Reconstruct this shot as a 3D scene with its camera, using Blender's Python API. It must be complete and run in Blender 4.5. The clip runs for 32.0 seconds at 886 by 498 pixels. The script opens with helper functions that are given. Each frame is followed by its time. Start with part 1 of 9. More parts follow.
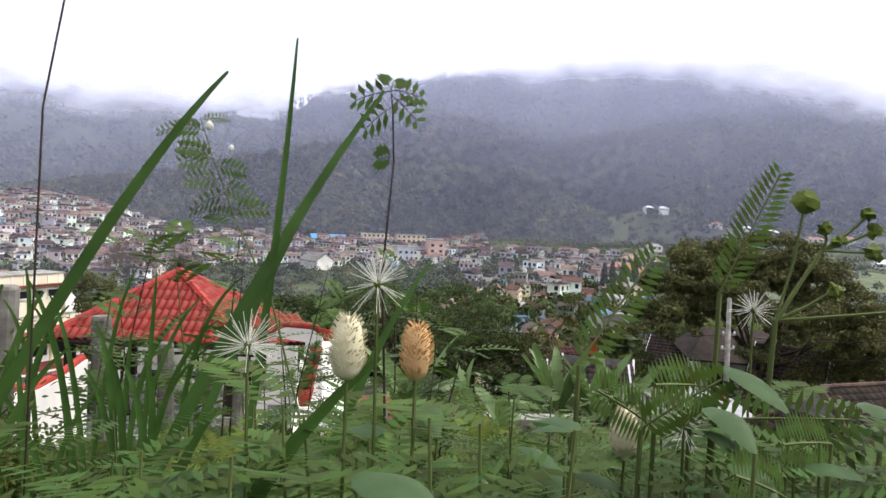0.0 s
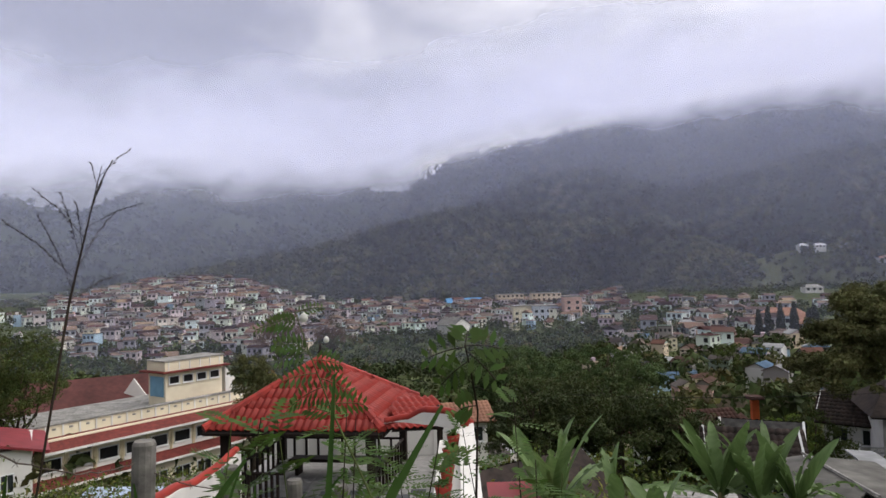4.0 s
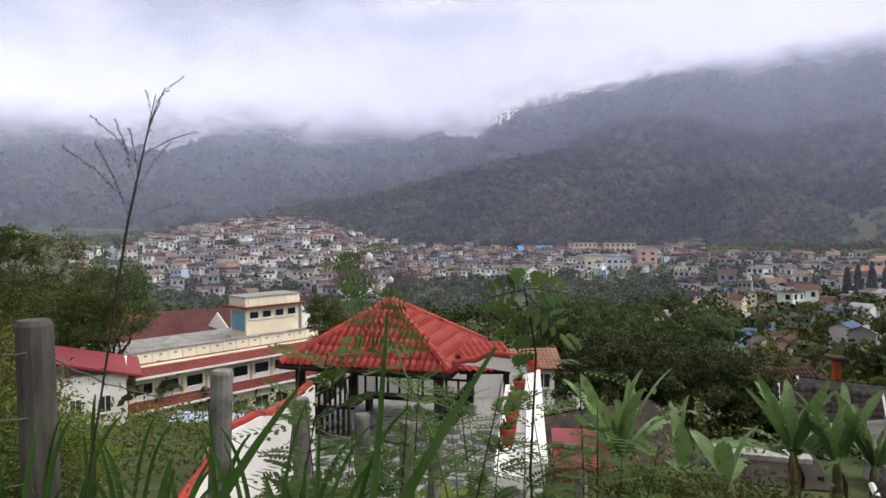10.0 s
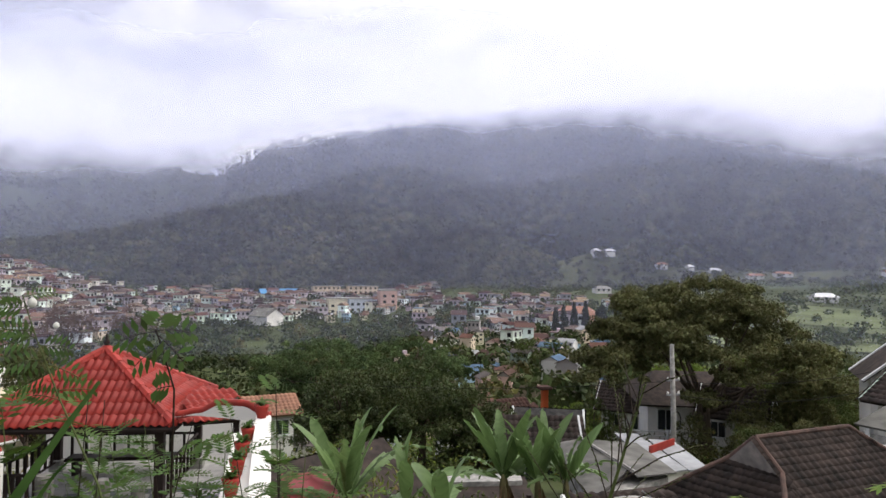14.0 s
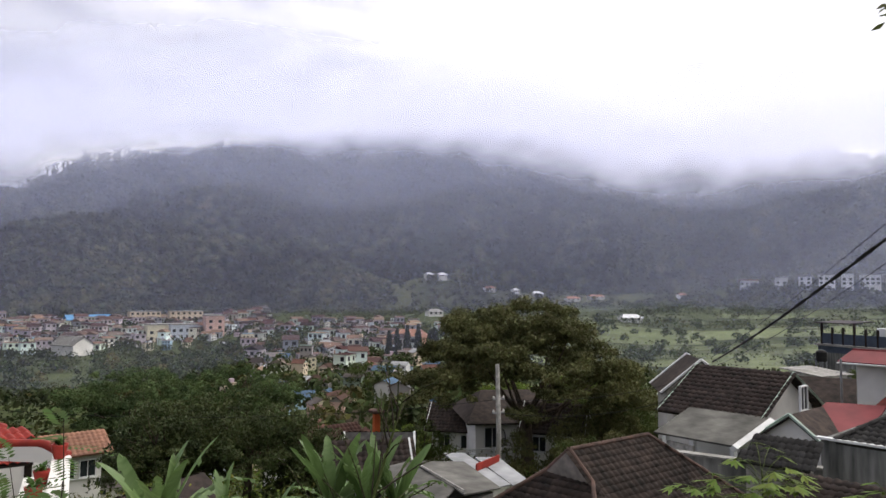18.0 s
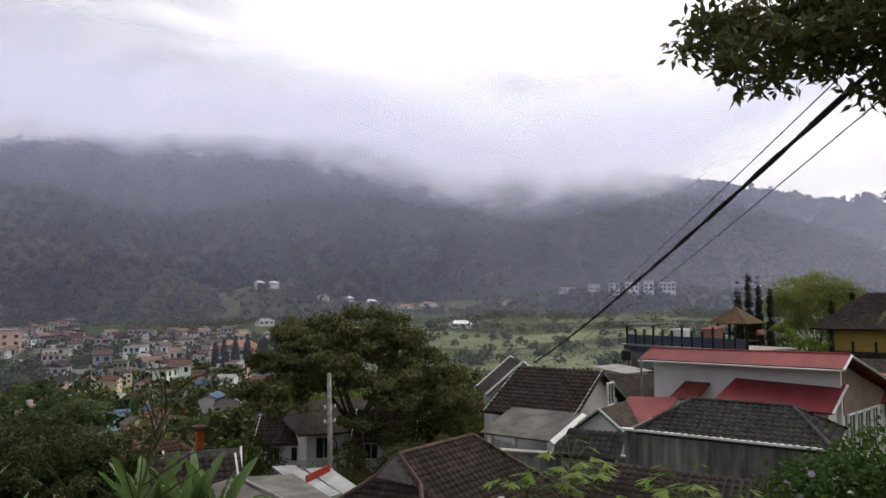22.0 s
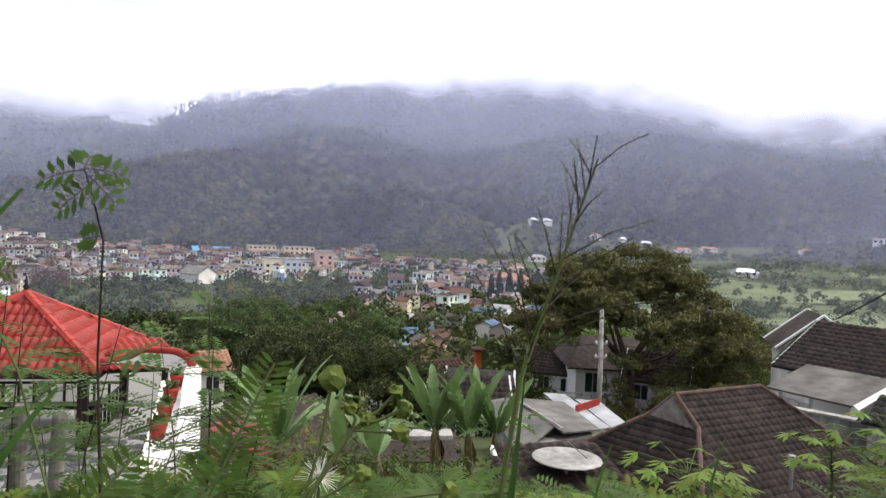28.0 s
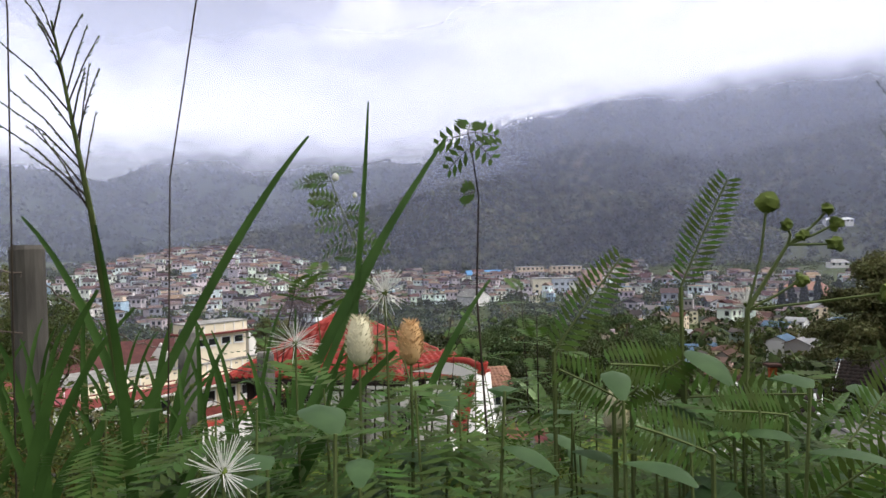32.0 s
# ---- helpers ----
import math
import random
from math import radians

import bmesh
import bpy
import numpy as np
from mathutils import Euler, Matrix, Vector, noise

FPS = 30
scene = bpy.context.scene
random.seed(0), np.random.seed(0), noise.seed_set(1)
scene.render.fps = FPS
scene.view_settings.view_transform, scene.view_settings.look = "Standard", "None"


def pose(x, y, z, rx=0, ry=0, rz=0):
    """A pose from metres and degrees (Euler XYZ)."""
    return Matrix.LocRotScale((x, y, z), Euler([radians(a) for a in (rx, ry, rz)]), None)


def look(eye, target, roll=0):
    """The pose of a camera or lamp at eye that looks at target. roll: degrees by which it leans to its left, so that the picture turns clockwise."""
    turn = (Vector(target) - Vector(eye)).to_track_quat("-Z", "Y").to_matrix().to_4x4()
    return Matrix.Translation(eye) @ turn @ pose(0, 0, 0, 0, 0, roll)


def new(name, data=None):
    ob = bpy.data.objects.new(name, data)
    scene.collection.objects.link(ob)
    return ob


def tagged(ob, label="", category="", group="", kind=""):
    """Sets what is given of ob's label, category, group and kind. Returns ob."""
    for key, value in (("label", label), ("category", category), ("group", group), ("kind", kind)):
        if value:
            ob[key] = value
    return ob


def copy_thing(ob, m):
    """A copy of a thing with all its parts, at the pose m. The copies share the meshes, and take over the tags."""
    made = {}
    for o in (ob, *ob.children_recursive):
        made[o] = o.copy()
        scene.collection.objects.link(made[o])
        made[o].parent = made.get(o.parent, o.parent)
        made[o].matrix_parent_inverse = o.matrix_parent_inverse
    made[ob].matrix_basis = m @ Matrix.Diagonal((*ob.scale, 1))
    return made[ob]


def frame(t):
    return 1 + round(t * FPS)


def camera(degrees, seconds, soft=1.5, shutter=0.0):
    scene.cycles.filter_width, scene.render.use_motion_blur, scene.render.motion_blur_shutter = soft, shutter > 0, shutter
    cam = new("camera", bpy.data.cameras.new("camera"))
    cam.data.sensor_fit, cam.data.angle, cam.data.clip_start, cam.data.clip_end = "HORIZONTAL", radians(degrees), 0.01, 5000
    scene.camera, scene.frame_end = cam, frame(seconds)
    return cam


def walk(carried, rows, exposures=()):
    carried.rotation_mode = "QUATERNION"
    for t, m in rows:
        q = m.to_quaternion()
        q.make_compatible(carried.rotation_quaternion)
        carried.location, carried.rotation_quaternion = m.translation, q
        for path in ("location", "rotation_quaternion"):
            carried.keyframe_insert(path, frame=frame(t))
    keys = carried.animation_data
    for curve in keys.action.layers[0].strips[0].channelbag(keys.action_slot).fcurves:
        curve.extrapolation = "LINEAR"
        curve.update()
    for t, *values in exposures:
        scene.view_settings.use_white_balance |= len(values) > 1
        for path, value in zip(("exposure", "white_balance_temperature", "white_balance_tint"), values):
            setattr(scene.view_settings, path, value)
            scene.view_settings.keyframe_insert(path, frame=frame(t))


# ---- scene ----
cam = camera(66.29, 32.0)


def head(x, y, z, yaw, up, roll):
    """Camera pose: place, heading to the right of +y, tilt upwards, lean."""
    return pose(x, y, z, 90 + up, 0, -yaw) @ pose(0, 0, 0, 0, 0, roll)


PATH = [
    (0.0, head(-0.301, 0.008, 1.190, 10.29, -2.60, 2.76)),
    (0.5, head(-0.257, 0.198, 1.267, 12.70, -1.56, 1.37)),
    (1.0, head(-0.229, 0.208, 1.274, 12.98, -1.55, 1.65)),
    (1.5, head(-0.216, 0.197, 1.310, 11.29, -3.13, 0.92)),
    (2.0, head(-0.193, 0.198, 1.375, 11.54, -2.35, 0.17)),
    (2.5, head(-0.196, 0.236, 1.412, 10.29, -0.02, -1.68)),
    (3.0, head(-0.197, 0.232, 1.472, 6.15, 1.60, -2.25)),
    (3.5, head(-0.196, 0.206, 1.532, 1.36, 3.44, -4.19)),
    (4.0, head(-0.175, 0.186, 1.604, -0.97, 2.34, -1.53)),
    (4.5, head(-0.160, 0.151, 1.637, -5.93, 1.31, -1.28)),
    (6.5, head(-0.179, 0.182, 1.633, -19.05, -0.32, -0.75)),
    (7.0, head(-0.194, 0.213, 1.629, -22.50, -0.24, -0.32)),
    (7.5, head(-0.191, 0.217, 1.627, -25.93, 0.52, -0.24)),
    (8.0, head(-0.183, 0.199, 1.628, -23.42, 0.54, -0.33)),
    (8.5, head(-0.187, 0.228, 1.618, -18.21, -0.00, 0.07)),
    (9.0, head(-0.155, 0.158, 1.627, -13.74, -0.59, 0.29)),
    (9.5, head(-0.145, 0.153, 1.611, -10.29, -1.62, -0.02)),
    (10.0, head(-0.154, 0.214, 1.593, -7.10, -2.13, 0.02)),
    (10.5, head(-0.096, 0.101, 1.609, -4.61, -2.59, -0.31)),
    (11.0, head(-0.037, -0.007, 1.630, -1.33, -0.92, 0.19)),
    (11.5, head(-0.009, -0.068, 1.658, 0.68, 0.42, 0.34)),
    (12.0, head(0.021, -0.096, 1.658, 3.53, 1.12, 0.58)),
    (12.5, head(0.037, -0.092, 1.653, 6.08, 1.87, 0.62)),
    (13.0, head(0.057, -0.078, 1.623, 8.12, 1.78, 0.59)),
    (13.5, head(0.114, -0.079, 1.608, 10.92, 1.66, 0.34)),
    (14.0, head(0.076, -0.035, 1.607, 14.20, 1.62, 0.66)),
    (14.5, head(0.089, -0.010, 1.602, 16.99, 1.77, 0.93)),
    (16.5, head(0.146, -0.044, 1.592, 23.25, 2.96, 0.44)),
    (17.0, head(0.155, -0.040, 1.584, 24.69, 3.47, 0.39)),
    (17.5, head(0.125, -0.074, 1.597, 26.55, 3.50, 0.48)),
    (18.0, head(0.157, -0.067, 1.593, 28.08, 3.76, 0.58)),
    (18.5, head(0.198, -0.083, 1.554, 29.01, 3.62, 0.66)),
    (19.0, head(0.199, -0.092, 1.569, 30.86, 3.84, 0.60)),
    (19.5, head(0.195, -0.107, 1.585, 32.63, 3.69, 0.32)),
    (20.0, head(0.182, -0.114, 1.580, 34.86, 3.78, -0.05)),
    (20.5, head(0.186, -0.115, 1.571, 36.88, 3.81, -0.29)),
    (21.0, head(0.204, -0.129, 1.575, 38.85, 3.85, 0.00)),
    (21.5, head(0.185, -0.168, 1.575, 40.65, 4.18, -0.07)),
    (22.0, head(0.182, -0.183, 1.577, 42.03, 4.49, -0.07)),
    (22.5, head(0.161, -0.203, 1.602, 44.46, 5.55, -0.44)),
    (23.0, head(0.135, -0.216, 1.581, 46.30, 5.30, -0.98)),
    (23.5, head(0.133, -0.210, 1.587, 46.17, 4.98, -1.33)),
    (24.0, head(0.161, -0.188, 1.584, 43.25, 4.89, -1.22)),
    (24.5, head(0.157, -0.145, 1.568, 39.05, 4.27, -0.65)),
    (25.0, head(0.158, -0.148, 1.577, 35.58, 4.21, -0.59)),
    (25.5, head(0.145, -0.090, 1.566, 32.49, 3.88, -0.72)),
    (27.5, head(0.057, -0.021, 1.436, 22.98, 0.33, 2.45)),
    (28.0, head(0.072, -0.010, 1.369, 19.46, -1.20, 2.75)),
    (28.5, head(0.018, 0.039, 1.320, 16.54, -2.63, 1.56)),
    (29.0, head(0.056, 0.086, 1.243, 18.46, -3.86, -0.30)),
    (29.5, head(0.060, 0.064, 1.194, 15.70, -2.32, 1.33)),
    (30.0, head(0.063, 0.053, 1.200, 17.02, 0.28, 0.20)),
    (30.5, head(-0.005, -0.064, 1.164, 14.81, 0.42, 0.26)),
    (31.0, head(-0.043, -0.111, 1.174, 9.97, 0.93, -1.06)),
    (31.5, head(-0.085, -0.201, 1.158, 6.54, 1.63, -1.32)),
    (32.0, head(-0.146, -0.169, 1.177, -2.74, 0.07, -1.11)),
]
EXPOSURES = [(0.0, 0.22, 6700, 11.5), (2.5, 0.15, 6700, 11.5), (3.5, -0.66, 6700, 12.0), (5.0, -0.6, 6700, 12.0), (7.0, -0.52, 6700, 12.0), (8.0, -0.62, 6700, 12.0), (9.0, -0.42, 6700, 12.0), (10.0, -0.3, 6700, 12.0), (12.0, -0.2, 6700, 12.0), (13.0, -0.2, 6700, 12.0), (17.0, -0.3, 6800, 12.0), (19.0, -0.45, 6800, 12.0), (21.0, -0.52, 6850, 12.0), (22.0, -0.68, 6950, 12.0), (23.0, -0.92, 7050, 12.0), (24.0, -0.95, 7050, 12.0), (25.5, -0.42, 6850, 11.5), (28.0, 0.2, 6700, 11.5), (30.0, 0.16, 6650, 10.5), (31.0, -0.02, 6650, 10.5), (32.0, -0.14, 6650, 10.5)]
walk(cam, PATH, EXPOSURES)

# ---- world and sun ----
SUN_AZ, SUN_EL = 88.0, 44.0  # heading to the right of +y, height


def build_world():
    w = bpy.data.worlds.new("overcast_sky")
    scene.world = w
    w.use_nodes = True
    nt = w.node_tree
    nt.nodes.clear()
    N, K = nt.nodes.new, nt.links.new
    out = N("ShaderNodeOutputWorld")
    sky = N("ShaderNodeTexSky")
    sky.sky_type = "NISHITA"
    sky.sun_disc = False
    sky.sun_elevation, sky.sun_rotation = radians(SUN_EL), radians(SUN_AZ)
    bg_sky = N("ShaderNodeBackground")
    bg_sky.inputs["Strength"].default_value = 0.12
    K(sky.outputs[0], bg_sky.inputs["Color"])
    # cloud cover: soft billows, brighter towards the hidden sun
    tc = N("ShaderNodeTexCoord")
    mp = N("ShaderNodeMapping")
    mp.inputs["Scale"].default_value = (1.0, 1.0, 2.6)
    K(tc.outputs["Generated"], mp.inputs["Vector"])
    n1 = N("ShaderNodeTexNoise")
    n1.inputs["Scale"].default_value, n1.inputs["Detail"].default_value, n1.inputs["Roughness"].default_value = 3.4, 7.0, 0.5
    n1.inputs["Distortion"].default_value = 0.4
    K(mp.outputs[0], n1.inputs["Vector"])
    dot = N("ShaderNodeVectorMath")
    dot.operation = "DOT_PRODUCT"
    a, e = radians(SUN_AZ), radians(SUN_EL)
    dot.inputs[1].default_value = (math.sin(a) * math.cos(e), math.cos(a) * math.cos(e), math.sin(e))
    K(tc.outputs["Generated"], dot.inputs[0])
    glow = N("ShaderNodeMapRange")
    glow.inputs["From Min"].default_value, glow.inputs["From Max"].default_value = 0.0, 1.0
    glow.inputs["To Min"].default_value, glow.inputs["To Max"].default_value = -0.13, 0.62
    K(dot.outputs["Value"], glow.inputs["Value"])
    add = N("ShaderNodeMath")
    K(n1.outputs["Fac"], add.inputs[0])
    K(glow.outputs[0], add.inputs[1])
    ramp = N("ShaderNodeValToRGB")
    els = ramp.color_ramp.elements
    els[0].position, els[0].color = 0.40, (0.42, 0.43, 0.50, 1)
    els[1].position, els[1].color = 0.72, (1.25, 1.25, 1.27, 1)
    top = els.new(0.98)
    top.color = (2.3, 2.28, 2.26, 1)
    mid = els.new(0.53)
    mid.color = (0.62, 0.625, 0.70, 1)
    K(add.outputs[0], ramp.inputs["Fac"])
    bg_cloud = N("ShaderNodeBackground")
    bg_cloud.inputs["Strength"].default_value = 1.08
    # an overcast sky is brighter overhead than at the horizon
    sp = N("ShaderNodeSeparateXYZ")
    K(tc.outputs["Generated"], sp.inputs[0])
    over = N("ShaderNodeMapRange")
    over.inputs["From Min"].default_value, over.inputs["From Max"].default_value = 0.12, 0.6
    over.inputs["To Min"].default_value, over.inputs["To Max"].default_value = 0.82, 1.5
    K(sp.outputs["Z"], over.inputs["Value"])
    K(over.outputs[0], bg_cloud.inputs["Strength"])
    K(ramp.outputs["Color"], bg_cloud.inputs["Color"])
    cover = N("ShaderNodeMixShader")
    cover.inputs["Fac"].default_value = 0.93
    K(bg_sky.outputs[0], cover.inputs[1])
    K(bg_cloud.outputs[0], cover.inputs[2])
    K(cover.outputs[0], out.inputs["Surface"])
    lamp = bpy.data.lights.new("sun", "SUN")
    lamp.energy, lamp.angle, lamp.color = 1.4, radians(10), (1.0, 0.96, 0.9)
    ob = new("sun", lamp)
    d = Vector((math.sin(a) * math.cos(e), math.cos(a) * math.cos(e), math.sin(e)))
    ob.matrix_world = look(d * 300, (0, 0, 0))


build_world()

# ---- materials ----
MATS = {}


def mat(name, c1, c2=None, scale=4.0, rough=0.8, bump=0.15, metal=0.0, vary=0.0, stain=0.25, island=0.0, leaf=0.0, spec=0.12, detail=5.0, hue=0.0, ramp=None, stretch=(1, 1, 1)):
    """A surface: grain between two colours, a broad stain, a random shift per object or per loose piece, fine relief."""
    if name in MATS:
        return MATS[name]
    m = bpy.data.materials.new(name)
    MATS[name] = m
    m.use_nodes = True
    nt = m.node_tree
    N, K = nt.nodes.new, nt.links.new
    b = nt.nodes["Principled BSDF"]
    c2 = c2 or tuple(v * 0.75 for v in c1)
    tc = N("ShaderNodeTexCoord")
    mp = N("ShaderNodeMapping")
    mp.inputs["Scale"].default_value = stretch
    K(tc.outputs["Object"], mp.inputs["Vector"])
    n = N("ShaderNodeTexNoise")
    n.inputs["Scale"].default_value, n.inputs["Detail"].default_value = scale, detail
    K(mp.outputs[0], n.inputs["Vector"])
    big = N("ShaderNodeTexNoise")
    big.inputs["Scale"].default_value, big.inputs["Detail"].default_value = scale / 7.0, 3.0
    K(mp.outputs[0], big.inputs["Vector"])
    mr = N("ShaderNodeMapRange")
    mr.inputs["From Min"].default_value, mr.inputs["From Max"].default_value = 0.33, 0.67
    K(n.outputs["Fac"], mr.inputs["Value"])
    mix = N("ShaderNodeMix")
    mix.data_type = "RGBA"
    K(mr.outputs[0], mix.inputs["Factor"])
    mix.inputs["A"].default_value = (*c1, 1)
    mix.inputs["B"].default_value = (*c2, 1)
    col = mix.outputs["Result"]
    if ramp:
        info = N("ShaderNodeObjectInfo")
        cr = N("ShaderNodeValToRGB")
        cr.color_ramp.interpolation = "CONSTANT"
        while len(cr.color_ramp.elements) < len(ramp):
            cr.color_ramp.elements.new(0.5)
        for i, c in enumerate(ramp):
            cr.color_ramp.elements[i].position = i / len(ramp)
            cr.color_ramp.elements[i].color = (*c, 1)
        K(info.outputs["Random"], cr.inputs["Fac"])
        mul = N("ShaderNodeMix")
        mul.data_type, mul.blend_type = "RGBA", "MULTIPLY"
        mul.inputs["Factor"].default_value = 1.0
        K(cr.outputs["Color"], mul.inputs["A"])
        K(col, mul.inputs["B"])
        col = mul.outputs["Result"]
    hsv = N("ShaderNodeHueSaturation")
    K(col, hsv.inputs["Color"])
    val = N("ShaderNodeMapRange")
    val.inputs["From Min"].default_value, val.inputs["From Max"].default_value = 0.3, 0.7
    val.inputs["To Min"].default_value, val.inputs["To Max"].default_value = 1.0 - stain, 1.0 + stain * 0.4
    K(big.outputs["Fac"], val.inputs["Value"])
    v = val.outputs[0]
    if vary or island:
        if island:
            src = N("ShaderNodeNewGeometry").outputs["Random Per Island"]
        else:
            src = N("ShaderNodeObjectInfo").outputs["Random"]
        k = island or vary
        rr = N("ShaderNodeMapRange")
        rr.inputs["To Min"].default_value, rr.inputs["To Max"].default_value = 1.0 - k, 1.0 + k
        K(src, rr.inputs["Value"])
        mm = N("ShaderNodeMath")
        mm.operation = "MULTIPLY"
        K(v, mm.inputs[0])
        K(rr.outputs[0], mm.inputs[1])
        v = mm.outputs[0]
        if hue:
            hr = N("ShaderNodeMapRange")
            hr.inputs["To Min"].default_value, hr.inputs["To Max"].default_value = 0.5 - hue, 0.5 + hue
            K(src, hr.inputs["Value"])
            K(hr.outputs[0], hsv.inputs["Hue"])
    K(v, hsv.inputs["Value"])
    K(hsv.outputs["Color"], b.inputs["Base Color"])
    b.inputs["Roughness"].default_value, b.inputs["Metallic"].default_value = rough, metal
    b.inputs["Specular IOR Level"].default_value = spec
    if bump:
        bp = N("ShaderNodeBump")
        bp.inputs["Strength"].default_value, bp.inputs["Distance"].default_value = bump, 0.3 / scale
        K(n.outputs["Fac"], bp.inputs["Height"])
        K(bp.outputs[0], b.inputs["Normal"])
    if leaf:
        tr = N("ShaderNodeBsdfTranslucent")
        K(hsv.outputs["Color"], tr.inputs["Color"])
        sh = N("ShaderNodeMixShader")
        sh.inputs["Fac"].default_value = leaf
        K(b.outputs[0], sh.inputs[1])
        K(tr.outputs[0], sh.inputs[2])
        K(sh.outputs[0], nt.nodes["Material Output"].inputs["Surface"])
    return m


def glass_mat():
    return mat("window_glass", (0.02, 0.025, 0.03), (0.03, 0.035, 0.04), 3, 0.12, 0.0, spec=0.6, stain=0.1)


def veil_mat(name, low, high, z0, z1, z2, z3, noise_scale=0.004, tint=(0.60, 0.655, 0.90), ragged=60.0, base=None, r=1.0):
    """Mist, haze and cloud painted on a tinted see-through sheet: density rises with height from z0 to z1 and falls
    away again from z2 to z3, torn by noise. With base, heights are counted from a line of (heading, height angle) at
    distance r.
    """
    m = bpy.data.materials.new(name)
    m.use_nodes = True
    nt = m.node_tree
    nt.nodes.clear()
    N, K = nt.nodes.new, nt.links.new
    out = N("ShaderNodeOutputMaterial")
    tc = N("ShaderNodeTexCoord")
    sep = N("ShaderNodeSeparateXYZ")
    K(tc.outputs["Object"], sep.inputs[0])
    mp = N("ShaderNodeMapping")
    mp.inputs["Scale"].default_value = (1, 1, 1.6)
    K(tc.outputs["Object"], mp.inputs["Vector"])
    n = N("ShaderNodeTexNoise")
    n.inputs["Scale"].default_value, n.inputs["Detail"].default_value, n.inputs["Roughness"].default_value = noise_scale, 8.0, 0.58
    K(mp.outputs[0], n.inputs["Vector"])
    off = N("ShaderNodeMath")
    off.operation = "MULTIPLY_ADD"
    off.inputs[1].default_value, off.inputs[2].default_value = ragged * 2, -ragged
    K(n.outputs["Fac"], off.inputs[0])
    z = N("ShaderNodeMath")
    K(sep.outputs["Z"], z.inputs[0])
    K(off.outputs[0], z.inputs[1])
    if base:
        turn = N("ShaderNodeMath")
        turn.operation = "ARCTAN2"
        K(sep.outputs["X"], turn.inputs[0])
        K(sep.outputs["Y"], turn.inputs[1])
        span = N("ShaderNodeMapRange")
        a0, a1 = base[0][0], base[-1][0]
        span.inputs["From Min"].default_value, span.inputs["From Max"].default_value = radians(a0), radians(a1)
        K(turn.outputs[0], span.inputs["Value"])
        line = N("ShaderNodeValToRGB")
        line.color_ramp.interpolation = "B_SPLINE"
        els = line.color_ramp.elements
        for k, (az, el) in enumerate(base):
            p = (az - a0) / (a1 - a0)
            e = els[0] if k == 0 else els[-1] if k == len(base) - 1 else els.new(p)
            e.position = p
            e.color = ((el + 20) / 40, (el + 20) / 40, (el + 20) / 40, 1)
        K(span.outputs[0], line.inputs["Fac"])
        drop = N("ShaderNodeMath")
        drop.operation = "MULTIPLY_ADD"
        drop.inputs[1].default_value = -40 * radians(1) * r * 1.015
        K(line.outputs["Color"], drop.inputs[0])
        K(z.outputs[0], drop.inputs[2])
        z = N("ShaderNodeMath")
        K(drop.outputs[0], z.inputs[0])
        z.inputs[1].default_value = 20 * radians(1) * r * 1.015
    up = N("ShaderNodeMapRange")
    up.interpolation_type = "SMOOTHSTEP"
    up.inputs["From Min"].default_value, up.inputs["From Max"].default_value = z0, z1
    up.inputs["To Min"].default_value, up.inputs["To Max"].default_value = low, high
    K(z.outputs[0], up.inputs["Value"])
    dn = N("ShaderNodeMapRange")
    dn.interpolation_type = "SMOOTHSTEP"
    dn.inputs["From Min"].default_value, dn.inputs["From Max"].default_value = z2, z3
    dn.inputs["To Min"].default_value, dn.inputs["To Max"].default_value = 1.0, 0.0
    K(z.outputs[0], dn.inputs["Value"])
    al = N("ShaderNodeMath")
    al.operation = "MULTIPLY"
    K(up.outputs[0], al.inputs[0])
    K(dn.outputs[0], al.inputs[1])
    # both tints add up, so a sheet gives back more light than it gets
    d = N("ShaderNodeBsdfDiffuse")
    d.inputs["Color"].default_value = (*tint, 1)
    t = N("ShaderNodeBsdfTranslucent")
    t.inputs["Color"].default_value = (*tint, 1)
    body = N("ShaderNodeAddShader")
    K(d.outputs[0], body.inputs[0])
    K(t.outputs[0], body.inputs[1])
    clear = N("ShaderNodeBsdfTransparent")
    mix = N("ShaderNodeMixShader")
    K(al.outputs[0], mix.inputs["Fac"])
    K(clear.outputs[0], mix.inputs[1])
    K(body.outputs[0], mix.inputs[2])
    K(mix.outputs[0], out.inputs["Surface"])
    return m


WHITE = mat("white_wall_paint", (0.78, 0.77, 0.73), (0.70, 0.69, 0.66), 1.5, 0.75, 0.05, stain=0.22)
CREAM = mat("cream_wall_paint", (0.80, 0.70, 0.48), (0.74, 0.64, 0.44), 1.5, 0.75, 0.05, stain=0.2)
CONCRETE = mat("weathered_concrete", (0.36, 0.35, 0.33), (0.20, 0.20, 0.19), 6, 0.9, 0.35, stain=0.4)
DARKCON = mat("mossy_concrete", (0.25, 0.25, 0.24), (0.085, 0.09, 0.085), 1.4, 0.92, 0.3, stain=0.5, stretch=(2.4, 2.4, 0.35))
REDTILE = mat("red_glazed_tile", (0.36, 0.038, 0.027), (0.24, 0.028, 0.022), 5, 0.55, 0.06, vary=0.14, stain=0.35, spec=0.25)
REDPAINT = mat("red_painted_plaster", (0.36, 0.045, 0.032), (0.26, 0.035, 0.028), 4, 0.5, 0.15, stain=0.3)
DARKTILE = mat("dark_clay_tile", (0.056, 0.042, 0.037), (0.022, 0.019, 0.018), 3.0, 0.85, 0.3, vary=0.35, stain=0.35)
GREYTILE = mat("grey_cement_tile", (0.066, 0.064, 0.062), (0.026, 0.026, 0.026), 3.0, 0.85, 0.3, vary=0.3, stain=0.35)
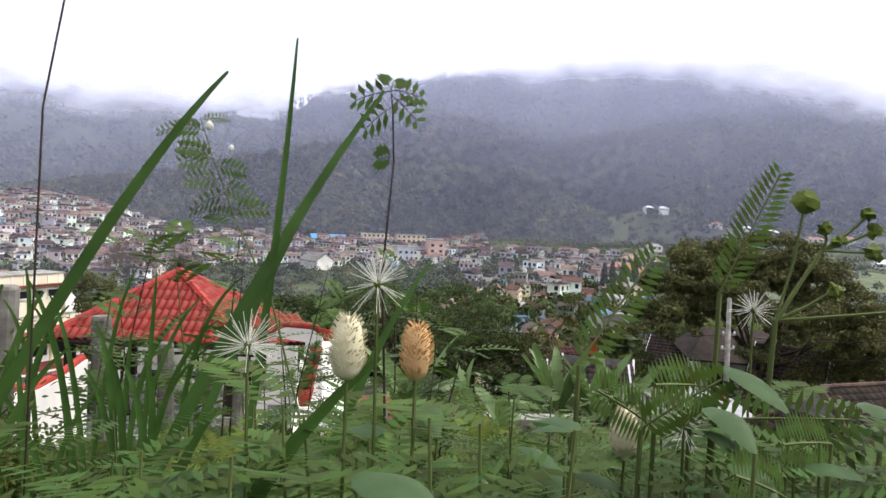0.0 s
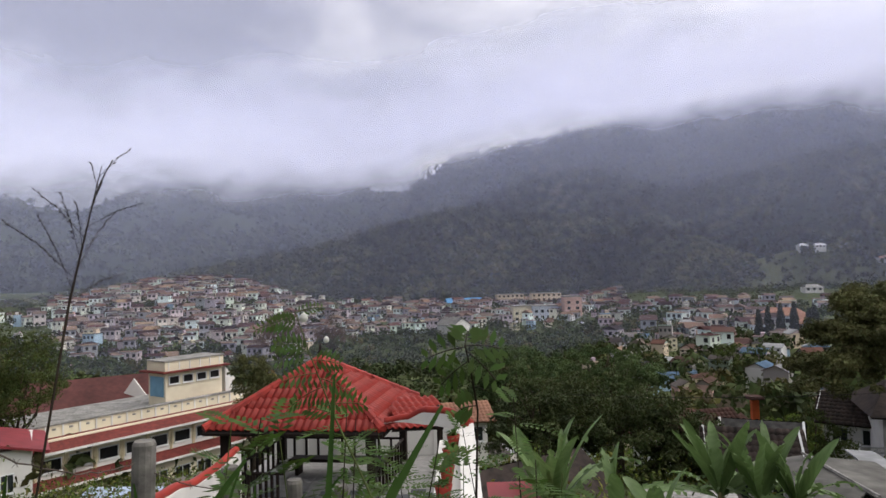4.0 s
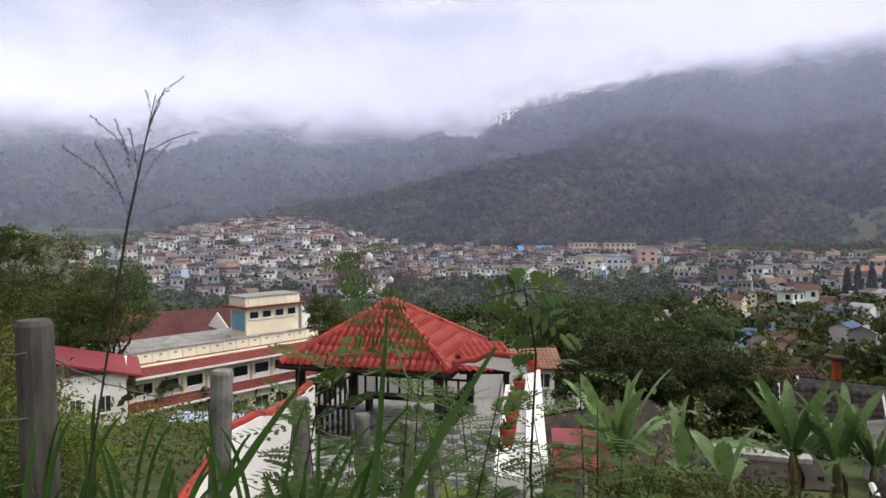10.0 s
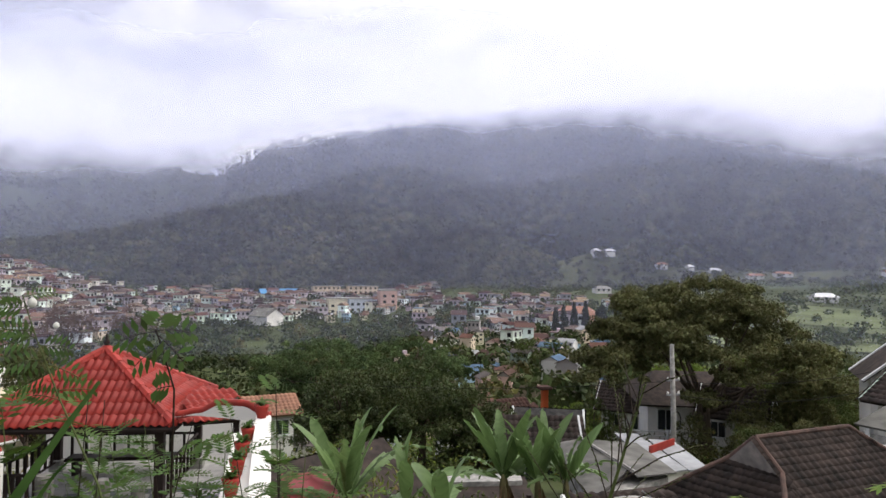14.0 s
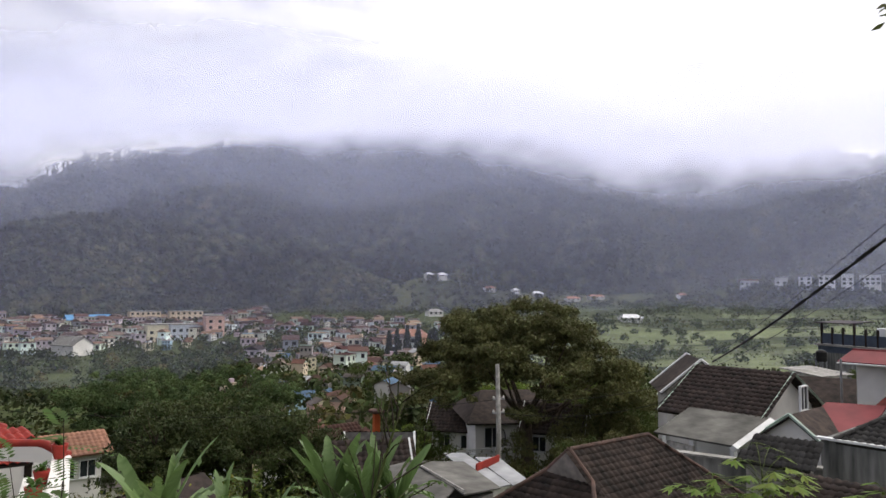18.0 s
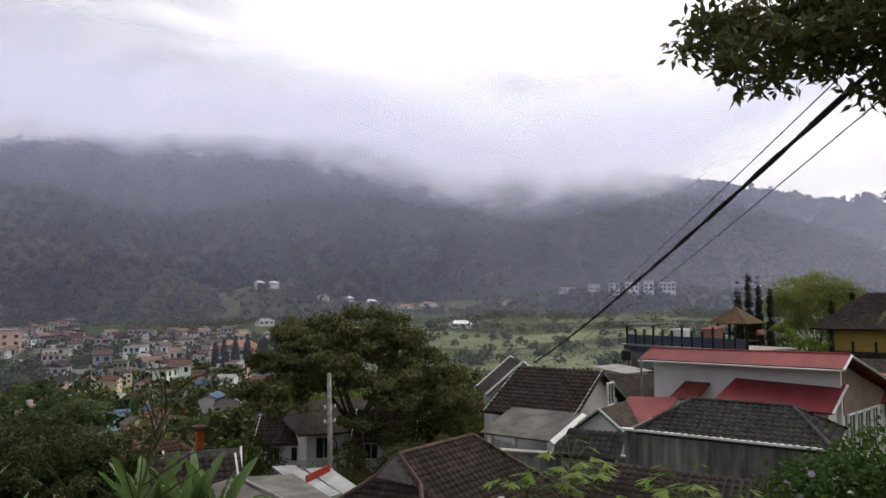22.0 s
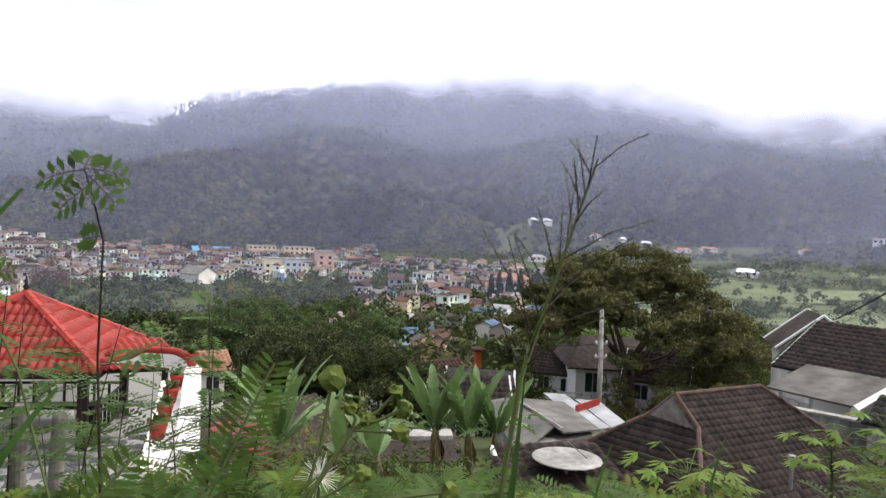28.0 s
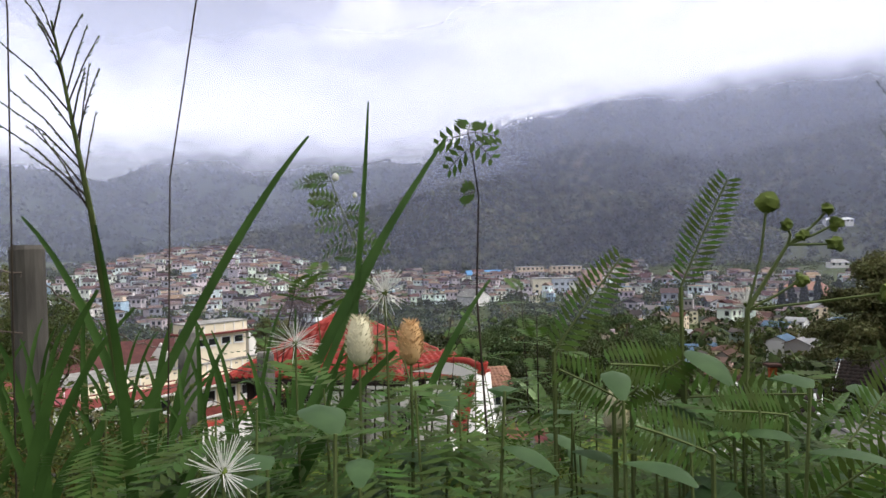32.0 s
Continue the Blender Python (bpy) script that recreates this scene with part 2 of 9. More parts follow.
REDSHEET = mat("red_metal_roof", (0.25, 0.045, 0.052), (0.185, 0.036, 0.042), 1.2, 0.55, 0.03, stain=0.25, spec=0.2)
MAROON = mat("maroon_roof_tile", (0.20, 0.050, 0.042), (0.13, 0.036, 0.032), 3, 0.75, 0.2, stain=0.3)
WOODDK = mat("dark_painted_wood", (0.030, 0.020, 0.018), (0.016, 0.012, 0.011), 6, 0.6, 0.2, stretch=(1, 1, 0.2))
BARK = mat("grey_brown_bark", (0.10, 0.078, 0.058), (0.045, 0.035, 0.028), 7, 0.95, 0.6, stretch=(1, 1, 0.3))
GREY = mat("grey_board", (0.11, 0.12, 0.14), (0.09, 0.10, 0.12), 2, 0.7, 0.05)
METAL = mat("galvanised_metal", (0.32, 0.33, 0.34), (0.22, 0.22, 0.23), 5, 0.5, 0.1, metal=0.6, stain=0.3)
BLACK = mat("black_rubber", (0.012, 0.012, 0.013), (0.02, 0.02, 0.02), 8, 0.6, 0.1)
ASBESTOS = mat("weathered_fibre_cement", (0.22, 0.215, 0.195), (0.12, 0.118, 0.11), 1.6, 0.9, 0.2, stain=0.4)
GLASS = glass_mat()
PALEFRAME = mat("white_painted_timber", (0.75, 0.76, 0.76), (0.66, 0.68, 0.68), 3, 0.6, 0.05)

# ---- mesh helpers ----


def mesh_ob(name, verts, faces, material, parent=None, smooth=False, mats=None, idx=None):
    me = bpy.data.meshes.new(name)
    me.from_pydata([tuple(v) for v in verts] if not isinstance(verts, np.ndarray) else verts.tolist(), [], faces if not isinstance(faces, np.ndarray) else faces.tolist())
    for m in (mats or [material]):
        me.materials.append(m)
    if idx is not None:
        me.polygons.foreach_set("material_index", idx)
    if smooth:
        me.polygons.foreach_set("use_smooth", [True] * len(me.polygons))
    me.update()
    ob = new(name, me)
    if parent is not None:
        ob.parent = parent
    return ob


def part(name, bm, material, parent=None, label="", smooth=False):
    """Links a bmesh as one mesh object under a thing or a part."""
    me = bpy.data.meshes.new(name)
    bm.to_mesh(me)
    bm.free()
    me.materials.append(material)
    if smooth:
        me.polygons.foreach_set("use_smooth", [True] * len(me.polygons))
    ob = new(name, me)
    if parent is not None:
        ob.parent = parent
    return tagged(ob, label)


def thing(name, m, label, category, group="", kind=""):
    ob = new(name)
    ob.empty_display_size = 0.2
    ob.matrix_basis = m
    return tagged(ob, label, category, group, kind)


def add_box(bm, x0, y0, z0, x1, y1, z1, bevel=0.0):
    r = bmesh.ops.create_cube(bm, size=1.0)
    vs = r["verts"]
    for v in vs:
        v.co = Vector((x0 + (v.co.x + 0.5) * (x1 - x0), y0 + (v.co.y + 0.5) * (y1 - y0), z0 + (v.co.z + 0.5) * (z1 - z0)))
    if bevel:
        es = {e for v in vs for e in v.link_edges}
        bmesh.ops.bevel(bm, geom=list(es), offset=bevel, segments=1, affect="EDGES")
    return bm


def box(x0, y0, z0, x1, y1, z1, bevel=0.0):
    return add_box(bmesh.new(), x0, y0, z0, x1, y1, z1, bevel)


def add_tube(bm, pts, radii, sides=6, cap=True):
    """A tube along points with a radius at each."""
    pts = [Vector(p) for p in pts]
    if not hasattr(radii, "__len__"):
        radii = [radii] * len(pts)
    rings = []
    ref = Vector((0.31, 0.17, 0.93))
    for i, p in enumerate(pts):
        d = (pts[min(i + 1, len(pts) - 1)] - pts[max(i - 1, 0)]).normalized()
        if abs(d.dot(ref)) > 0.95:
            ref = Vector((1, 0.1, 0))
        a = d.cross(ref).normalized()
        b = d.cross(a)
        rings.append([bm.verts.new(p + (a * math.cos(2 * math.pi * k / sides) + b * math.sin(2 * math.pi * k / sides)) * radii[i]) for k in range(sides)])
    for r0, r1 in zip(rings, rings[1:]):
        for k in range(sides):
            bm.faces.new((r0[k], r0[(k + 1) % sides], r1[(k + 1) % sides], r1[k]))
    if cap:
        bm.faces.new(rings[0][::-1])
        bm.faces.new(rings[-1])
    return bm


def tube(pts, radii, sides=6):
    return add_tube(bmesh.new(), pts, radii, sides)


def add_prism(bm, outline, h0, h1, axis="z"):
    """A flat outline (pairs) pushed from h0 to h1 along an axis."""
    def co(p, h):
        return (p[0], p[1], h) if axis == "z" else ((p[0], h, p[1]) if axis == "y" else (h, p[0], p[1]))
    a = [bm.verts.new(co(p, h0)) for p in outline]
    b = [bm.verts.new(co(p, h1)) for p in outline]
    n = len(a)
    bm.faces.new(a[::-1])
    bm.faces.new(b)
    for i in range(n):
        bm.faces.new((a[i], a[(i + 1) % n], b[(i + 1) % n], b[i]))
    bmesh.ops.recalc_face_normals(bm, faces=bm.faces[:])
    return bm


def prism(outline, h0, h1, axis="z"):
    return add_prism(bmesh.new(), outline, h0, h1, axis)


def add_slab(bm, quad, thick):
    """A slab under a four-cornered or three-cornered face given in space."""
    q = [Vector(p) for p in quad]
    n = (q[1] - q[0]).cross(q[2] - q[0]).normalized()
    if n.z < 0:
        q = q[::-1]
        n = -n
    a = [bm.verts.new(p) for p in q]
    b = [bm.verts.new(p - n * thick) for p in q]
    k = len(q)
    bm.faces.new(a)
    bm.faces.new(b[::-1])
    for i in range(k):
        bm.faces.new((a[(i + 1) % k], a[i], b[i], b[(i + 1) % k]))
    return bm


def slab(quad, thick):
    return add_slab(bmesh.new(), quad, thick)


# ---- ground ----
R_NODES = (0, 3, 5, 10, 16, 25, 36, 60, 90, 150, 220, 300, 400, 520, 650, 900, 2500, 4800)
AZ_NODES = (-180, -60, -34, -20, -8, 4, 18, 28, 45, 60, 80, 180)
GROUND_Z = (
    (0, 0.4, 0.6, 1.0, 1.5, 2, 3, 4, 5, 8, 10, 10, 10, 10, 10, 10, 10, 10),
    (0, 0.1, -0.2, -0.9, -2.6, -4, -6, -10, -14, -19, -22, -22, -20, -16, -12, -6, 0, 0),
    (0, -0.15, -0.7, -2.2, -4.2, -6.6, -9.0, -14, -18, -24, -26, -22, -18, -13, -10, -4, 0, 0),
    (0, -0.15, -0.7, -2.8, -4.7, -6.8, -9.5, -15, -20, -27, -31, -28, -14, 0, 3, 2, 0, 0),
    (0, -0.15, -0.7, -2.8, -4.7, -6.8, -9.5, -15, -20, -26, -29, -28, -25, -22, -21, -12, 0, 0),
    (0, -0.15, -0.7, -2.8, -4.6, -6.8, -9.5, -15, -20, -26, -29, -28, -25, -22, -21, -12, 0, 0),
    (0, -0.15, -0.7, -2.6, -4.6, -6.8, -9.2, -14, -18, -21, -21, -20, -19, -18, -17, -6, 0, 0),
    (0, -0.10, -0.6, -2.4, -4.4, -6.6, -9.0, -13, -17, -20, -20, -19, -17, -15, -12, -2, 0, 0),
    (0, -0.10, -0.6, -2.2, -4.3, -6.4, -8.6, -12, -16, -20, -22, -21, -17, -13, -8, 2, 0, 0),
    (0, -0.05, -0.5, -1.8, -4.0, -6.2, -8.0, -10, -12, -18, -22, -20, -16, -12, -5, 14, 0, 0),
    (0, 0.1, -0.2, -1.2, -3.0, -5.2, -6.8, -8, -9, -12, -14, -14, -12, -10, -4, 10, 0, 0),
    (0, 0.4, 0.6, 1.0, 1.5, 2, 3, 4, 5, 8, 10, 10, 10, 10, 10, 10, 10, 10),
)


def ground_z(x, y):
    """Height of the ground, for numbers or arrays."""
    x, y = np.asarray(x, float), np.asarray(y, float)
    r, az = np.hypot(x, y), np.degrees(np.arctan2(x, y))
    rows = np.array([np.interp(r, R_NODES, row) for row in GROUND_Z])
    a = np.interp(az, AZ_NODES, np.arange(len(AZ_NODES)))
    i = np.clip(a.astype(int), 0, len(AZ_NODES) - 2)
    f = a - i
    f = f * f * (3 - 2 * f)
    lo = np.take_along_axis(rows.reshape(len(AZ_NODES), -1), i.reshape(1, -1), 0).reshape(r.shape)
    hi = np.take_along_axis(rows.reshape(len(AZ_NODES), -1), (i + 1).reshape(1, -1), 0).reshape(r.shape)
    z = lo * (1 - f) + hi * f
    z = np.where((x > -6.6) & (x < 0.3) & (y > 10.2) & (y < 23), np.minimum(z, -4.25), z)  # cut for the terrace
    z = np.where((x > 8.2) & (x < 19.5) & (y > 10.2) & (y < 19.5), np.minimum(z, -7.6), z)  # platform of the bungalow
    return z + np.clip((r - 120) / 200, 0, 1) * 1.2 * (np.sin(x * 0.031 + y * 0.017) + np.sin(y * 0.043 - x * 0.021))


def gz(x, y):
    return float(ground_z(np.array([x]), np.array([y]))[0])


def build_ground():
    rr = np.concatenate([np.linspace(0.3, 8, 24), np.linspace(8.6, 40, 40), np.geomspace(41, 700, 90), np.geomspace(720, 4800, 24)])
    naz = 300
    az = np.linspace(-math.pi, math.pi, naz, endpoint=False)
    X = np.outer(rr, np.sin(az)).ravel()
    Y = np.outer(rr, np.cos(az)).ravel()
    V = np.stack([X, Y, ground_z(X, Y)], 1)
    i, j = np.meshgrid(np.arange(len(rr) - 1), np.arange(naz), indexing="ij")
    a, b = i * naz + j, i * naz + (j + 1) % naz
    F = np.stack([a, a + naz, b + naz, b], -1).reshape(-1, 4)
    V = np.vstack([V, [[0, 0, 0]]])
    tri = [[len(V) - 1, k, (k + 1) % naz] for k in range(naz)]
    grass = mat("valley_grass", (0.078, 0.098, 0.036), (0.042, 0.054, 0.024), 0.06, 0.95, 0.4, stain=0.45, detail=12)
    ob = mesh_ob("ground", V, F.tolist() + tri, grass, smooth=True)
    tagged(ob, "grassy hillside falling into a green valley floor", "ground", kind="structure")


build_ground()


def spread(az0, az1, r0, r1, n, rng):
    az = np.radians(rng.uniform(az0, az1, n))
    r = np.sqrt(rng.uniform(r0 * r0, r1 * r1, n))
    return r * np.sin(az), r * np.cos(az)


def far_crowns(P, size, rng, per=14, flat=0.8, leaf=0.55, fill=0.75):
    """Many tree crowns far off, each a loose dome of leafy sprays, as one pair of arrays."""
    n = len(P)
    d = rng.normal(size=(n, per, 3))
    d[..., 2] = np.abs(d[..., 2]) * 1.1 - 0.35
    d /= np.linalg.norm(d, axis=2, keepdims=True)
    S = size[:, None, None]
    C = P[:, None] + d * S * np.array([1, 1, flat]) * rng.uniform(fill, 1.08, (n, per, 1))
    C, nrm = C.reshape(-1, 3), d.reshape(-1, 3) + rng.normal(size=(n * per, 3)) * 0.55
    nrm /= np.linalg.norm(nrm, axis=1, keepdims=True)
    u = np.cross(nrm, rng.normal(size=nrm.shape))
    u /= np.linalg.norm(u, axis=1, keepdims=True) + 1e-9
    v = np.cross(nrm, u)
    L = (np.repeat(size, per) * leaf * rng.uniform(0.6, 1.35, n * per))[:, None]
    V = np.stack([C - u * L, C - v * L * 0.62 - nrm * L * 0.1, C + u * L, C + v * L * 0.62 - nrm * L * 0.1], 1)
    F = (np.arange(n * per) * 4)[:, None] + np.array([0, 1, 2, 3])[None]
    return V.reshape(-1, 3), F


# ---- mountains ----
def build_mountain(name, label, ridge, r_base, r_top, seed, n_trees, size, floor_mat, tree_mat, relief=9.0, per=14, foot=None, tree_label="dense dark green forest covering the misty slope", bare=0.0):
    """A slope from its foot up to a ridge line (heading, height angle), with folds, under a cover of trees."""
    rng = np.random.default_rng(seed)
    azs = [p[0] for p in ridge]
    na, nr = 260, 34
    A = np.linspace(azs[0], azs[-1], na)
    waves = [(rng.uniform(0.6, 1.6) / w, rng.uniform(0, 6.28), rng.uniform(0, 6.28), h) for w, h in ((95, 1.0), (70, 0.8), (52, 0.6), (38, 0.45), (27, 0.3), (19, 0.2))]

    def folds(x, y):
        return sum(h * np.sin((x * math.cos(a) + y * math.sin(a)) * k + ph) for k, a, ph, h in waves)

    def surf(az, s):
        el = np.interp(az, azs, [p[1] for p in ridge])
        rt = r_top * (1 + 0.05 * np.sin(az * 0.23 + seed))
        rb = r_base * (1 + 0.018 * np.sin(az * 0.41 + seed * 2.0))
        r = rb + (rt - rb) * s
        zt = 1.6 + rt * np.tan(np.radians(el))
        ga = np.radians(az)
        x, y = r * np.sin(ga), r * np.cos(ga)
        z0 = ground_z(rb * np.sin(ga), rb * np.cos(ga)) - 4 if foot is None else np.full_like(r, foot)
        return x, y, z0 + (zt - z0) * np.clip(s, 0, 1.3) ** 0.9 + relief * folds(x, y) * np.sin(math.pi * np.clip(s, 0, 1)) ** 0.7
    S = np.linspace(0, 1, nr)
    G = [surf(A, np.full(na, s)) for s in S]
    G.append(tuple(g if k < 2 else g - 60 for k, g in enumerate(surf(A, np.full(na, 1.25)))))
    V = np.concatenate([np.stack(g, -1) for g in G])
    i, j = np.meshgrid(np.arange(len(G) - 1), np.arange(na - 1), indexing="ij")
    a = i * na + j
    F = np.stack([a, a + 1, a + na + 1, a + na], -1).reshape(-1, 4)
    ob = mesh_ob(name, V, F, floor_mat, smooth=True)
    tagged(ob, label, "mountain", kind="structure")
    az = rng.uniform(azs[0], azs[-1], n_trees)
    s = rng.uniform(0.0, 1.0, n_trees)
    x, y, z = surf(az, s)
    keep = folds(x * 2.3 + 400, y * 2.3) * 0.5 + rng.uniform(-1.0, 1.0, n_trees) > -1.4 + bare * 2.0
    x, y, z = x[keep], y[keep], z[keep]
    sz = size * rng.choice([0.6, 0.8, 1.0, 1.25], len(x)) * rng.uniform(0.85, 1.2, len(x))
    P = np.stack([x, y, z + sz * rng.uniform(0.2, 0.9, len(x))], -1)
    CV, CF = far_crowns(P, sz, rng, per, 1.05)
    ob = mesh_ob("forest", CV, CF, tree_mat)
    tagged(ob, tree_label, "forest", kind="stuff")
    return surf


# tone patches: mixed tree species, also standing in for relief shading of the slopes
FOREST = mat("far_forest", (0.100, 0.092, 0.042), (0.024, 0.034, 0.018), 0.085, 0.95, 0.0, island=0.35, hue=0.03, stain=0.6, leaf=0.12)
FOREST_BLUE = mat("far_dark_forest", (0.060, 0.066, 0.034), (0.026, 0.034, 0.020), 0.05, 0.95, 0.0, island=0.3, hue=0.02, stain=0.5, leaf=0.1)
SLOPE = mat("forest_floor", (0.035, 0.045, 0.025), (0.02, 0.027, 0.017), 0.03, 0.95, 0.3, stain=0.3)
MEADOW = mat("foothill_meadow", (0.095, 0.100, 0.044), (0.040, 0.050, 0.024), 0.045, 0.95, 0.2, stain=0.5, detail=9)
RIDGE_RIGHT = ((-15, -1.0), (-11, 2.2), (-8, 4.6), (-5.5, 6.2), (-4.2, 7.0), (-3.4, 7.6), (-1.5, 8.7), (0.2, 9.5), (4, 10.2), (7.5, 10.9), (12, 11.8), (20, 13), (32, 13.4), (45, 13), (52, 12), (58, 10.4), (64, 9), (70, 7.6), (78, 5))
RIDGE_LEFT = ((-100, 7), (-70, 7), (-60, 6.4), (-50, 7.0), (-46, 7.8), (-40, 7.8), (-34, 6.3), (-31, 5.7), (-29.2, 5.2), (-27.4, 5.8), (-25.2, 7.0), (-21, 7.9), (-15, 8.2), (-10, 7.9), (-6, 7.0), (0, 6.2), (8, 5.5))
RIDGE_FAR = ((52, 6.5), (60, 6.8), (66, 7.0), (70, 7.3), (74, 7.2), (79, 6.4), (88, 5.6), (110, 6), (130, 5))
RIDGE_SPUR = ((-36, -2.6), (-28, -0.6), (-22, 0.6), (-17, 1.5), (-12, 2.4), (-5, 4.2), (-1, 5.4), (2, 5.6), (6.5, 4.9), (11, 4.2), (16, 3.3), (20, 1.9), (23, 0.6), (26, -1.0), (29, -2.4))
RIDGE_FOOT = ((14, -2.6), (19, -1.2), (22, 0.2), (25, 1.0), (27.5, 1.6), (31, 0.5), (36, 0.0), (42, 0.0), (50, 0.6), (55, 1.1), (61, 1.1), (68, 0.9), (78, 0.4), (90, -1.0))
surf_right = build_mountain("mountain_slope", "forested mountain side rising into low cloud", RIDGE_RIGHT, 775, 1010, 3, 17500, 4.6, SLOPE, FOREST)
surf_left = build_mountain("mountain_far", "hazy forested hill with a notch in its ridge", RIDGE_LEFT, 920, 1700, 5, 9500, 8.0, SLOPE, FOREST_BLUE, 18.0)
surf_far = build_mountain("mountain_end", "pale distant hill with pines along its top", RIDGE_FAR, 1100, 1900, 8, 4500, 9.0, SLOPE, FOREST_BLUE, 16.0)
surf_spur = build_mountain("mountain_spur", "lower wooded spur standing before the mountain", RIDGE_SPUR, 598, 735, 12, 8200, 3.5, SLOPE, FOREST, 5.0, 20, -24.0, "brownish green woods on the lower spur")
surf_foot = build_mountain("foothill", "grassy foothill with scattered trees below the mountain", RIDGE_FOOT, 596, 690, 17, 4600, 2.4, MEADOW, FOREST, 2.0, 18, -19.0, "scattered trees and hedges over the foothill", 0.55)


def ridge_pines():
    """Tall thin pines standing free along the ridge."""
    rng = np.random.default_rng(21)
    bm = bmesh.new()
    spots = [(-4.6 + 0.17 * i + rng.uniform(-0.12, 0.12), 0.99) for i in range(80)]
    V, F, n0 = [], [], 0
    cl, cs = [], []
    for az, s in spots:
        x, y, z = [float(v[0]) for v in surf_right(np.array([az]), np.array([s]))]
        h = rng.uniform(7, 22) if az < 4 else rng.uniform(5, 12)
        lean = rng.uniform(-0.6, 0.6)
        add_tube(bm, [(x, y, z - 2), (x + lean * 0.4, y, z + h * 0.6), (x + lean, y, z + h)], [0.5, 0.4, 0.2], 5)
        low = rng.choice([0.1, 0.3, 0.6])
        for _ in range(int(rng.integers(7, 13))):
            t = rng.uniform(low, 1.02)
            cl.append((x + lean * t + rng.uniform(-2, 2), y + rng.uniform(-2, 2), z + h * t))
            cs.append(rng.uniform(0.8, 1.9))
    me_v, me_f = far_crowns(np.array(cl), np.array(cs), rng, 9, 0.6, 0.6, 0.3)
    trunks = part("trunk", bm, BARK)
    ob = mesh_ob("ridge_pines", me_v, me_f, FOREST)
    trunks.parent = ob
    tagged(ob, "tall thin pines standing along the mountain ridge", "trees", kind="stuff")


ridge_pines()


# ---- mist and low cloud ----
def arc_sheet(name, r, az0, az1, z0, z1, material, label):
    n = 180
    D = np.linspace(az0, az1, n)
    A = np.radians(D)
    lo = np.stack([r * np.sin(A), r * np.cos(A), np.full(n, z0)], -1)
    hi = np.stack([r * np.sin(A), r * np.cos(A), np.full(n, z1)], -1)
    F = [[i, i + 1, n + i + 1, n + i] for i in range(n - 1)]
    ob = mesh_ob(name, np.vstack([lo, hi]), F, material, smooth=True)
    tagged(ob, label, "mist", kind="structure")


CLOUD_BASE = ((-110, 8.0), (-60, 7.4), (-45, 7.2), (-36, 7.0), (-29, 6.6), (-25, 7.6), (-14, 8.2), (-6, 7.9), (-2, 9.3), (1, 10.5), (6, 11.6), (14, 12.2), (24, 12.4), (34, 12.0), (41, 10.9), (47, 9.4), (54, 9.2), (61, 9.6), (66, 11.0), (72, 13.5), (80, 15.5), (130, 16.0))
# bluish haze of distance, put into the tint of see-through sheets
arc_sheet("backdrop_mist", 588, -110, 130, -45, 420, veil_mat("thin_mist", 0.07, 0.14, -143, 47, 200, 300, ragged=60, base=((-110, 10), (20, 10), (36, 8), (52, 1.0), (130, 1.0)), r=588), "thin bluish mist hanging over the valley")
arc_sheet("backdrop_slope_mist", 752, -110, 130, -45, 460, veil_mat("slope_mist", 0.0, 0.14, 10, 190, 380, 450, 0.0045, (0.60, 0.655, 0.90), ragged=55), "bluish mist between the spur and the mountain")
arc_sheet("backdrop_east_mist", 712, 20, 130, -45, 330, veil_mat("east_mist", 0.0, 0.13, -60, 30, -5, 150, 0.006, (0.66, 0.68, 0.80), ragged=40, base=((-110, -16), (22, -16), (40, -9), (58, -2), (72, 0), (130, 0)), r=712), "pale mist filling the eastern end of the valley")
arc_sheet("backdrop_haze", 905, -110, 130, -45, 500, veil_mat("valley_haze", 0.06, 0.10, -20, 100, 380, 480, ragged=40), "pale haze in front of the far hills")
arc_sheet("backdrop_cloud", 756, -110, 130, 20, 520, veil_mat("low_cloud", 0.0, 0.995, -26, 34, 34, 170, 0.0065, (0.70, 0.705, 0.78), ragged=46, base=CLOUD_BASE, r=756), "low white cloud hiding the mountain tops")
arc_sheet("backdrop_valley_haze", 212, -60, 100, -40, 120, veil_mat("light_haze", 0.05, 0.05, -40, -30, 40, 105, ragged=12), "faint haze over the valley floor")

# ---- shared builders ----
def tile_shape(tw, th, rise, thick=0.011, segs=6):
    """One roof tile: a wave across, a thick lower edge; x across, y up the slope."""
    xs = np.linspace(-tw * 0.52, tw * 0.52, segs + 1)
    zs = rise * np.cos(xs / tw * 2 * math.pi) * 0.5 + rise * 0.5
    V = [(x, -0.08 * th, z + thick * 1.6) for x, z in zip(xs, zs)] + [(x, th * 1.0, z) for x, z in zip(xs, zs)] + [(x, -0.08 * th, z - thick * 0.4) for x, z in zip(xs, zs)]
    n = segs + 1
    F = [(i, i + 1, n + i + 1, n + i) for i in range(segs)] + [(2 * n + i, 2 * n + i + 1, i + 1, i) for i in range(segs)]
    return np.array(V), F


TILE_MESH = {}


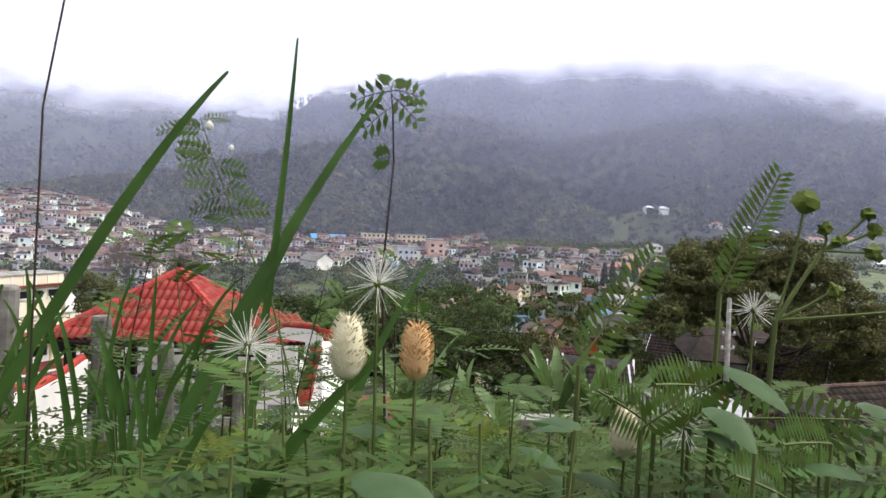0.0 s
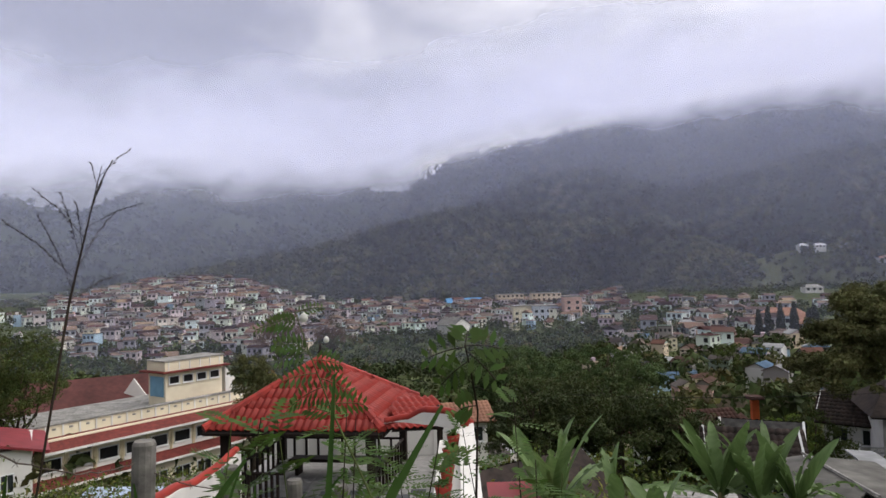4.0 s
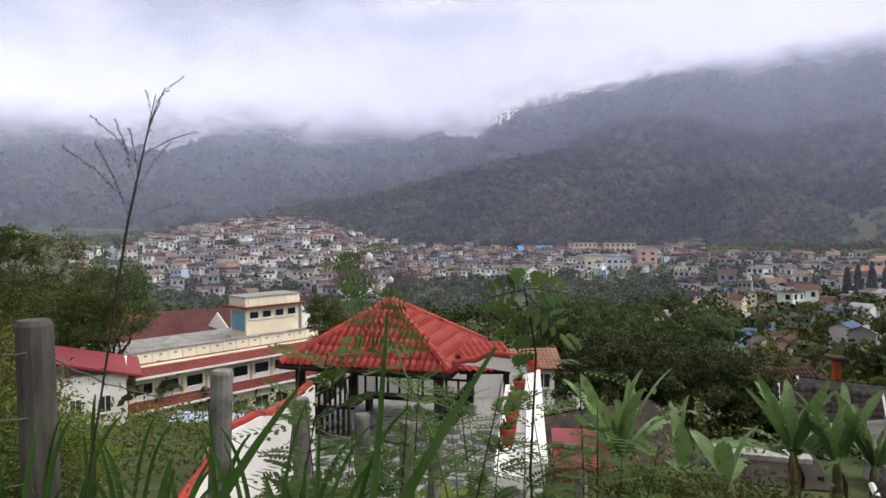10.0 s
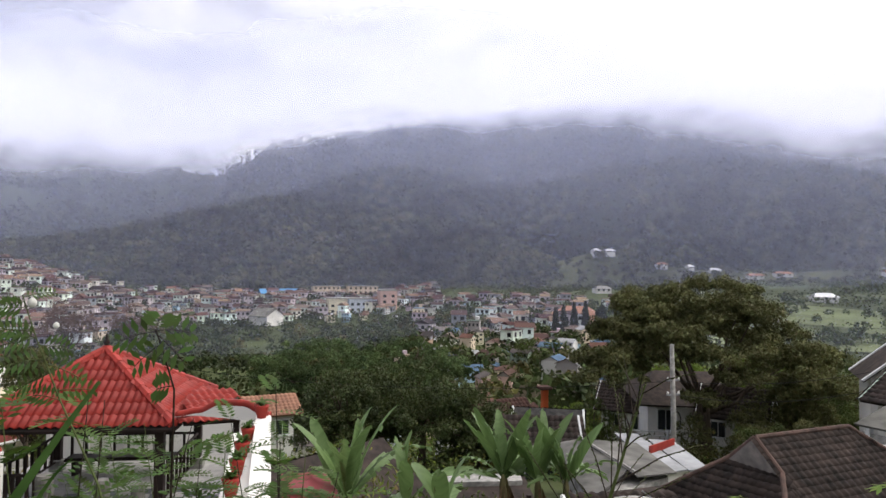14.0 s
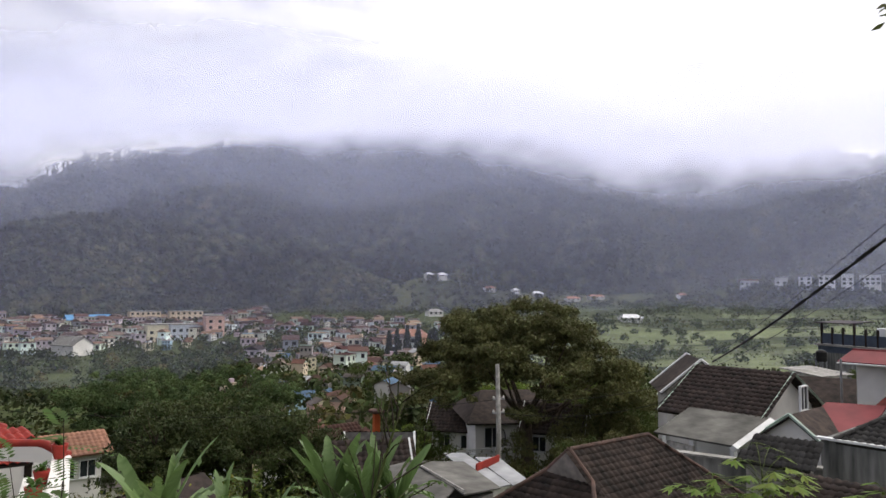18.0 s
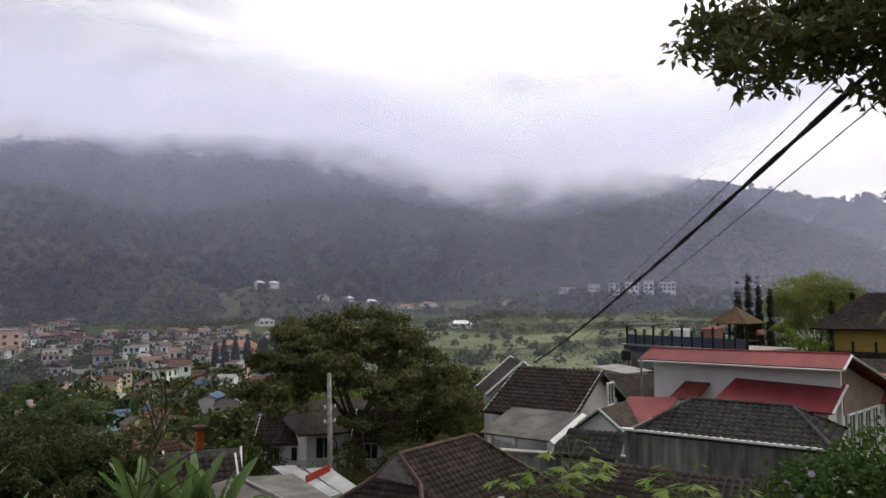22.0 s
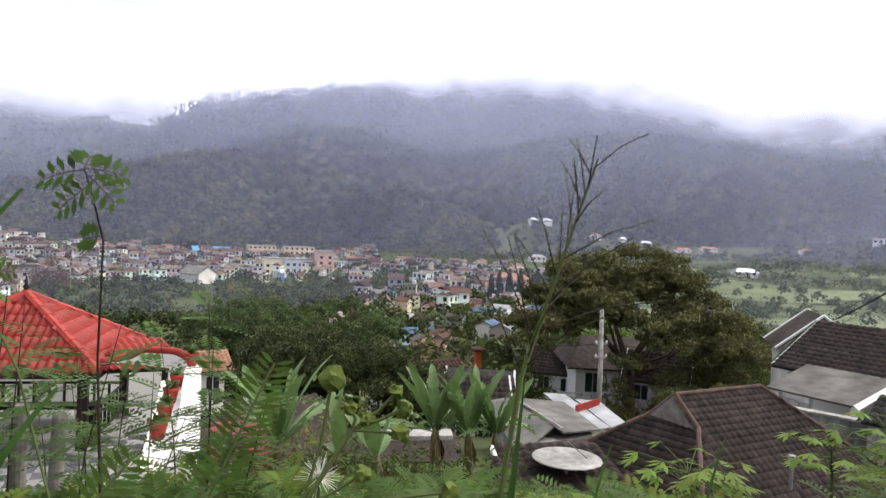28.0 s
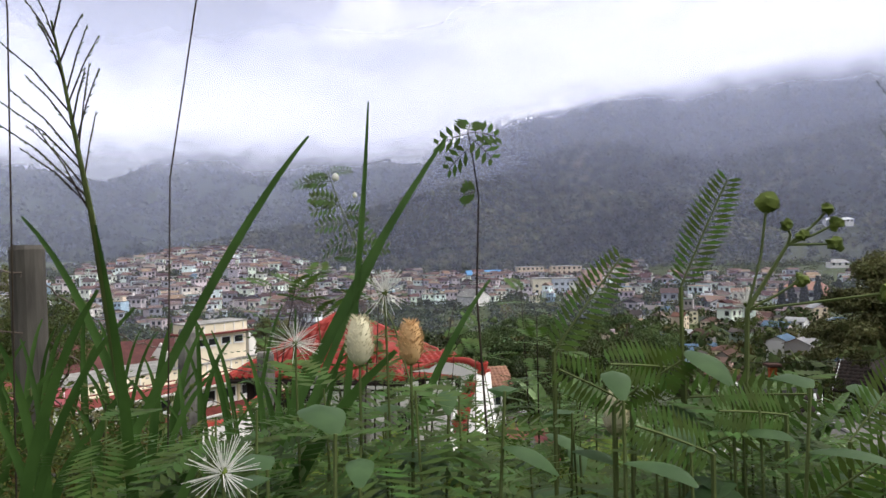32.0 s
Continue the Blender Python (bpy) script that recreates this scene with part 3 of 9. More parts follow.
def tile_face(parent, a, b, c, d, tw, th, rise, material, parts=True, lift=0.03, most=300, name="roof_tile"):
    """Lays tiles on the slope a-b (eave) to d-c (top). Up to most of them are parts of their own, the rest one joined part."""
    a, b, c, d = [Vector(p) for p in (a, b, c, d)]
    u = (b - a).normalized()
    up = (d - a) - u * (d - a).dot(u)
    L = up.length
    v = up / L
    n = u.cross(v)
    if n.z < 0:
        n = -n
    rows = max(1, int(round(L / th)))
    th = L / rows
    key = (round(tw, 3), round(th, 3), material.name)
    V, F = tile_shape(tw, th, rise)
    if key not in TILE_MESH:
        me = bpy.data.meshes.new(name)
        me.from_pydata(V.tolist(), [], F)
        me.materials.append(material)
        me.polygons.foreach_set("use_smooth", [True] * len(me.polygons))
        TILE_MESH[key] = me
    rest, count = [], 0
    rng = random.Random(rows * 7 + int(tw * 1000))
    for i in range(rows):
        t = (i + 0.5) / rows
        l, r = a.lerp(d, t), b.lerp(c, t)
        x0, x1 = (l - a).dot(u), (r - a).dot(u)
        k0 = math.ceil((x0 - tw * 0.35) / tw)
        k = k0
        while k * tw <= x1 + tw * 0.35:
            o = a + u * (k * tw) + v * (i * th) + n * (lift + rng.uniform(-0.004, 0.006))
            m = Matrix(((u.x, v.x, n.x, o.x), (u.y, v.y, n.y, o.y), (u.z, v.z, n.z, o.z), (0, 0, 0, 1)))
            if parts and count < most:
                ob = new(name, TILE_MESH[key])
                ob.parent = parent
                ob.matrix_basis = m
                count += 1
            else:
                M = np.array(m)
                rest.append(V @ M[:3, :3].T + M[:3, 3])
            k += 1
    if rest:
        nv = len(V)
        VV = np.concatenate(rest)
        FF = [tuple(q + j * nv for q in f) for j in range(len(rest)) for f in F]
        ob = mesh_ob("roof_tiles", VV, FF, material, parent, smooth=True)
        ob["kind"] = "stuff"


def ridge_cap(parent, p, q, r, material, name="ridge_cap", n=8):
    p, q = Vector(p), Vector(q)
    for i in range(n):
        s0, s1 = p.lerp(q, i / n), p.lerp(q, (i + 1.06) / n)
        part(name, tube([s0, s1], [r * 1.08, r * 0.95], 8), material, parent)


def window(parent, m, w, h, frame_mat=PALEFRAME, depth=0.08, cols=2, glass=GLASS, sill=True):
    """A window with frame, panes and sill; local x across, z up, y out of the wall towards -y."""
    fr = bmesh.new()
    t = min(0.07, w * 0.08)
    add_box(fr, -w / 2, -depth, 0, -w / 2 + t, 0.02, h)
    add_box(fr, w / 2 - t, -depth, 0, w / 2, 0.02, h)
    add_box(fr, -w / 2 + t, -depth, 0, w / 2 - t, 0.02, t)
    add_box(fr, -w / 2 + t, -depth, h - t, w / 2 - t, 0.02, h)
    for k in range(1, cols):
        x = -w / 2 + w * k / cols
        add_box(fr, x - t / 3, -depth * 0.8, t, x + t / 3, 0.01, h - t)
    win = part("window", fr, frame_mat, parent)
    win.matrix_basis = m
    part("pane", box(-w / 2 + t, -depth * 0.35, t, w / 2 - t, -depth * 0.25, h - t), glass, win)
    if sill:
        part("sill", box(-w / 2 - 0.05, -depth - 0.06, -0.06, w / 2 + 0.05, 0.0, 0.0), frame_mat, win)
    return win


def along(p, q):
    """Pose at p with x pointing to q in plan."""
    p, q = Vector(p), Vector(q)
    return pose(p.x, p.y, p.z, 0, 0, math.degrees(math.atan2(q.y - p.y, q.x - p.x)))


# ---- gazebo on the terrace ----
TERRACE_Z = -4.0


def build_gazebo():
    cx, cy, h, eave, peak = -3.86, 18.48, 2.21, -1.95, -0.56
    ang = math.degrees(math.atan2(16.0 - 16.56, -1.94 + 6.34))
    g = thing("gazebo", pose(cx, cy, TERRACE_Z, 0, 0, ang), "open gazebo with glossy red tiled hip roof on dark posts", "gazebo")
    ez, pz = eave - TERRACE_Z, peak - TERRACE_Z
    C = [(-h, -h, ez), (h, -h, ez), (h, h, ez), (-h, h, ez)]
    P = (0, 0, pz)
    for k in range(4):
        a, b = C[k], C[(k + 1) % 4]
        part("roof_deck", slab([a, b, P], 0.05), WOODDK, g)
        tile_face(g, a, b, P, P, 0.18, 0.40, 0.055, REDTILE, parts=k in (0, 1))
        bm = bmesh.new()
        add_tube(bm, [(a[0], a[1], ez - 0.06), (b[0], b[1], ez - 0.06)], 0.07, 6)
        part("fascia", bm, WOODDK, g)
        ridge_cap(g, (a[0], a[1], ez + 0.05), (0, 0, pz + 0.06), 0.11, REDTILE, "hip_cap", 9)
        x, y = a[0] * 0.83, a[1] * 0.83
        post = part("post", box(x - 0.10, y - 0.10, 0, x + 0.10, y + 0.10, ez + 0.2, 0.012), WOODDK, g)
        part("post_base", box(x - 0.17, y - 0.17, 0, x + 0.17, y + 0.17, 0.3, 0.02), CONCRETE, post)
    # finial
    bm = tube([(0, 0, pz), (0, 0, pz + 0.10), (0, 0, pz + 0.14), (0, 0, pz + 0.22), (0, 0, pz + 0.28), (0, 0, pz + 0.38), (0, 0, pz + 0.48)], [0.12, 0.07, 0.035, 0.085, 0.04, 0.03, 0.008], 10)
    part("finial", bm, WOODDK, g, smooth=True)
    # balustrade of dark slats on three sides, bench inside
    q = h * 0.83
    for k, (x0, y0, x1, y1) in enumerate(((-q, -q, -q * 0.2, -q), (q, -q, q, q), (-q, q, q, q), (-q, -q, -q, q))):
        bm = bmesh.new()
        add_tube(bm, [(x0, y0, 0.95), (x1, y1, 0.95)], 0.04, 6)
        add_tube(bm, [(x0, y0, 0.25), (x1, y1, 0.25)], 0.03, 6)
        rail = part("rail", bm, WOODDK, g)
        n = 10
        for i in range(1, n):
            f = i / n
            x, y = x0 + (x1 - x0) * f, y0 + (y1 - y0) * f
            part("slat", box(x - 0.03, y - 0.03, 0.25, x + 0.03, y + 0.03, 0.95), WOODDK, rail)
    part("bench_seat", box(-1.4, 1.2, 0.42, 1.4, 1.7, 0.48, 0.01), WOODDK, g)
    for x in (-1.2, 1.2):
        part("bench_leg", box(x - 0.05, 1.25, 0, x + 0.05, 1.65, 0.42), WOODDK, g)


build_gazebo()


def build_terrace():
    """Walled terrace: chequered paving, white walls with red wavy caps, arched panels, planters."""
    base = thing("terrace_floor", pose(0, 0, 0), "terrace paved with pale and grey square tiles", "terrace", kind="structure")
    part("slab", box(-6.3, 10.4, TERRACE_Z - 0.35, -0.1, 22.6, TERRACE_Z - 0.03), CONCRETE, base)
    pale = mat("pale_paving", (0.40, 0.39, 0.375), (0.30, 0.295, 0.29), 4, 0.7, 0.1, vary=0.15)
    dark = mat("grey_paving", (0.15, 0.16, 0.175), (0.10, 0.105, 0.115), 4, 0.7, 0.1, vary=0.2)
    meshes = []
    for m in (pale, dark):
        bm = box(-0.195, -0.195, -0.03, 0.195, 0.195, 0.0, 0.008)
        me = bpy.data.meshes.new("paving_tile")
        bm.to_mesh(me)
        bm.free()
        me.materials.append(m)
        meshes.append(me)
    count = 0
    for j in range(30):
        for i in range(15):
            x, y = -6.1 + 0.4 * i, 10.6 + 0.4 * j
            ob_m = meshes[(i + j) % 2]
            if count < 300 and j < 20:
                ob = new("paving_tile", ob_m)
                ob.parent = base
                ob.location = (x, y, TERRACE_Z)
                count += 1
    bm = bmesh.new()
    for j in range(20, 30):
        for i in range(15):
            add_box(bm, -6.1 + 0.4 * i - 0.195, 10.6 + 0.4 * j - 0.195, TERRACE_Z - 0.03, -6.1 + 0.4 * i + 0.195, 10.6 + 0.4 * j + 0.195, TERRACE_Z)
    part("paving_rest", bm, pale, base)["kind"] = "stuff"

    def wavy_wall(name, pts, thick, bottom, label, cap_r=0.16):
        """pts: plan point and top height; white wall with a red rolled cap."""
        w = thing(name, pose(0, 0, 0), label, "wall")
        fine = []
        for i in range(len(pts) - 1):
            for k in range(6):
                f = k / 6
                s = f * f * (3 - 2 * f)
                a, b = pts[i], pts[i + 1]
                fine.append((a[0] + (b[0] - a[0]) * f, a[1] + (b[1] - a[1]) * f, a[2] + (b[2] - a[2]) * s))
        fine.append(pts[-1])
        V, F = [], []
        for i, p in enumerate(fine):
            q = fine[min(i + 1, len(fine) - 1)]
            o = fine[max(i - 1, 0)]
            d = Vector((q[0] - o[0], q[1] - o[1], 0)).normalized()
            nx, ny = -d.y * thick / 2, d.x * thick / 2
            V += [(p[0] + nx, p[1] + ny, bottom), (p[0] - nx, p[1] - ny, bottom), (p[0] - nx, p[1] - ny, p[2]), (p[0] + nx, p[1] + ny, p[2])]
            if i:
                k = 4 * i
                for e in range(4):
                    F.append((k - 4 + e, k - 4 + (e + 1) % 4, k + (e + 1) % 4, k + e))
        F += [(0, 1, 2, 3), (4 * len(fine) - 1, 4 * len(fine) - 2, 4 * len(fine) - 3, 4 * len(fine) - 4)]
        mesh_ob("wall_body", V, F, WHITE, w)
        if cap_r:
            bm = bmesh.new()
            add_tube(bm, [(p[0], p[1], p[2] + cap_r * 0.4) for p in fine], cap_r, 8)
            part("cap", bm, REDPAINT, w, "red painted rolled coping", smooth=True)
        return w

    wavy_wall("garden_wall", [(-5.2, 8.8, -2.75), (-5.3, 10.2, -2.45), (-5.35, 11.3, -2.02), (-5.35, 12.4, -2.10), (-5.35, 13.5, -2.30), (-5.35, 14.7, -2.34), (-5.3, 15.8, -2.26)], 0.24, -4.3, "white garden wall with a wavy red coping", 0.085)
    low = wavy_wall("garden_wall", [(-0.03, 9.2, -1.62), (-0.03, 11.2, -1.62), (-0.03, 13.2, -1.62), (0.0, 14.9, -1.62)], 0.24, -5.2, "thick white terrace wall carrying red planters", 0)
    part("ledge", box(-0.60, 9.2, -1.95, -0.16, 14.4, -1.78), WHITE, low)
    part("coping", box(-0.18, 9.2, -1.62, 0.13, 15.0, -1.57), WHITE, low)
    wavy_wall("arched_screen", [(0.1, 15.0, -1.62), (-0.4, 15.35, -1.42), (-0.9, 15.7, -1.44), (-1.4, 16.0, -1.66), (-1.9, 16.1, -1.75)], 0.16, -1.72, "curved red beam linking the wall and gazebo", 0.09)
    # low white panels with arched tops round the far side of the terrace
    for k in range(6):
        x = -6.0 + k * 1.02
        y = 21.9
        p = thing("balustrade_panel", pose(x, y, TERRACE_Z), "white balustrade panel with an arched top", "balustrade", "terrace balustrade")
        out = [(0.0, 0.0), (0.96, 0.0), (0.96, 0.85)] + [(0.48 + 0.48 * math.cos(a), 0.85 + 0.26 * math.sin(a)) for a in np.linspace(0.1, math.pi - 0.1, 9)] + [(0.0, 0.85)]
        part("panel", prism(out, -0.07, 0.07, "y"), WHITE, p)
        part("pillar", box(-0.10, -0.11, 0, 0.02, 0.11, 1.05, 0.01), WHITE, p)
    for k in range(4):
        x, y = -0.15 - 0.02 * k, 16.3 + k * 1.3
        p = thing("balustrade_panel", pose(x, y, TERRACE_Z, 0, 0, 96), "white balustrade panel with an arched top", "balustrade", "terrace balustrade")
        out = [(0.0, 0.0), (1.2, 0.0), (1.2, 0.75)] + [(0.6 + 0.6 * math.cos(a), 0.75 + 0.22 * math.sin(a)) for a in np.linspace(0.1, math.pi - 0.1, 9)] + [(0.0, 0.75)]
        part("panel", prism(out, -0.07, 0.07, "y"), WHITE, p)
        part("pillar", box(-0.12, -0.12, 0, 0.0, 0.12, 1.1, 0.01), WHITE, p)
    for i, (x, y, r) in enumerate(((-0.06, 14.75, 0.14), (-0.30, 13.7, 0.125), (-0.36, 12.6, 0.13), (-0.40, 11.5, 0.125), (-0.44, 10.5, 0.13))):
        p = thing("planter", pose(x, y, -1.57 if i == 0 else -1.78), "red glazed round planter standing on the wall", "planter", "planters on the wall")
        prof = [(0.62, 0), (0.7, 0.04), (0.85, 0.13), (1.0, 0.22), (1.08, 0.27), (0.9, 0.27), (0.8, 0.22)]
        bm = bmesh.new()
        n = 14
        rings = [[bm.verts.new((r * q * math.cos(2 * math.pi * k / n), r * q * math.sin(2 * math.pi * k / n), z)) for k in range(n)] for q, z in prof]
        for r0, r1 in zip(rings, rings[1:]):
            for k in range(n):
                bm.faces.new((r0[k], r0[(k + 1) % n], r1[(k + 1) % n], r1[k]))
        bm.faces.new(rings[0][::-1])
        bm.faces.new(rings[-1])
        part("pot", bm, REDPAINT, p, smooth=True)
        bm = bmesh.new()
        rng = random.Random(i)
        for k in range(26):
            a, l = rng.uniform(0, 6.28), rng.uniform(0.10, 0.22)
            p0 = Vector((0, 0, 0.22))
            p2 = Vector((math.cos(a) * l * 0.9, math.sin(a) * l * 0.9, 0.22 + rng.uniform(0.03, 0.2)))
            s = Vector((-math.sin(a), math.cos(a), 0)) * 0.035
            mid = (p0 + p2) / 2 + Vector((0, 0, 0.06))
            bm.faces.new([bm.verts.new(v) for v in (p0, mid + s, p2, mid - s)])
        part("plant", bm, LEAF_MID, p)
    # little tiled roof over the way in, beside the gazebo
    e = thing("entrance_roof", pose(0, 0, 0), "small red tiled roof over the terrace entrance", "roof")
    q = [(-1.75, 16.1, -1.93), (-0.55, 16.6, -2.0), (-0.7, 18.1, -1.72), (-1.75, 18.0, -1.55)]
    part("deck", slab(q, 0.05), WOODDK, e)
    tile_face(e, *q, 0.18, 0.3, 0.05, REDTILE, parts=True)
    part("post", box(-0.72, 16.72, TERRACE_Z, -0.58, 16.86, -2.0, 0.01), WOODDK, e)
    # small red-walled store below the thick wall
    s = thing("garden_store", pose(0.35, 12.3, 0), "small store with a red sheet roof", "shed")
    part("roof", slab([(0.0, 0.0, -2.75), (1.05, 0.1, -2.72), (1.0, 1.9, -2.6), (0.0, 1.9, -2.6)], 0.06), REDSHEET, s)
    part("wall", box(0.03, 0.12, -5.0, 0.95, 1.8, -2.82), MAROON, s)


LEAF_MID = mat("bush_leaf", (0.085, 0.15, 0.035), (0.05, 0.095, 0.025), 3, 0.55, 0.0, island=0.35, hue=0.025, leaf=0.35, stain=0.3)
build_terrace()


# ---- school ----
CREAMPALE = mat("pale_cream_plaster", (0.82, 0.75, 0.58), (0.76, 0.69, 0.53), 1.2, 0.8, 0.05, stain=0.2)
# near-black panes: the unlit rooms behind are put into their colour
DARKPANE = mat("unlit_window_pane", (0.012, 0.013, 0.015), (0.02, 0.02, 0.022), 3, 0.35, 0.0, spec=0.2)


def build_school():
    p0, p1 = Vector((-31.1, 49.2, 0)), Vector((-19.4, 67.0, 0))
    d = p1 - p0
    L = d.length
    s = thing("school", along((p0.x, p0.y, -17.5), (p1.x, p1.y, 0)), "long cream school with red canopies and a roof pavilion", "school")
    Z = -17.5

    def bx(name, x0, y0, z0, x1, y1, z1, m, par=s, lab="", bevel=0.0):
        return part(name, box(x0, y0, z0 - Z, x1, y1, z1 - Z, bevel), m, par, lab)
    # local x runs along the front, y goes behind it
    bx("wall", 0, 0, -17.5, L, 11, -9.7, CREAMPALE)
    par = bx("parapet", 0.2, 0.6, -9.7, L, 0.9, -8.75, CREAMPALE)
    bx("parapet_coping", 0.15, 0.5, -8.78, L, 1.0, -8.66, CONCRETE)
    bx("roof_slab", 0.2, 0.9, -9.7, L, 11, -9.45, CONCRETE)
    for k in range(16):
        x = 1.2 + k * 1.28
        bx("parapet_rib", x - 0.06, 0.52, -9.7, x + 0.06, 0.6, -8.78, WHITE, par)
        part("vent_block", box(x + 0.5, 0.56, -9.15 - Z, x + 0.75, 0.61, -9.0 - Z), CONCRETE, par)
    part("canopy", slab([(-0.3, -1.2, -10.35 - Z), (L, -1.2, -10.35 - Z), (L, 0.5, -9.62 - Z), (-0.3, 0.5, -9.62 - Z)], 0.12), MAROON, s, "dark red upper canopy")
    bx("canopy_edge", -0.3, -1.28, -10.50, L, -1.2, -10.33, WHITE)
    part("canopy", slab([(-0.3, -1.0, -13.05 - Z), (L, -1.0, -13.05 - Z), (L, 0.0, -12.5 - Z), (-0.3, 0.0, -12.5 - Z)], 0.12), MAROON, s, "dark red lower canopy")
    bx("canopy_edge", -0.3, -1.08, -13.2, L, -1.0, -13.03, WHITE)
    n = 9
    for k in range(n):
        x = 1.3 + k * (L - 1.5) / n
        w = window(s, pose(x, 0, -12.05 - Z), 1.6, 1.0, PALEFRAME, 0.1, 1, DARKPANE)
        part("panel", box(-0.95, -0.05, -0.42, 0.95, -0.01, -0.08), WHITE, w)
        for e in (-1.12, 1.12):
            bx("pilaster", x + e - 0.09, -0.12, -12.5, x + e + 0.09, 0.0, -10.5, CREAM)
    for k in range(n):
        x = 1.3 + k * (L - 1.5) / n
        window(s, pose(x, 0, -15.4 - Z), 1.5, 1.3, PALEFRAME, 0.1, 2, DARKPANE)
    # roof pavilion near the far end
    tx0, tx1, ty0, ty1 = 12.6, 18.7, 2.8, 5.4
    bx("pavilion_wall", tx0, ty0, -9.45, tx1, ty1, -6.35, CREAMPALE)
    bx("pavilion_canopy", tx0 - 0.6, ty0 - 0.6, -6.42, tx1 + 0.6, ty1 + 0.6, -6.28, MAROON)
    pp = bx("pavilion_parapet", tx0 - 0.1, ty0 - 0.1, -6.28, tx1 + 0.1, ty1 + 0.1, -5.42, CREAMPALE)
    bx("pavilion_coping", tx0 - 0.2, ty0 - 0.2, -5.42, tx1 + 0.2, ty1 + 0.2, -5.32, CONCRETE)
    for k in range(6):
        x = tx0 + 0.2 + k * 1.1
        part("parapet_rib", box(x, ty0 - 0.15, -6.28 - Z, x + 0.1, ty0 - 0.1, -5.42 - Z), WHITE, pp)
    for k in range(4):
        window(s, pose(tx0 + 0.85 + k * 1.45, ty0, -7.5 - Z), 1.1, 0.75, PALEFRAME, 0.1, 1, DARKPANE)
    bx("blue_panel", tx0 - 0.06, ty0 + 0.25, -8.6, tx0 - 0.002, ty0 + 2.3, -6.8, mat("pale_blue_paint", (0.22, 0.42, 0.58), (0.18, 0.36, 0.50), 1.5, 0.7, 0.05))
    bx("pavilion_skirt", tx0 - 0.9, ty0 - 0.9, -9.4, tx1 + 0.9, ty0, -9.25, MAROON)
    part("gable_wing", prism([(tx1 + 0.4, -9.45 - Z), (tx1 + 3.0, -9.45 - Z), (tx1 + 0.4, -6.6 - Z)], ty0, ty1, "y"), WHITE, s)
    # annex with a lean-to roof
    a = thing("school_annex", pose(0, 0, 0), "white annex with a faded red sheet roof", "building")
    part("wall", prism([(-30.6, 40.2), (-27.6, 43.6), (-30.9, 49.0), (-35.5, 45.5)], -15.5, -8.6), WHITE, a)
    part("roof", slab([(-30.4, 39.2, -7.1), (-26.6, 44.0, -8.9), (-30.6, 50.0, -8.9), (-36.0, 45.5, -7.1)], 0.15), REDSHEET, a)
    for f in (0.3, 0.7):
        x, y = -30.6 + 3.0 * f, 40.2 + 3.4 * f
        window(a, along((x, y, -11.2), (x + 3.0, y + 3.4, -11.2)), 0.8, 1.2)
    # hall behind with a long dark red roof
    hl = thing("assembly_hall", pose(0, 0, 0), "hall with a long dark red tiled roof", "building")
    part("wall", prism([(-44, 64), (-34.5, 72), (-39, 78), (-49, 70)], -19.0, -11.8), WHITE, hl)
    A, B = (-45.5, 71.5, -8.5), (-35.5, 79.0, -8.6)
    hall_roof = mat("faded_maroon_tile", (0.115, 0.045, 0.042), (0.08, 0.034, 0.032), 2.0, 0.8, 0.2, stain=0.35)
    part("roof", slab([(-44.5, 62.5, -12.1), (-32.8, 71.8, -12.1), B, A], 0.2), hall_roof, hl)
    part("roof", slab([A, B, (-38.0, 84, -12.1), (-50, 75, -12.1)], 0.2), hall_roof, hl)
    part("gable", prism([(-32.9, -12.1), (-38.0, -12.1), (-35.5, -8.6)], 74.0, 74.2, "y"), WHITE, hl)
    # pale blue lean-to tents before the school
    t = thing("market_canopy", pose(-22.5, 44.5, -15.6), "pale blue fabric canopy on thin posts", "canopy")
    part("fabric", slab([(-3.0, -2.0, 2.6), (2.6, -2.4, 2.5), (2.4, 2.0, 3.5), (-3.0, 2.2, 3.5)], 0.04), mat("pale_blue_fabric", (0.50, 0.60, 0.75), (0.42, 0.52, 0.68), 1.0, 0.8, 0.05), t)
    for x, y in ((-2.8, -1.8), (2.4, -2.2), (2.3, 1.9), (-2.8, 2.0)):
        part("post", tube([(x, y, 0), (x, y, 2.7)], 0.05, 6), METAL, t)
    b = thing("low_building", pose(-25.5, 48.0, -17.0, 0, 0, 56), "low white wing with a fibre cement roof", "building")
    part("wall", box(0, -3.5, 0, 14, -1.2, 3.1), WHITE, b)
    part("roof", slab([(-0.4, -4.0, 3.1), (14.4, -4.0, 3.1), (14.4, -1.0, 3.9), (-0.4, -1.0, 3.9)], 0.08), ASBESTOS, b)


build_school()

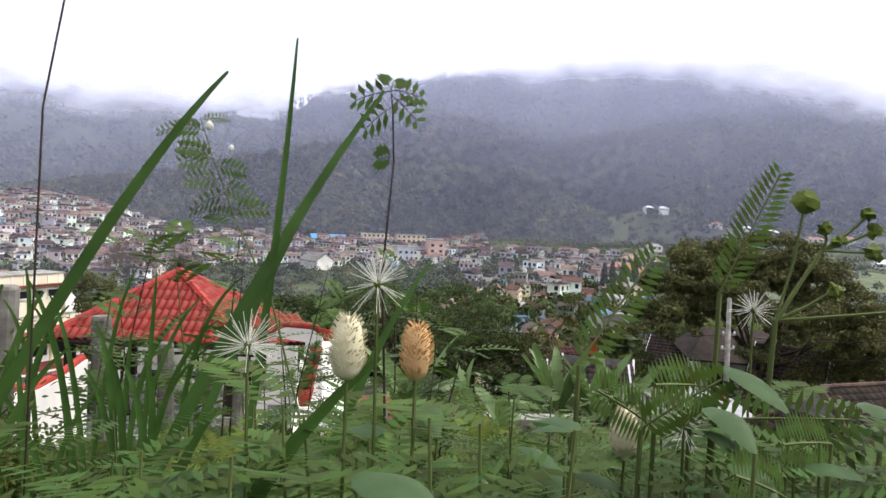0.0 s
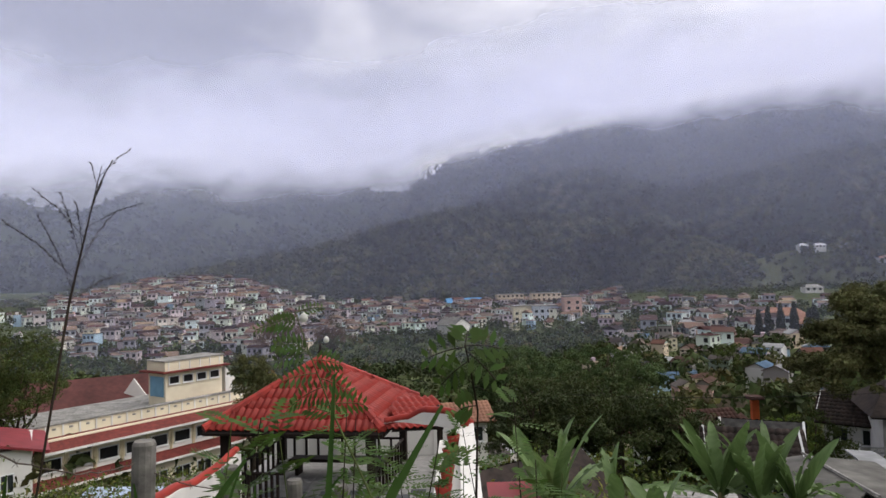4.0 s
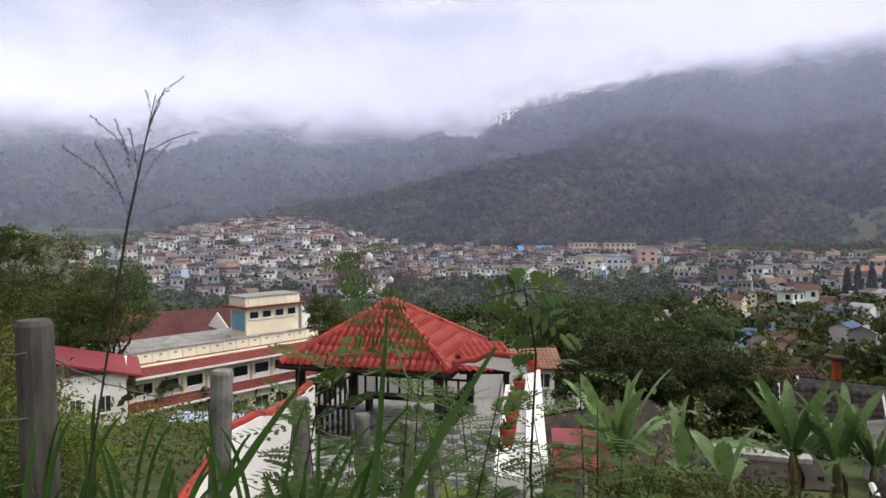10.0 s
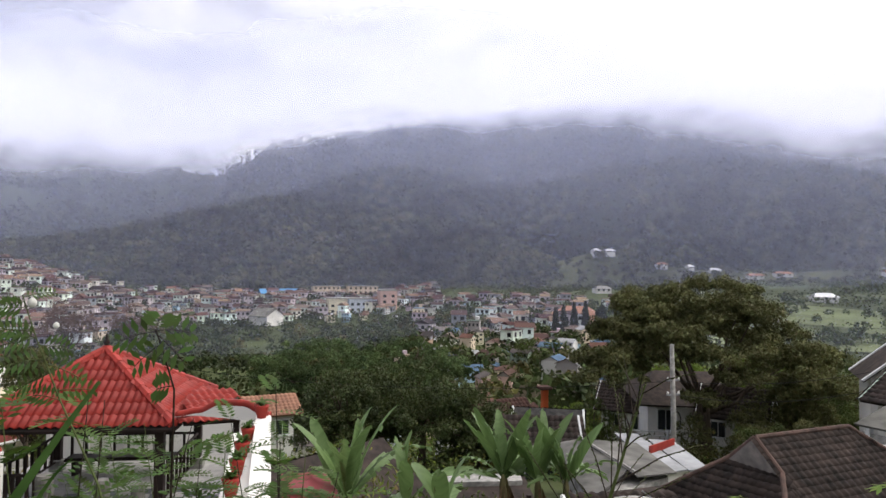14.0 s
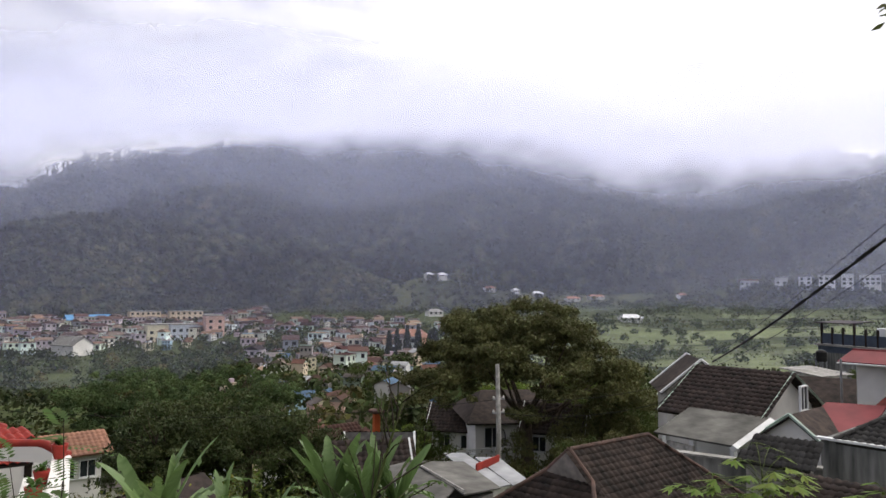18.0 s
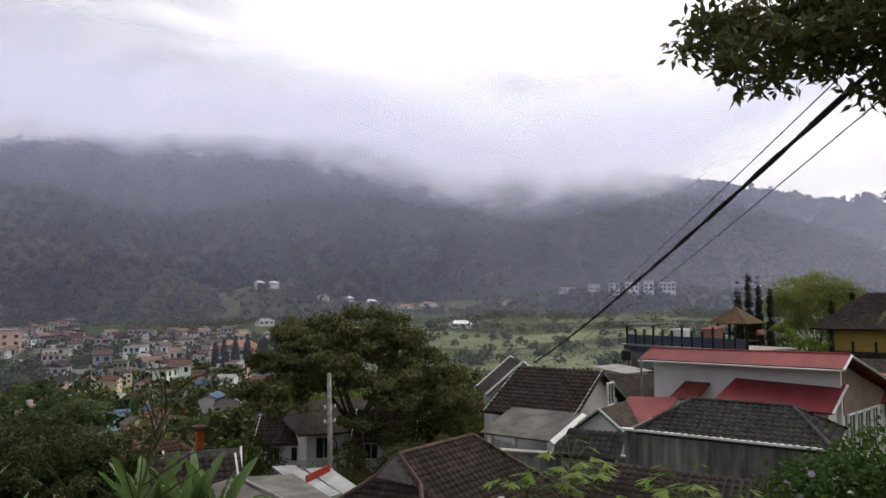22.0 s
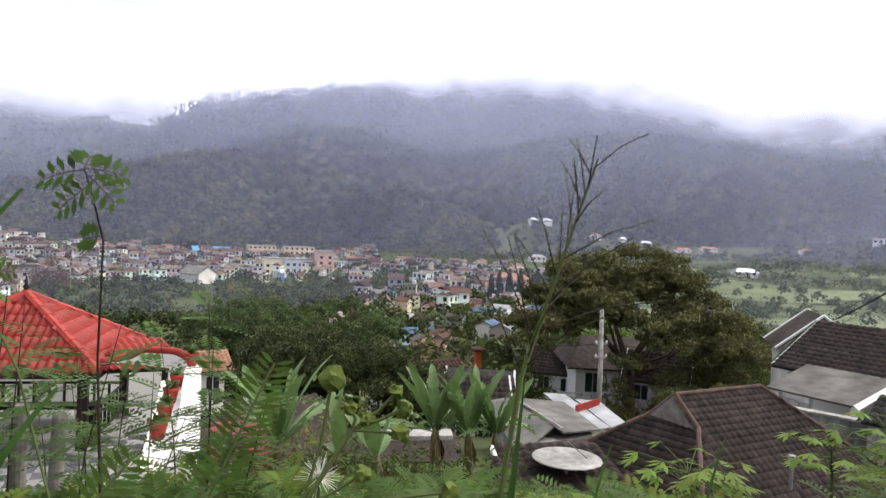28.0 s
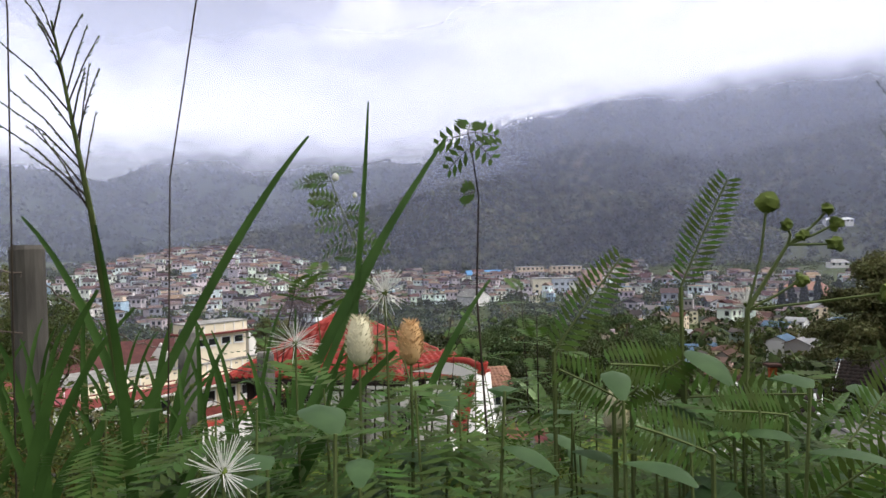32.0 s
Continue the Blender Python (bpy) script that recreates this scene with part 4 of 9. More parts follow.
# ---- houses on the slope to the east ----
def hip_roof(parent, c, ang, hx, hy, ridge, ez, pz, material, over=0.0, tiles=None, thick=0.12, front=(0, 1, 3), cap=True):
    """Hip roof round c in plan: half sizes hx, hy, half ridge length along x. tiles: (width, length, rise, material)."""
    M = pose(c[0], c[1], 0, 0, 0, ang)
    C = [M @ Vector((sx * (hx + over), sy * (hy + over), ez)) for sx, sy in ((-1, -1), (1, -1), (1, 1), (-1, 1))]
    A, B = M @ Vector((-ridge, 0, pz)), M @ Vector((ridge, 0, pz))
    faces = [(C[0], C[1], B, A), (C[1], C[2], B, B), (C[2], C[3], A, B), (C[3], C[0], A, A)]
    for k, (a, b, t1, t0) in enumerate(faces):
        part("roof", slab([a, b, t1] if (t1 - t0).length < 1e-6 else [a, b, t1, t0], thick), material, parent)
        if tiles and k in front:
            tile_face(parent, a, b, t1, t0, tiles[0], tiles[1], tiles[2], tiles[3], parts=(k == front[0]), lift=0.012)
    if cap:
        for p, q in ((A, B), (C[0], A), (C[1], B), (C[2], B), (C[3], A)):
            up = Vector((0, 0, 0.05))
            ridge_cap(parent, p + up, q + up, 0.09, tiles[3] if tiles else material, n=max(3, int((q - p).length / 0.5)))


def near_house():
    h = thing("bungalow", pose(0, 0, 0), "low bungalow with a weathered dark clay tile roof", "house")
    c, ang = (12.85, 14.08), math.degrees(math.atan2(0.52, 3.15))
    M = pose(c[0], c[1], 0, 0, 0, ang)
    # steep front and back slopes, a hip to the right, a plastered gablet over a hip to the left
    pitch, pz, rl, g = 0.86, -2.36, 1.62, 0.75
    fd, bd = 3.0, 3.4

    def at(x, y, run):
        return M @ Vector((x, y, pz - pitch * run))
    A, B = at(-rl, 0, 0), at(rl, 0, 0)
    fl, fr, bl, br = at(-rl - fd + g, -fd, fd), at(rl + fd, -fd, fd), at(-rl - bd + g, bd, bd), at(rl + bd, bd, bd)
    gl, gr = at(-rl, -g, g), at(-rl, g, g)
    for q in ([gl, fl, fr, B, A], [B, fr, br], [A, B, br, bl, gr], [gr, bl, fl, gl]):
        part("roof", slab(q, 0.1), DARKTILE, h)
    tile_face(h, at(-rl - 0.05, -fd, fd), fr, B, A, 0.21, 0.19, 0.03, DARKTILE, lift=0.012)
    tile_face(h, fl, at(-rl, -fd, fd), gl, gl, 0.21, 0.19, 0.03, DARKTILE, parts=False, lift=0.012)
    tile_face(h, bl, fl, gl, gr, 0.21, 0.19, 0.03, DARKTILE, parts=False, lift=0.012)
    tile_face(h, fr, br, B, B, 0.21, 0.19, 0.03, DARKTILE, parts=False, lift=0.012)
    rim = mat("worn_ridge_mortar", (0.15, 0.095, 0.08), (0.07, 0.052, 0.046), 4, 0.9, 0.3, stain=0.4)
    up = Vector((0, 0, 0.05))
    for p, q in ((A, B), (A, gl), (A, gr), (gl, fl), (gr, bl), (B, fr), (B, br)):
        ridge_cap(h, p + up, q + up, 0.06, rim, n=max(2, int((q - p).length / 0.4)))
    part("gablet", slab([A + up * 0.5, gl, gr], 0.06), mat("grey_gable_plaster", (0.30, 0.27, 0.25), (0.18, 0.165, 0.155), 5, 0.9, 0.2, stain=0.4), h)
    bm = box(-rl - fd + g + 0.5, -fd + 0.4, -8.5, rl + fd - 0.4, bd - 0.4, pz - pitch * fd - 0.1)
    bmesh.ops.transform(bm, matrix=M, verts=bm.verts)
    part("wall", bm, WHITE, h)
    # lower wing to the left with its own slope
    part("roof", slab([(5.3, 9.6, -3.9), (8.2, 9.2, -3.9), (8.6, 13.6, -3.2), (6.2, 13.4, -3.2)], 0.12), DARKTILE, h)
    tile_face(h, (5.3, 9.6, -3.88), (8.2, 9.2, -3.88), (8.6, 13.6, -3.18), (6.2, 13.4, -3.18), 0.24, 0.27, 0.05, DARKTILE, parts=False)
    part("wall", prism([(5.6, 9.9), (8.0, 9.5), (8.4, 13.3), (6.4, 13.1)], -7.0, -3.95), WHITE, h)
    part("gutter", tube([(5.25, 9.55, -3.9), (6.15, 13.4, -3.2)], 0.06, 6), PALEFRAME, h)
    d = thing("satellite_dish", pose(7.2, 12.0, -3.3), "shallow grey satellite dish lying on the roof", "satellite dish")
    bm = bmesh.new()
    n, prof = 20, ((0.02, -0.10), (0.3, -0.08), (0.55, -0.03), (0.72, 0.03), (0.70, 0.05), (0.5, 0.0), (0.02, -0.06))
    rings = [[bm.verts.new((r * math.cos(2 * math.pi * k / n), r * math.sin(2 * math.pi * k / n), z + 0.22)) for k in range(n)] for r, z in prof]
    for r0, r1 in zip(rings, rings[1:]):
        for k in range(n):
            bm.faces.new((r0[k], r0[(k + 1) % n], r1[(k + 1) % n], r1[k]))
    part("bowl", bm, CONCRETE, d, smooth=True)
    part("mount", tube([(0, 0, -0.15), (0, 0, 0.14)], 0.04, 6), METAL, d)
    part("feed", tube([(0.5, 0, 0.2), (0, 0, 0.6)], 0.015, 5), METAL, d)
    v = thing("vent_pipe", pose(12.3, 11.2, -3.6), "short metal vent pipe on the tiled roof", "pipe")
    part("pipe", tube([(0, 0, -0.2), (0, 0, 0.45)], 0.04, 8), METAL, v)
    part("cowl", tube([(0, 0, 0.45), (0, 0, 0.55)], 0.08, 8), METAL, v)


near_house()


def gabled(parent, p, q, depth, ez, pz, bottom, wall_mat, roof_mat, over=0.4, tiles=None, trim=None, front_drop=0.0):
    """Gabled block: ridge from p to q in plan; half depth either side."""
    p, q = Vector((p[0], p[1], 0)), Vector((q[0], q[1], 0))
    u = (q - p).normalized()
    v = Vector((u.y, -u.x, 0))  # towards the viewer's side
    L = (q - p).length
    V, F = [], []
    for o in (p, q):
        V += [o + v * depth + Vector((0, 0, bottom)), o - v * depth + Vector((0, 0, bottom)), o - v * depth + Vector((0, 0, ez)), o + Vector((0, 0, pz - 0.12)), o + v * depth + Vector((0, 0, ez))]
    F = [(0, 1, 2, 3, 4), (9, 8, 7, 6, 5), (0, 4, 9, 5), (1, 6, 7, 2), (4, 3, 8, 9), (3, 2, 7, 8)]
    mesh_ob("wall", V, F, wall_mat, parent)
    k = over / depth
    drop = (pz - ez) * k
    a, b = p - u * over, q + u * over
    E = [a + v * (depth + over) + Vector((0, 0, ez - drop)), b + v * (depth + over) + Vector((0, 0, ez - drop)), b - v * (depth + over) + Vector((0, 0, ez - drop)), a - v * (depth + over) + Vector((0, 0, ez - drop))]
    A, B = a + Vector((0, 0, pz)), b + Vector((0, 0, pz))
    for (e0, e1, t1, t0), fr in (((E[0], E[1], B, A), True), ((E[2], E[3], A, B), False)):
        part("roof", slab([e0, e1, t1, t0], 0.1), roof_mat, parent)
        if tiles and fr:
            tile_face(parent, e0, e1, t1, t0, tiles[0], tiles[1], tiles[2], tiles[3], parts=False, lift=0.012)
    if trim:
        for e0, t, e1 in ((E[0], A, E[3]), (E[1], B, E[2])):
            for x, y in ((e0, t), (t, e1)):
                bm = bmesh.new()
                o = Vector((0, 0, 0.02))
                add_tube(bm, [x + o, y + o], 0.07, 4)
                part("bargeboard", bm, trim, parent)
    return u, v


GREENTRIM = mat("pale_green_trim", (0.45, 0.56, 0.48), (0.36, 0.46, 0.40), 3, 0.6, 0.05)


def white_house():
    h = thing("villa", pose(0, 0, 0), "white villa with a dark steep roof and pale bargeboards", "house")
    u, v = gabled(h, (28.75, 24.6), (29.6, 20.9), 3.3, -3.65, -1.95, -9.0, WHITE, DARKTILE, 0.5, (0.3, 0.33, 0.05, DARKTILE), GREENTRIM)
    # rear cross gable
    gabled(h, (31.2, 28.0), (29.4, 25.6), 1.7, -3.2, -1.75, -9.0, WHITE, DARKTILE, 0.4, None, PALEFRAME)
    # entrance gable
    gabled(h, (30.0, 18.9), (26.2, 18.1), 1.3, -4.2, -3.2, -8.2, WHITE, DARKTILE, 0.3, None, GREENTRIM)
    for k, (x, y, z) in enumerate(((26.28, 17.6, -6.4), (26.15, 18.5, -6.4))):
        window(h, pose(x - 0.02, y, z, 0, 0, -102), 0.7, 1.3)
    for s, z in ((0.35, -5.8), (-0.6, -5.8), (-0.1, -3.4)):
        x, y = 29.93 + 0.23 * 0.06, 19.45
        c = Vector((29.9, 19.5, 0)) + Vector((v.x, v.y, 0)) * (1.6 + s * 2)
        window(h, pose(c.x, c.y, z, 0, 0, math.degrees(math.atan2(v.y, v.x)) + 180), 0.8, 1.1)
    # front lean-to with a fibre cement roof and open porch
    part("porch_roof", slab([(22.4, 22.0, -4.3), (23.2, 18.6, -4.3), (26.6, 19.4, -3.6), (25.6, 22.9, -3.6)], 0.08), mat("grey_fibre_cement", (0.13, 0.128, 0.118), (0.065, 0.065, 0.06), 1.2, 0.92, 0.25, stain=0.45), h)
    bm = bmesh.new()
    add_tube(bm, [(23.2, 18.55, -4.42), (26.6, 19.35, -3.72)], 0.16, 4)
    part("porch_fascia", bm, PALEFRAME, h)
    for x, y in ((23.5, 18.8), (25.4, 19.3), (23.0, 20.4), (22.7, 21.6)):
        part("porch_post", box(x - 0.1, y - 0.1, -9.0, x + 0.1, y + 0.1, -4.3), PALEFRAME, h)
    part("side_wall", prism([(22.6, 21.9), (22.75, 20.2), (22.9, 20.2), (22.75, 21.95)], -9.0, -4.6), CONCRETE, h)
    for k in range(5):
        x, y = 22.9 + 0.05 * k, 20.1 - 0.33 * k
        part("shutter", box(x, y - 0.12, -7.4, x + 0.06, y + 0.12, -5.2), WOODDK, h)
    f = thing("flag", pose(25.2, 17.3, -7.6), "red and white flag on a short pole", "flag")
    part("pole", tube([(0, 0, 0), (0.2, 0, 3.3)], 0.025, 6), METAL, f)
    for z0, z1, m in ((2.75, 3.2, REDPAINT), (2.3, 2.75, WHITE)):
        bm = bmesh.new()
        vs = []
        for i in range(7):
            x = 0.2 + i * 0.07
            y = 0.05 * math.sin(i * 1.3)
            vs.append((bm.verts.new((x, y, z0 - i * 0.05)), bm.verts.new((x, y, z1 - i * 0.05))))
        for (a, b), (c, d) in zip(vs, vs[1:]):
            bm.faces.new((a, c, d, b))
        bmesh.ops.solidify(bm, geom=bm.faces[:], thickness=0.006)
        part("cloth", bm, m, f)
    for i, (x, y) in enumerate(((24.4, 16.6), (23.6, 17.4), (24.9, 15.9))):
        g = thing("gate_post", pose(x, y, -8.6), "white gate post with a stepped cap", "post", "gate posts of the villa")
        part("shaft", box(-0.2, -0.2, 0, 0.2, 0.2, 3.4, 0.02), WHITE, g)
        part("cap", box(-0.28, -0.28, 3.4, 0.28, 0.28, 3.58, 0.03), CONCRETE, g)


white_house()


def yard_walls():
    w = thing("yard_wall", pose(0, 0, 0), "mossy grey concrete yard wall", "wall")
    part("wall_body", prism([(18.6, 19.6), (18.75, 19.75), (20.9, 15.9), (22.2, 14.3), (22.05, 14.15), (20.75, 15.7)], -8.0, -4.1), DARKCON, w)
    part("coping", prism([(18.5, 19.6), (18.8, 19.85), (21.0, 15.95), (22.3, 14.3), (22.0, 14.1), (20.7, 15.65)], -4.1, -4.03), CONCRETE, w)
    r = thing("lean_to", pose(0, 0, 0), "small lean-to with a grey tiled roof", "shed")
    a, b, c, d = (20.2, 15.9, -4.0), (21.0, 13.9, -4.0), (22.4, 14.4, -3.3), (21.6, 16.2, -3.3)
    part("roof", slab([a, b, c, d], 0.07), GREYTILE, r)
    tile_face(r, a, b, c, d, 0.22, 0.3, 0.06, GREYTILE, parts=True)
    part("wall", prism([(20.4, 15.8), (21.1, 14.1), (22.3, 14.5), (21.6, 16.0)], -8.2, -4.0), CONCRETE, r)
    # lower tiled roof before the grey wall
    s = thing("outbuilding", pose(0, 0, 0), "outbuilding with a long dark tiled roof", "shed")
    a, b, c, d = (17.2, 13.4, -4.9), (18.9, 7.6, -4.9), (21.3, 8.4, -3.85), (20.0, 13.6, -3.85)
    part("roof", slab([a, b, c, d], 0.1), GREYTILE, s)
    tile_face(s, a, b, c, d, 0.24, 0.3, 0.05, DARKTILE, parts=True, most=200)
    part("wall", prism([(17.5, 13.2), (19.1, 7.9), (21.2, 8.6), (19.9, 13.4)], -8.0, -5.0), CONCRETE, s)
    # big streaked wall with the grey hip roof behind it
    g = thing("annex_house", pose(0, 0, 0), "house with streaked grey wall and mossy grey tiles", "house")
    part("wall", prism([(23.6, 15.2), (25.3, 8.6), (29.5, 9.8), (27.9, 16.2)], -8.5, -3.42), DARKCON, g)
    part("coping", prism([(23.45, 15.3), (25.2, 8.4), (25.45, 8.45), (23.7, 15.35)], -3.42, -3.34), PALEFRAME, g)
    c = (26.82, 12.05)
    hip_roof(g, c, math.degrees(math.atan2(-3.4, 0.85)), 3.25, 2.3, 1.85, -3.42, -2.4, GREYTILE, 0.1, (0.25, 0.3, 0.06, GREYTILE), front=(3, 0, 1, 2))


yard_walls()


def red_house():
    h = thing("modern_house", pose(0, 0, 0), "white modern house with faded red metal roofs", "house")
    # upper block, lower at the back
    part("wall", prism([(32.75, -8.0), (38.7, -8.0), (38.7, -2.75), (32.75, -1.05)], 10.35, 19.3, "y"), WHITE, h)
    brown = mat("brown_wall", (0.23, 0.17, 0.15), (0.17, 0.13, 0.115), 2, 0.8, 0.1)
    # brown sheet over the gable end, its dark tone holding the shade there
    part("gable_panel", prism([(32.95, -3.3), (38.65, -3.3), (38.65, -2.8), (32.95, -1.1)], 10.31, 10.345, "y"), brown, h, "brown gable panel with the side's shade in its tone")
    # main roof: short steep front, long fall to the back
    e0, e1, r0, r1 = (32.0, 19.75, -1.40), (31.7, 9.9, -1.21), (32.95, 19.55, -0.87), (32.7, 9.9, -0.64)
    k0, k1 = (40.6, 19.75, -3.0), (40.4, 9.75, -2.9)
    part("roof", slab([e0, e1, r1, r0], 0.10), REDSHEET, h)
    part("roof", slab([r0, r1, k1, k0], 0.10), REDSHEET, h)
    part("ridge_cap", tube([r0, r1], 0.05, 6), REDSHEET, h)
    part("fascia", tube([(31.68, 9.88, -1.30), (31.98, 19.75, -1.49)], 0.045, 4), PALEFRAME, h)
    part("bargeboard", tube([(31.68, 9.86, -1.27), (32.7, 9.85, -0.72), (40.4, 9.7, -2.98)], 0.07, 4), PALEFRAME, h)
    # mid canopy over the terrace
    part("canopy", slab([(31.0, 15.3, -3.05), (31.4, 10.3, -3.05), (33.0, 10.2, -1.98), (32.9, 14.9, -1.98)], 0.1), REDSHEET, h, "dark red lean-to canopy")
    part("canopy_edge", tube([(31.4, 10.25, -3.08), (33.0, 10.15, -2.02)], 0.07, 4), PALEFRAME, h)
    part("canopy", slab([(31.0, 17.5, -3.1), (31.3, 16.2, -3.1), (32.7, 16.2, -2.4), (32.5, 17.4, -2.4)], 0.08), MAROON, h, "small window canopy")
    part("bay", prism([(31.8, 15.0), (31.9, 10.6), (33.0, 10.5), (33.0, 15.0)], -8.0, -3.0), WHITE, h)
    for y in (16.85,):
        window(h, pose(32.8, y, -4.0, 0, 0, -91), 0.9, 0.8)
    for i in range(4):
        window(h, pose(33.6 + i * 1.05, 10.28, -5.2, 0, 0, 0), 0.9, 1.9, PALEFRAME, 0.08, 2)
    # lower left porch roof
    part("porch_roof", slab([(27.2, 18.7, -4.1), (28.75, 16.6, -4.1), (31.0, 17.0, -3.04), (29.6, 18.8, -3.04)], 0.1), REDSHEET, h)
    for x, y in ((27.7, 18.3), (28.8, 16.9)):
        part("porch_post", box(x - 0.1, y - 0.1, -8.5, x + 0.1, y + 0.1, -4.15), WHITE, h)
    # right wing
    part("wing_roof", slab([(37.1, 12.5, -3.22), (38.6, 8.6, -3.22), (40.9, 9.5, -2.05), (39.3, 13.1, -2.05)], 0.12), REDSHEET, h)
    part("wing_roof", slab([(39.3, 13.1, -2.05), (40.9, 9.5, -2.05), (43.1, 10.4, -3.2), (41.6, 14.0, -3.2)], 0.12), REDSHEET, h)
    part("wing_wall", prism([(38.3, 12.4), (39.5, 9.1), (42.5, 10.3), (41.2, 13.5)], -8.0, -3.2), brown, h)
    for f in (0.3, 0.72):
        x, y = 38.3 + 1.2 * f, 12.4 - 3.3 * f
        window(h, along((x - 0.02, y - 0.02, -5.0), (x + 1.2, y - 3.3, -5.0)), 0.9, 1.2, WOODDK)
    part("terrace_parapet", prism([(36.2, 10.2), (37.6, 6.9), (37.8, 7.0), (36.4, 10.3)], -7.5, -4.7), WHITE, h)
    p = thing("mast", pose(30.9, 18.9, -8.2), "thin metal mast beside the house", "mast")
    part("pole", tube([(0, 0, 0), (0, 0, 7.0)], 0.05, 6), METAL, p)
    part("bracket", tube([(-0.35, 0, 6.4), (0.35, 0, 6.4)], 0.02, 5), METAL, p)
    # neighbours behind
    n = thing("back_house", pose(0, 0, 0), "house with a dark roof behind the villa", "house")
    gabled(n, (36.5, 27.5), (39.5, 22.5), 3.2, -5.0, -3.0, -9.5, WHITE, DARKTILE, 0.4, None, PALEFRAME)
    w = thing("pale_shed", pose(46.0, 30.0, -8.1), "low shed with pale metal sheets", "shed")
    part("wall", box(-1.5, -1.3, 0, 1.5, 1.3, 4.4), PALEFRAME, w)
    part("roof", slab([(-1.8, -1.6, 4.4), (1.8, -1.6, 4.4), (1.8, 1.6, 4.7), (-1.8, 1.6, 4.7)], 0.06), CONCRETE, w)
    t = thing("water_tank", pose(50.5, 32.5, -9.9), "black plastic water tank on a stand", "tank")
    part("tank", tube([(0, 0, 6.6), (0, 0, 6.65), (0, 0, 7.3), (0, 0, 7.42), (0, 0, 7.5)], [0.36, 0.4, 0.4, 0.3, 0.12], 14), BLACK, t)
    for x, y in ((-0.25, -0.25), (0.25, -0.25), (0.25, 0.25), (-0.25, 0.25)):
        part("leg", tube([(x, y, 0), (x, y, 6.6)], 0.06, 5), METAL, t)


red_house()


def cafe_terrace():
    blue = mat("slate_blue_paint", (0.075, 0.095, 0.13), (0.055, 0.07, 0.10), 2, 0.7, 0.1)
    c = thing("cafe_building", along((71.6, 46.0, -11), (69.5, 31.0, -11)), "blue railed roof terrace with dark posts and huts", "building")
    L = 15.5
    part("wall", box(-0.5, 0.0, 0, L, 9, 6.7), DARKCON, c)
    part("band", box(-0.5, -0.02, 6.7, L, 9, 7.4), blue, c, "slate blue painted band")
    part("deck", box(-0.8, -0.3, 7.4, L + 0.3, 9, 7.6), CONCRETE, c)
    for k in range(13):
        x = k * L / 12
        part("post", box(x - 0.09, -0.1, 7.6, x + 0.09, 0.1, 9.4 + 0.5 * (k % 3 == 0)), WOODDK, c)
    for k in range(12):
        x = k * L / 12
        part("rail_panel", box(x + 0.1, -0.06, 7.65, x + L / 12 - 0.1, 0.02, 8.75), blue, c)
    part("hut", box(5.2, 1.5, 7.6, 6.6, 3.0, 9.5, 0.03), PALEFRAME, c)
    part("hut", box(7.4, 4.0, 7.6, 9.0, 6.0, 9.5, 0.03), mat("rust_wall", (0.30, 0.16, 0.13), (0.22, 0.13, 0.1), 2, 0.8, 0.1), c)
    part("hut_roof", slab([(7.2, 3.7, 9.5), (9.2, 3.7, 9.5), (9.2, 6.3, 9.8), (7.2, 6.3, 9.8)], 0.08), MAROON, c)
    part("pergola", slab([(-0.6, -0.4, 9.9), (3.6, -0.4, 9.9), (3.6, 3.2, 10.1), (-0.6, 3.2, 10.1)], 0.08), WOODDK, c)
    t = thing("lookout_tower", pose(80.0, 36.6, -11), "lookout tower with a brown pyramid roof", "tower")
    for sx in (-1.5, 1.5):
        for sy in (-1.5, 1.5):
            part("post", box(sx - 0.12, sy - 0.12, 0, sx + 0.12, sy + 0.12, 10.3), WOODDK, t)
    part("deck", box(-1.9, -1.9, 7.9, 1.9, 1.9, 8.1), WOODDK, t)
    for x0, y0, x1, y1 in ((-1.9, -1.9, 1.9, -1.9), (1.9, -1.9, 1.9, 1.9), (-1.9, 1.9, 1.9, 1.9), (-1.9, -1.9, -1.9, 1.9)):
        part("rail", tube([(x0, y0, 8.9), (x1, y1, 8.9)], 0.06, 5), WOODDK, t)
    thatch = mat("brown_thatch", (0.14, 0.09, 0.055), (0.08, 0.055, 0.035), 3, 0.95, 0.4, stretch=(1, 1, 0.3))
    q = 2.4
    C = [(-q, -q, 10.1), (q, -q, 10.1), (q, q, 10.1), (-q, q, 10.1)]
    for k in range(4):
        part("roof", slab([C[k], C[(k + 1) % 4], (0, 0, 12.1)], 0.12), thatch, t)
    part("finial", tube([(0, 0, 12.0), (0, 0, 12.5)], [0.12, 0.02], 6), WOODDK, t)
    b = thing("red_banner", pose(82.4, 34.8, -2.9), "small red banner board on the tower", "sign")
    part("board", box(-1.0, -0.05, 0.6, 1.0, 0.05, 1.2), mat("pink_board", (0.45, 0.2, 0.18), (0.4, 0.18, 0.16), 2, 0.7, 0.0), b)
    part("post", box(-0.05, 0.06, -8, 0.05, 0.14, 0.7), WOODDK, b)
    y = thing("yellow_house", pose(0, 0, 0), "yellow walled house with a broad dark roof", "house")
    yel = mat("yellow_wall", (0.55, 0.38, 0.10), (0.48, 0.33, 0.09), 1.0, 0.8, 0.05)
    part("wall", prism([(87.5, 28.5), (90.0, 15.5), (98, 17), (96, 30)], -9.0, -1.2), yel, y)
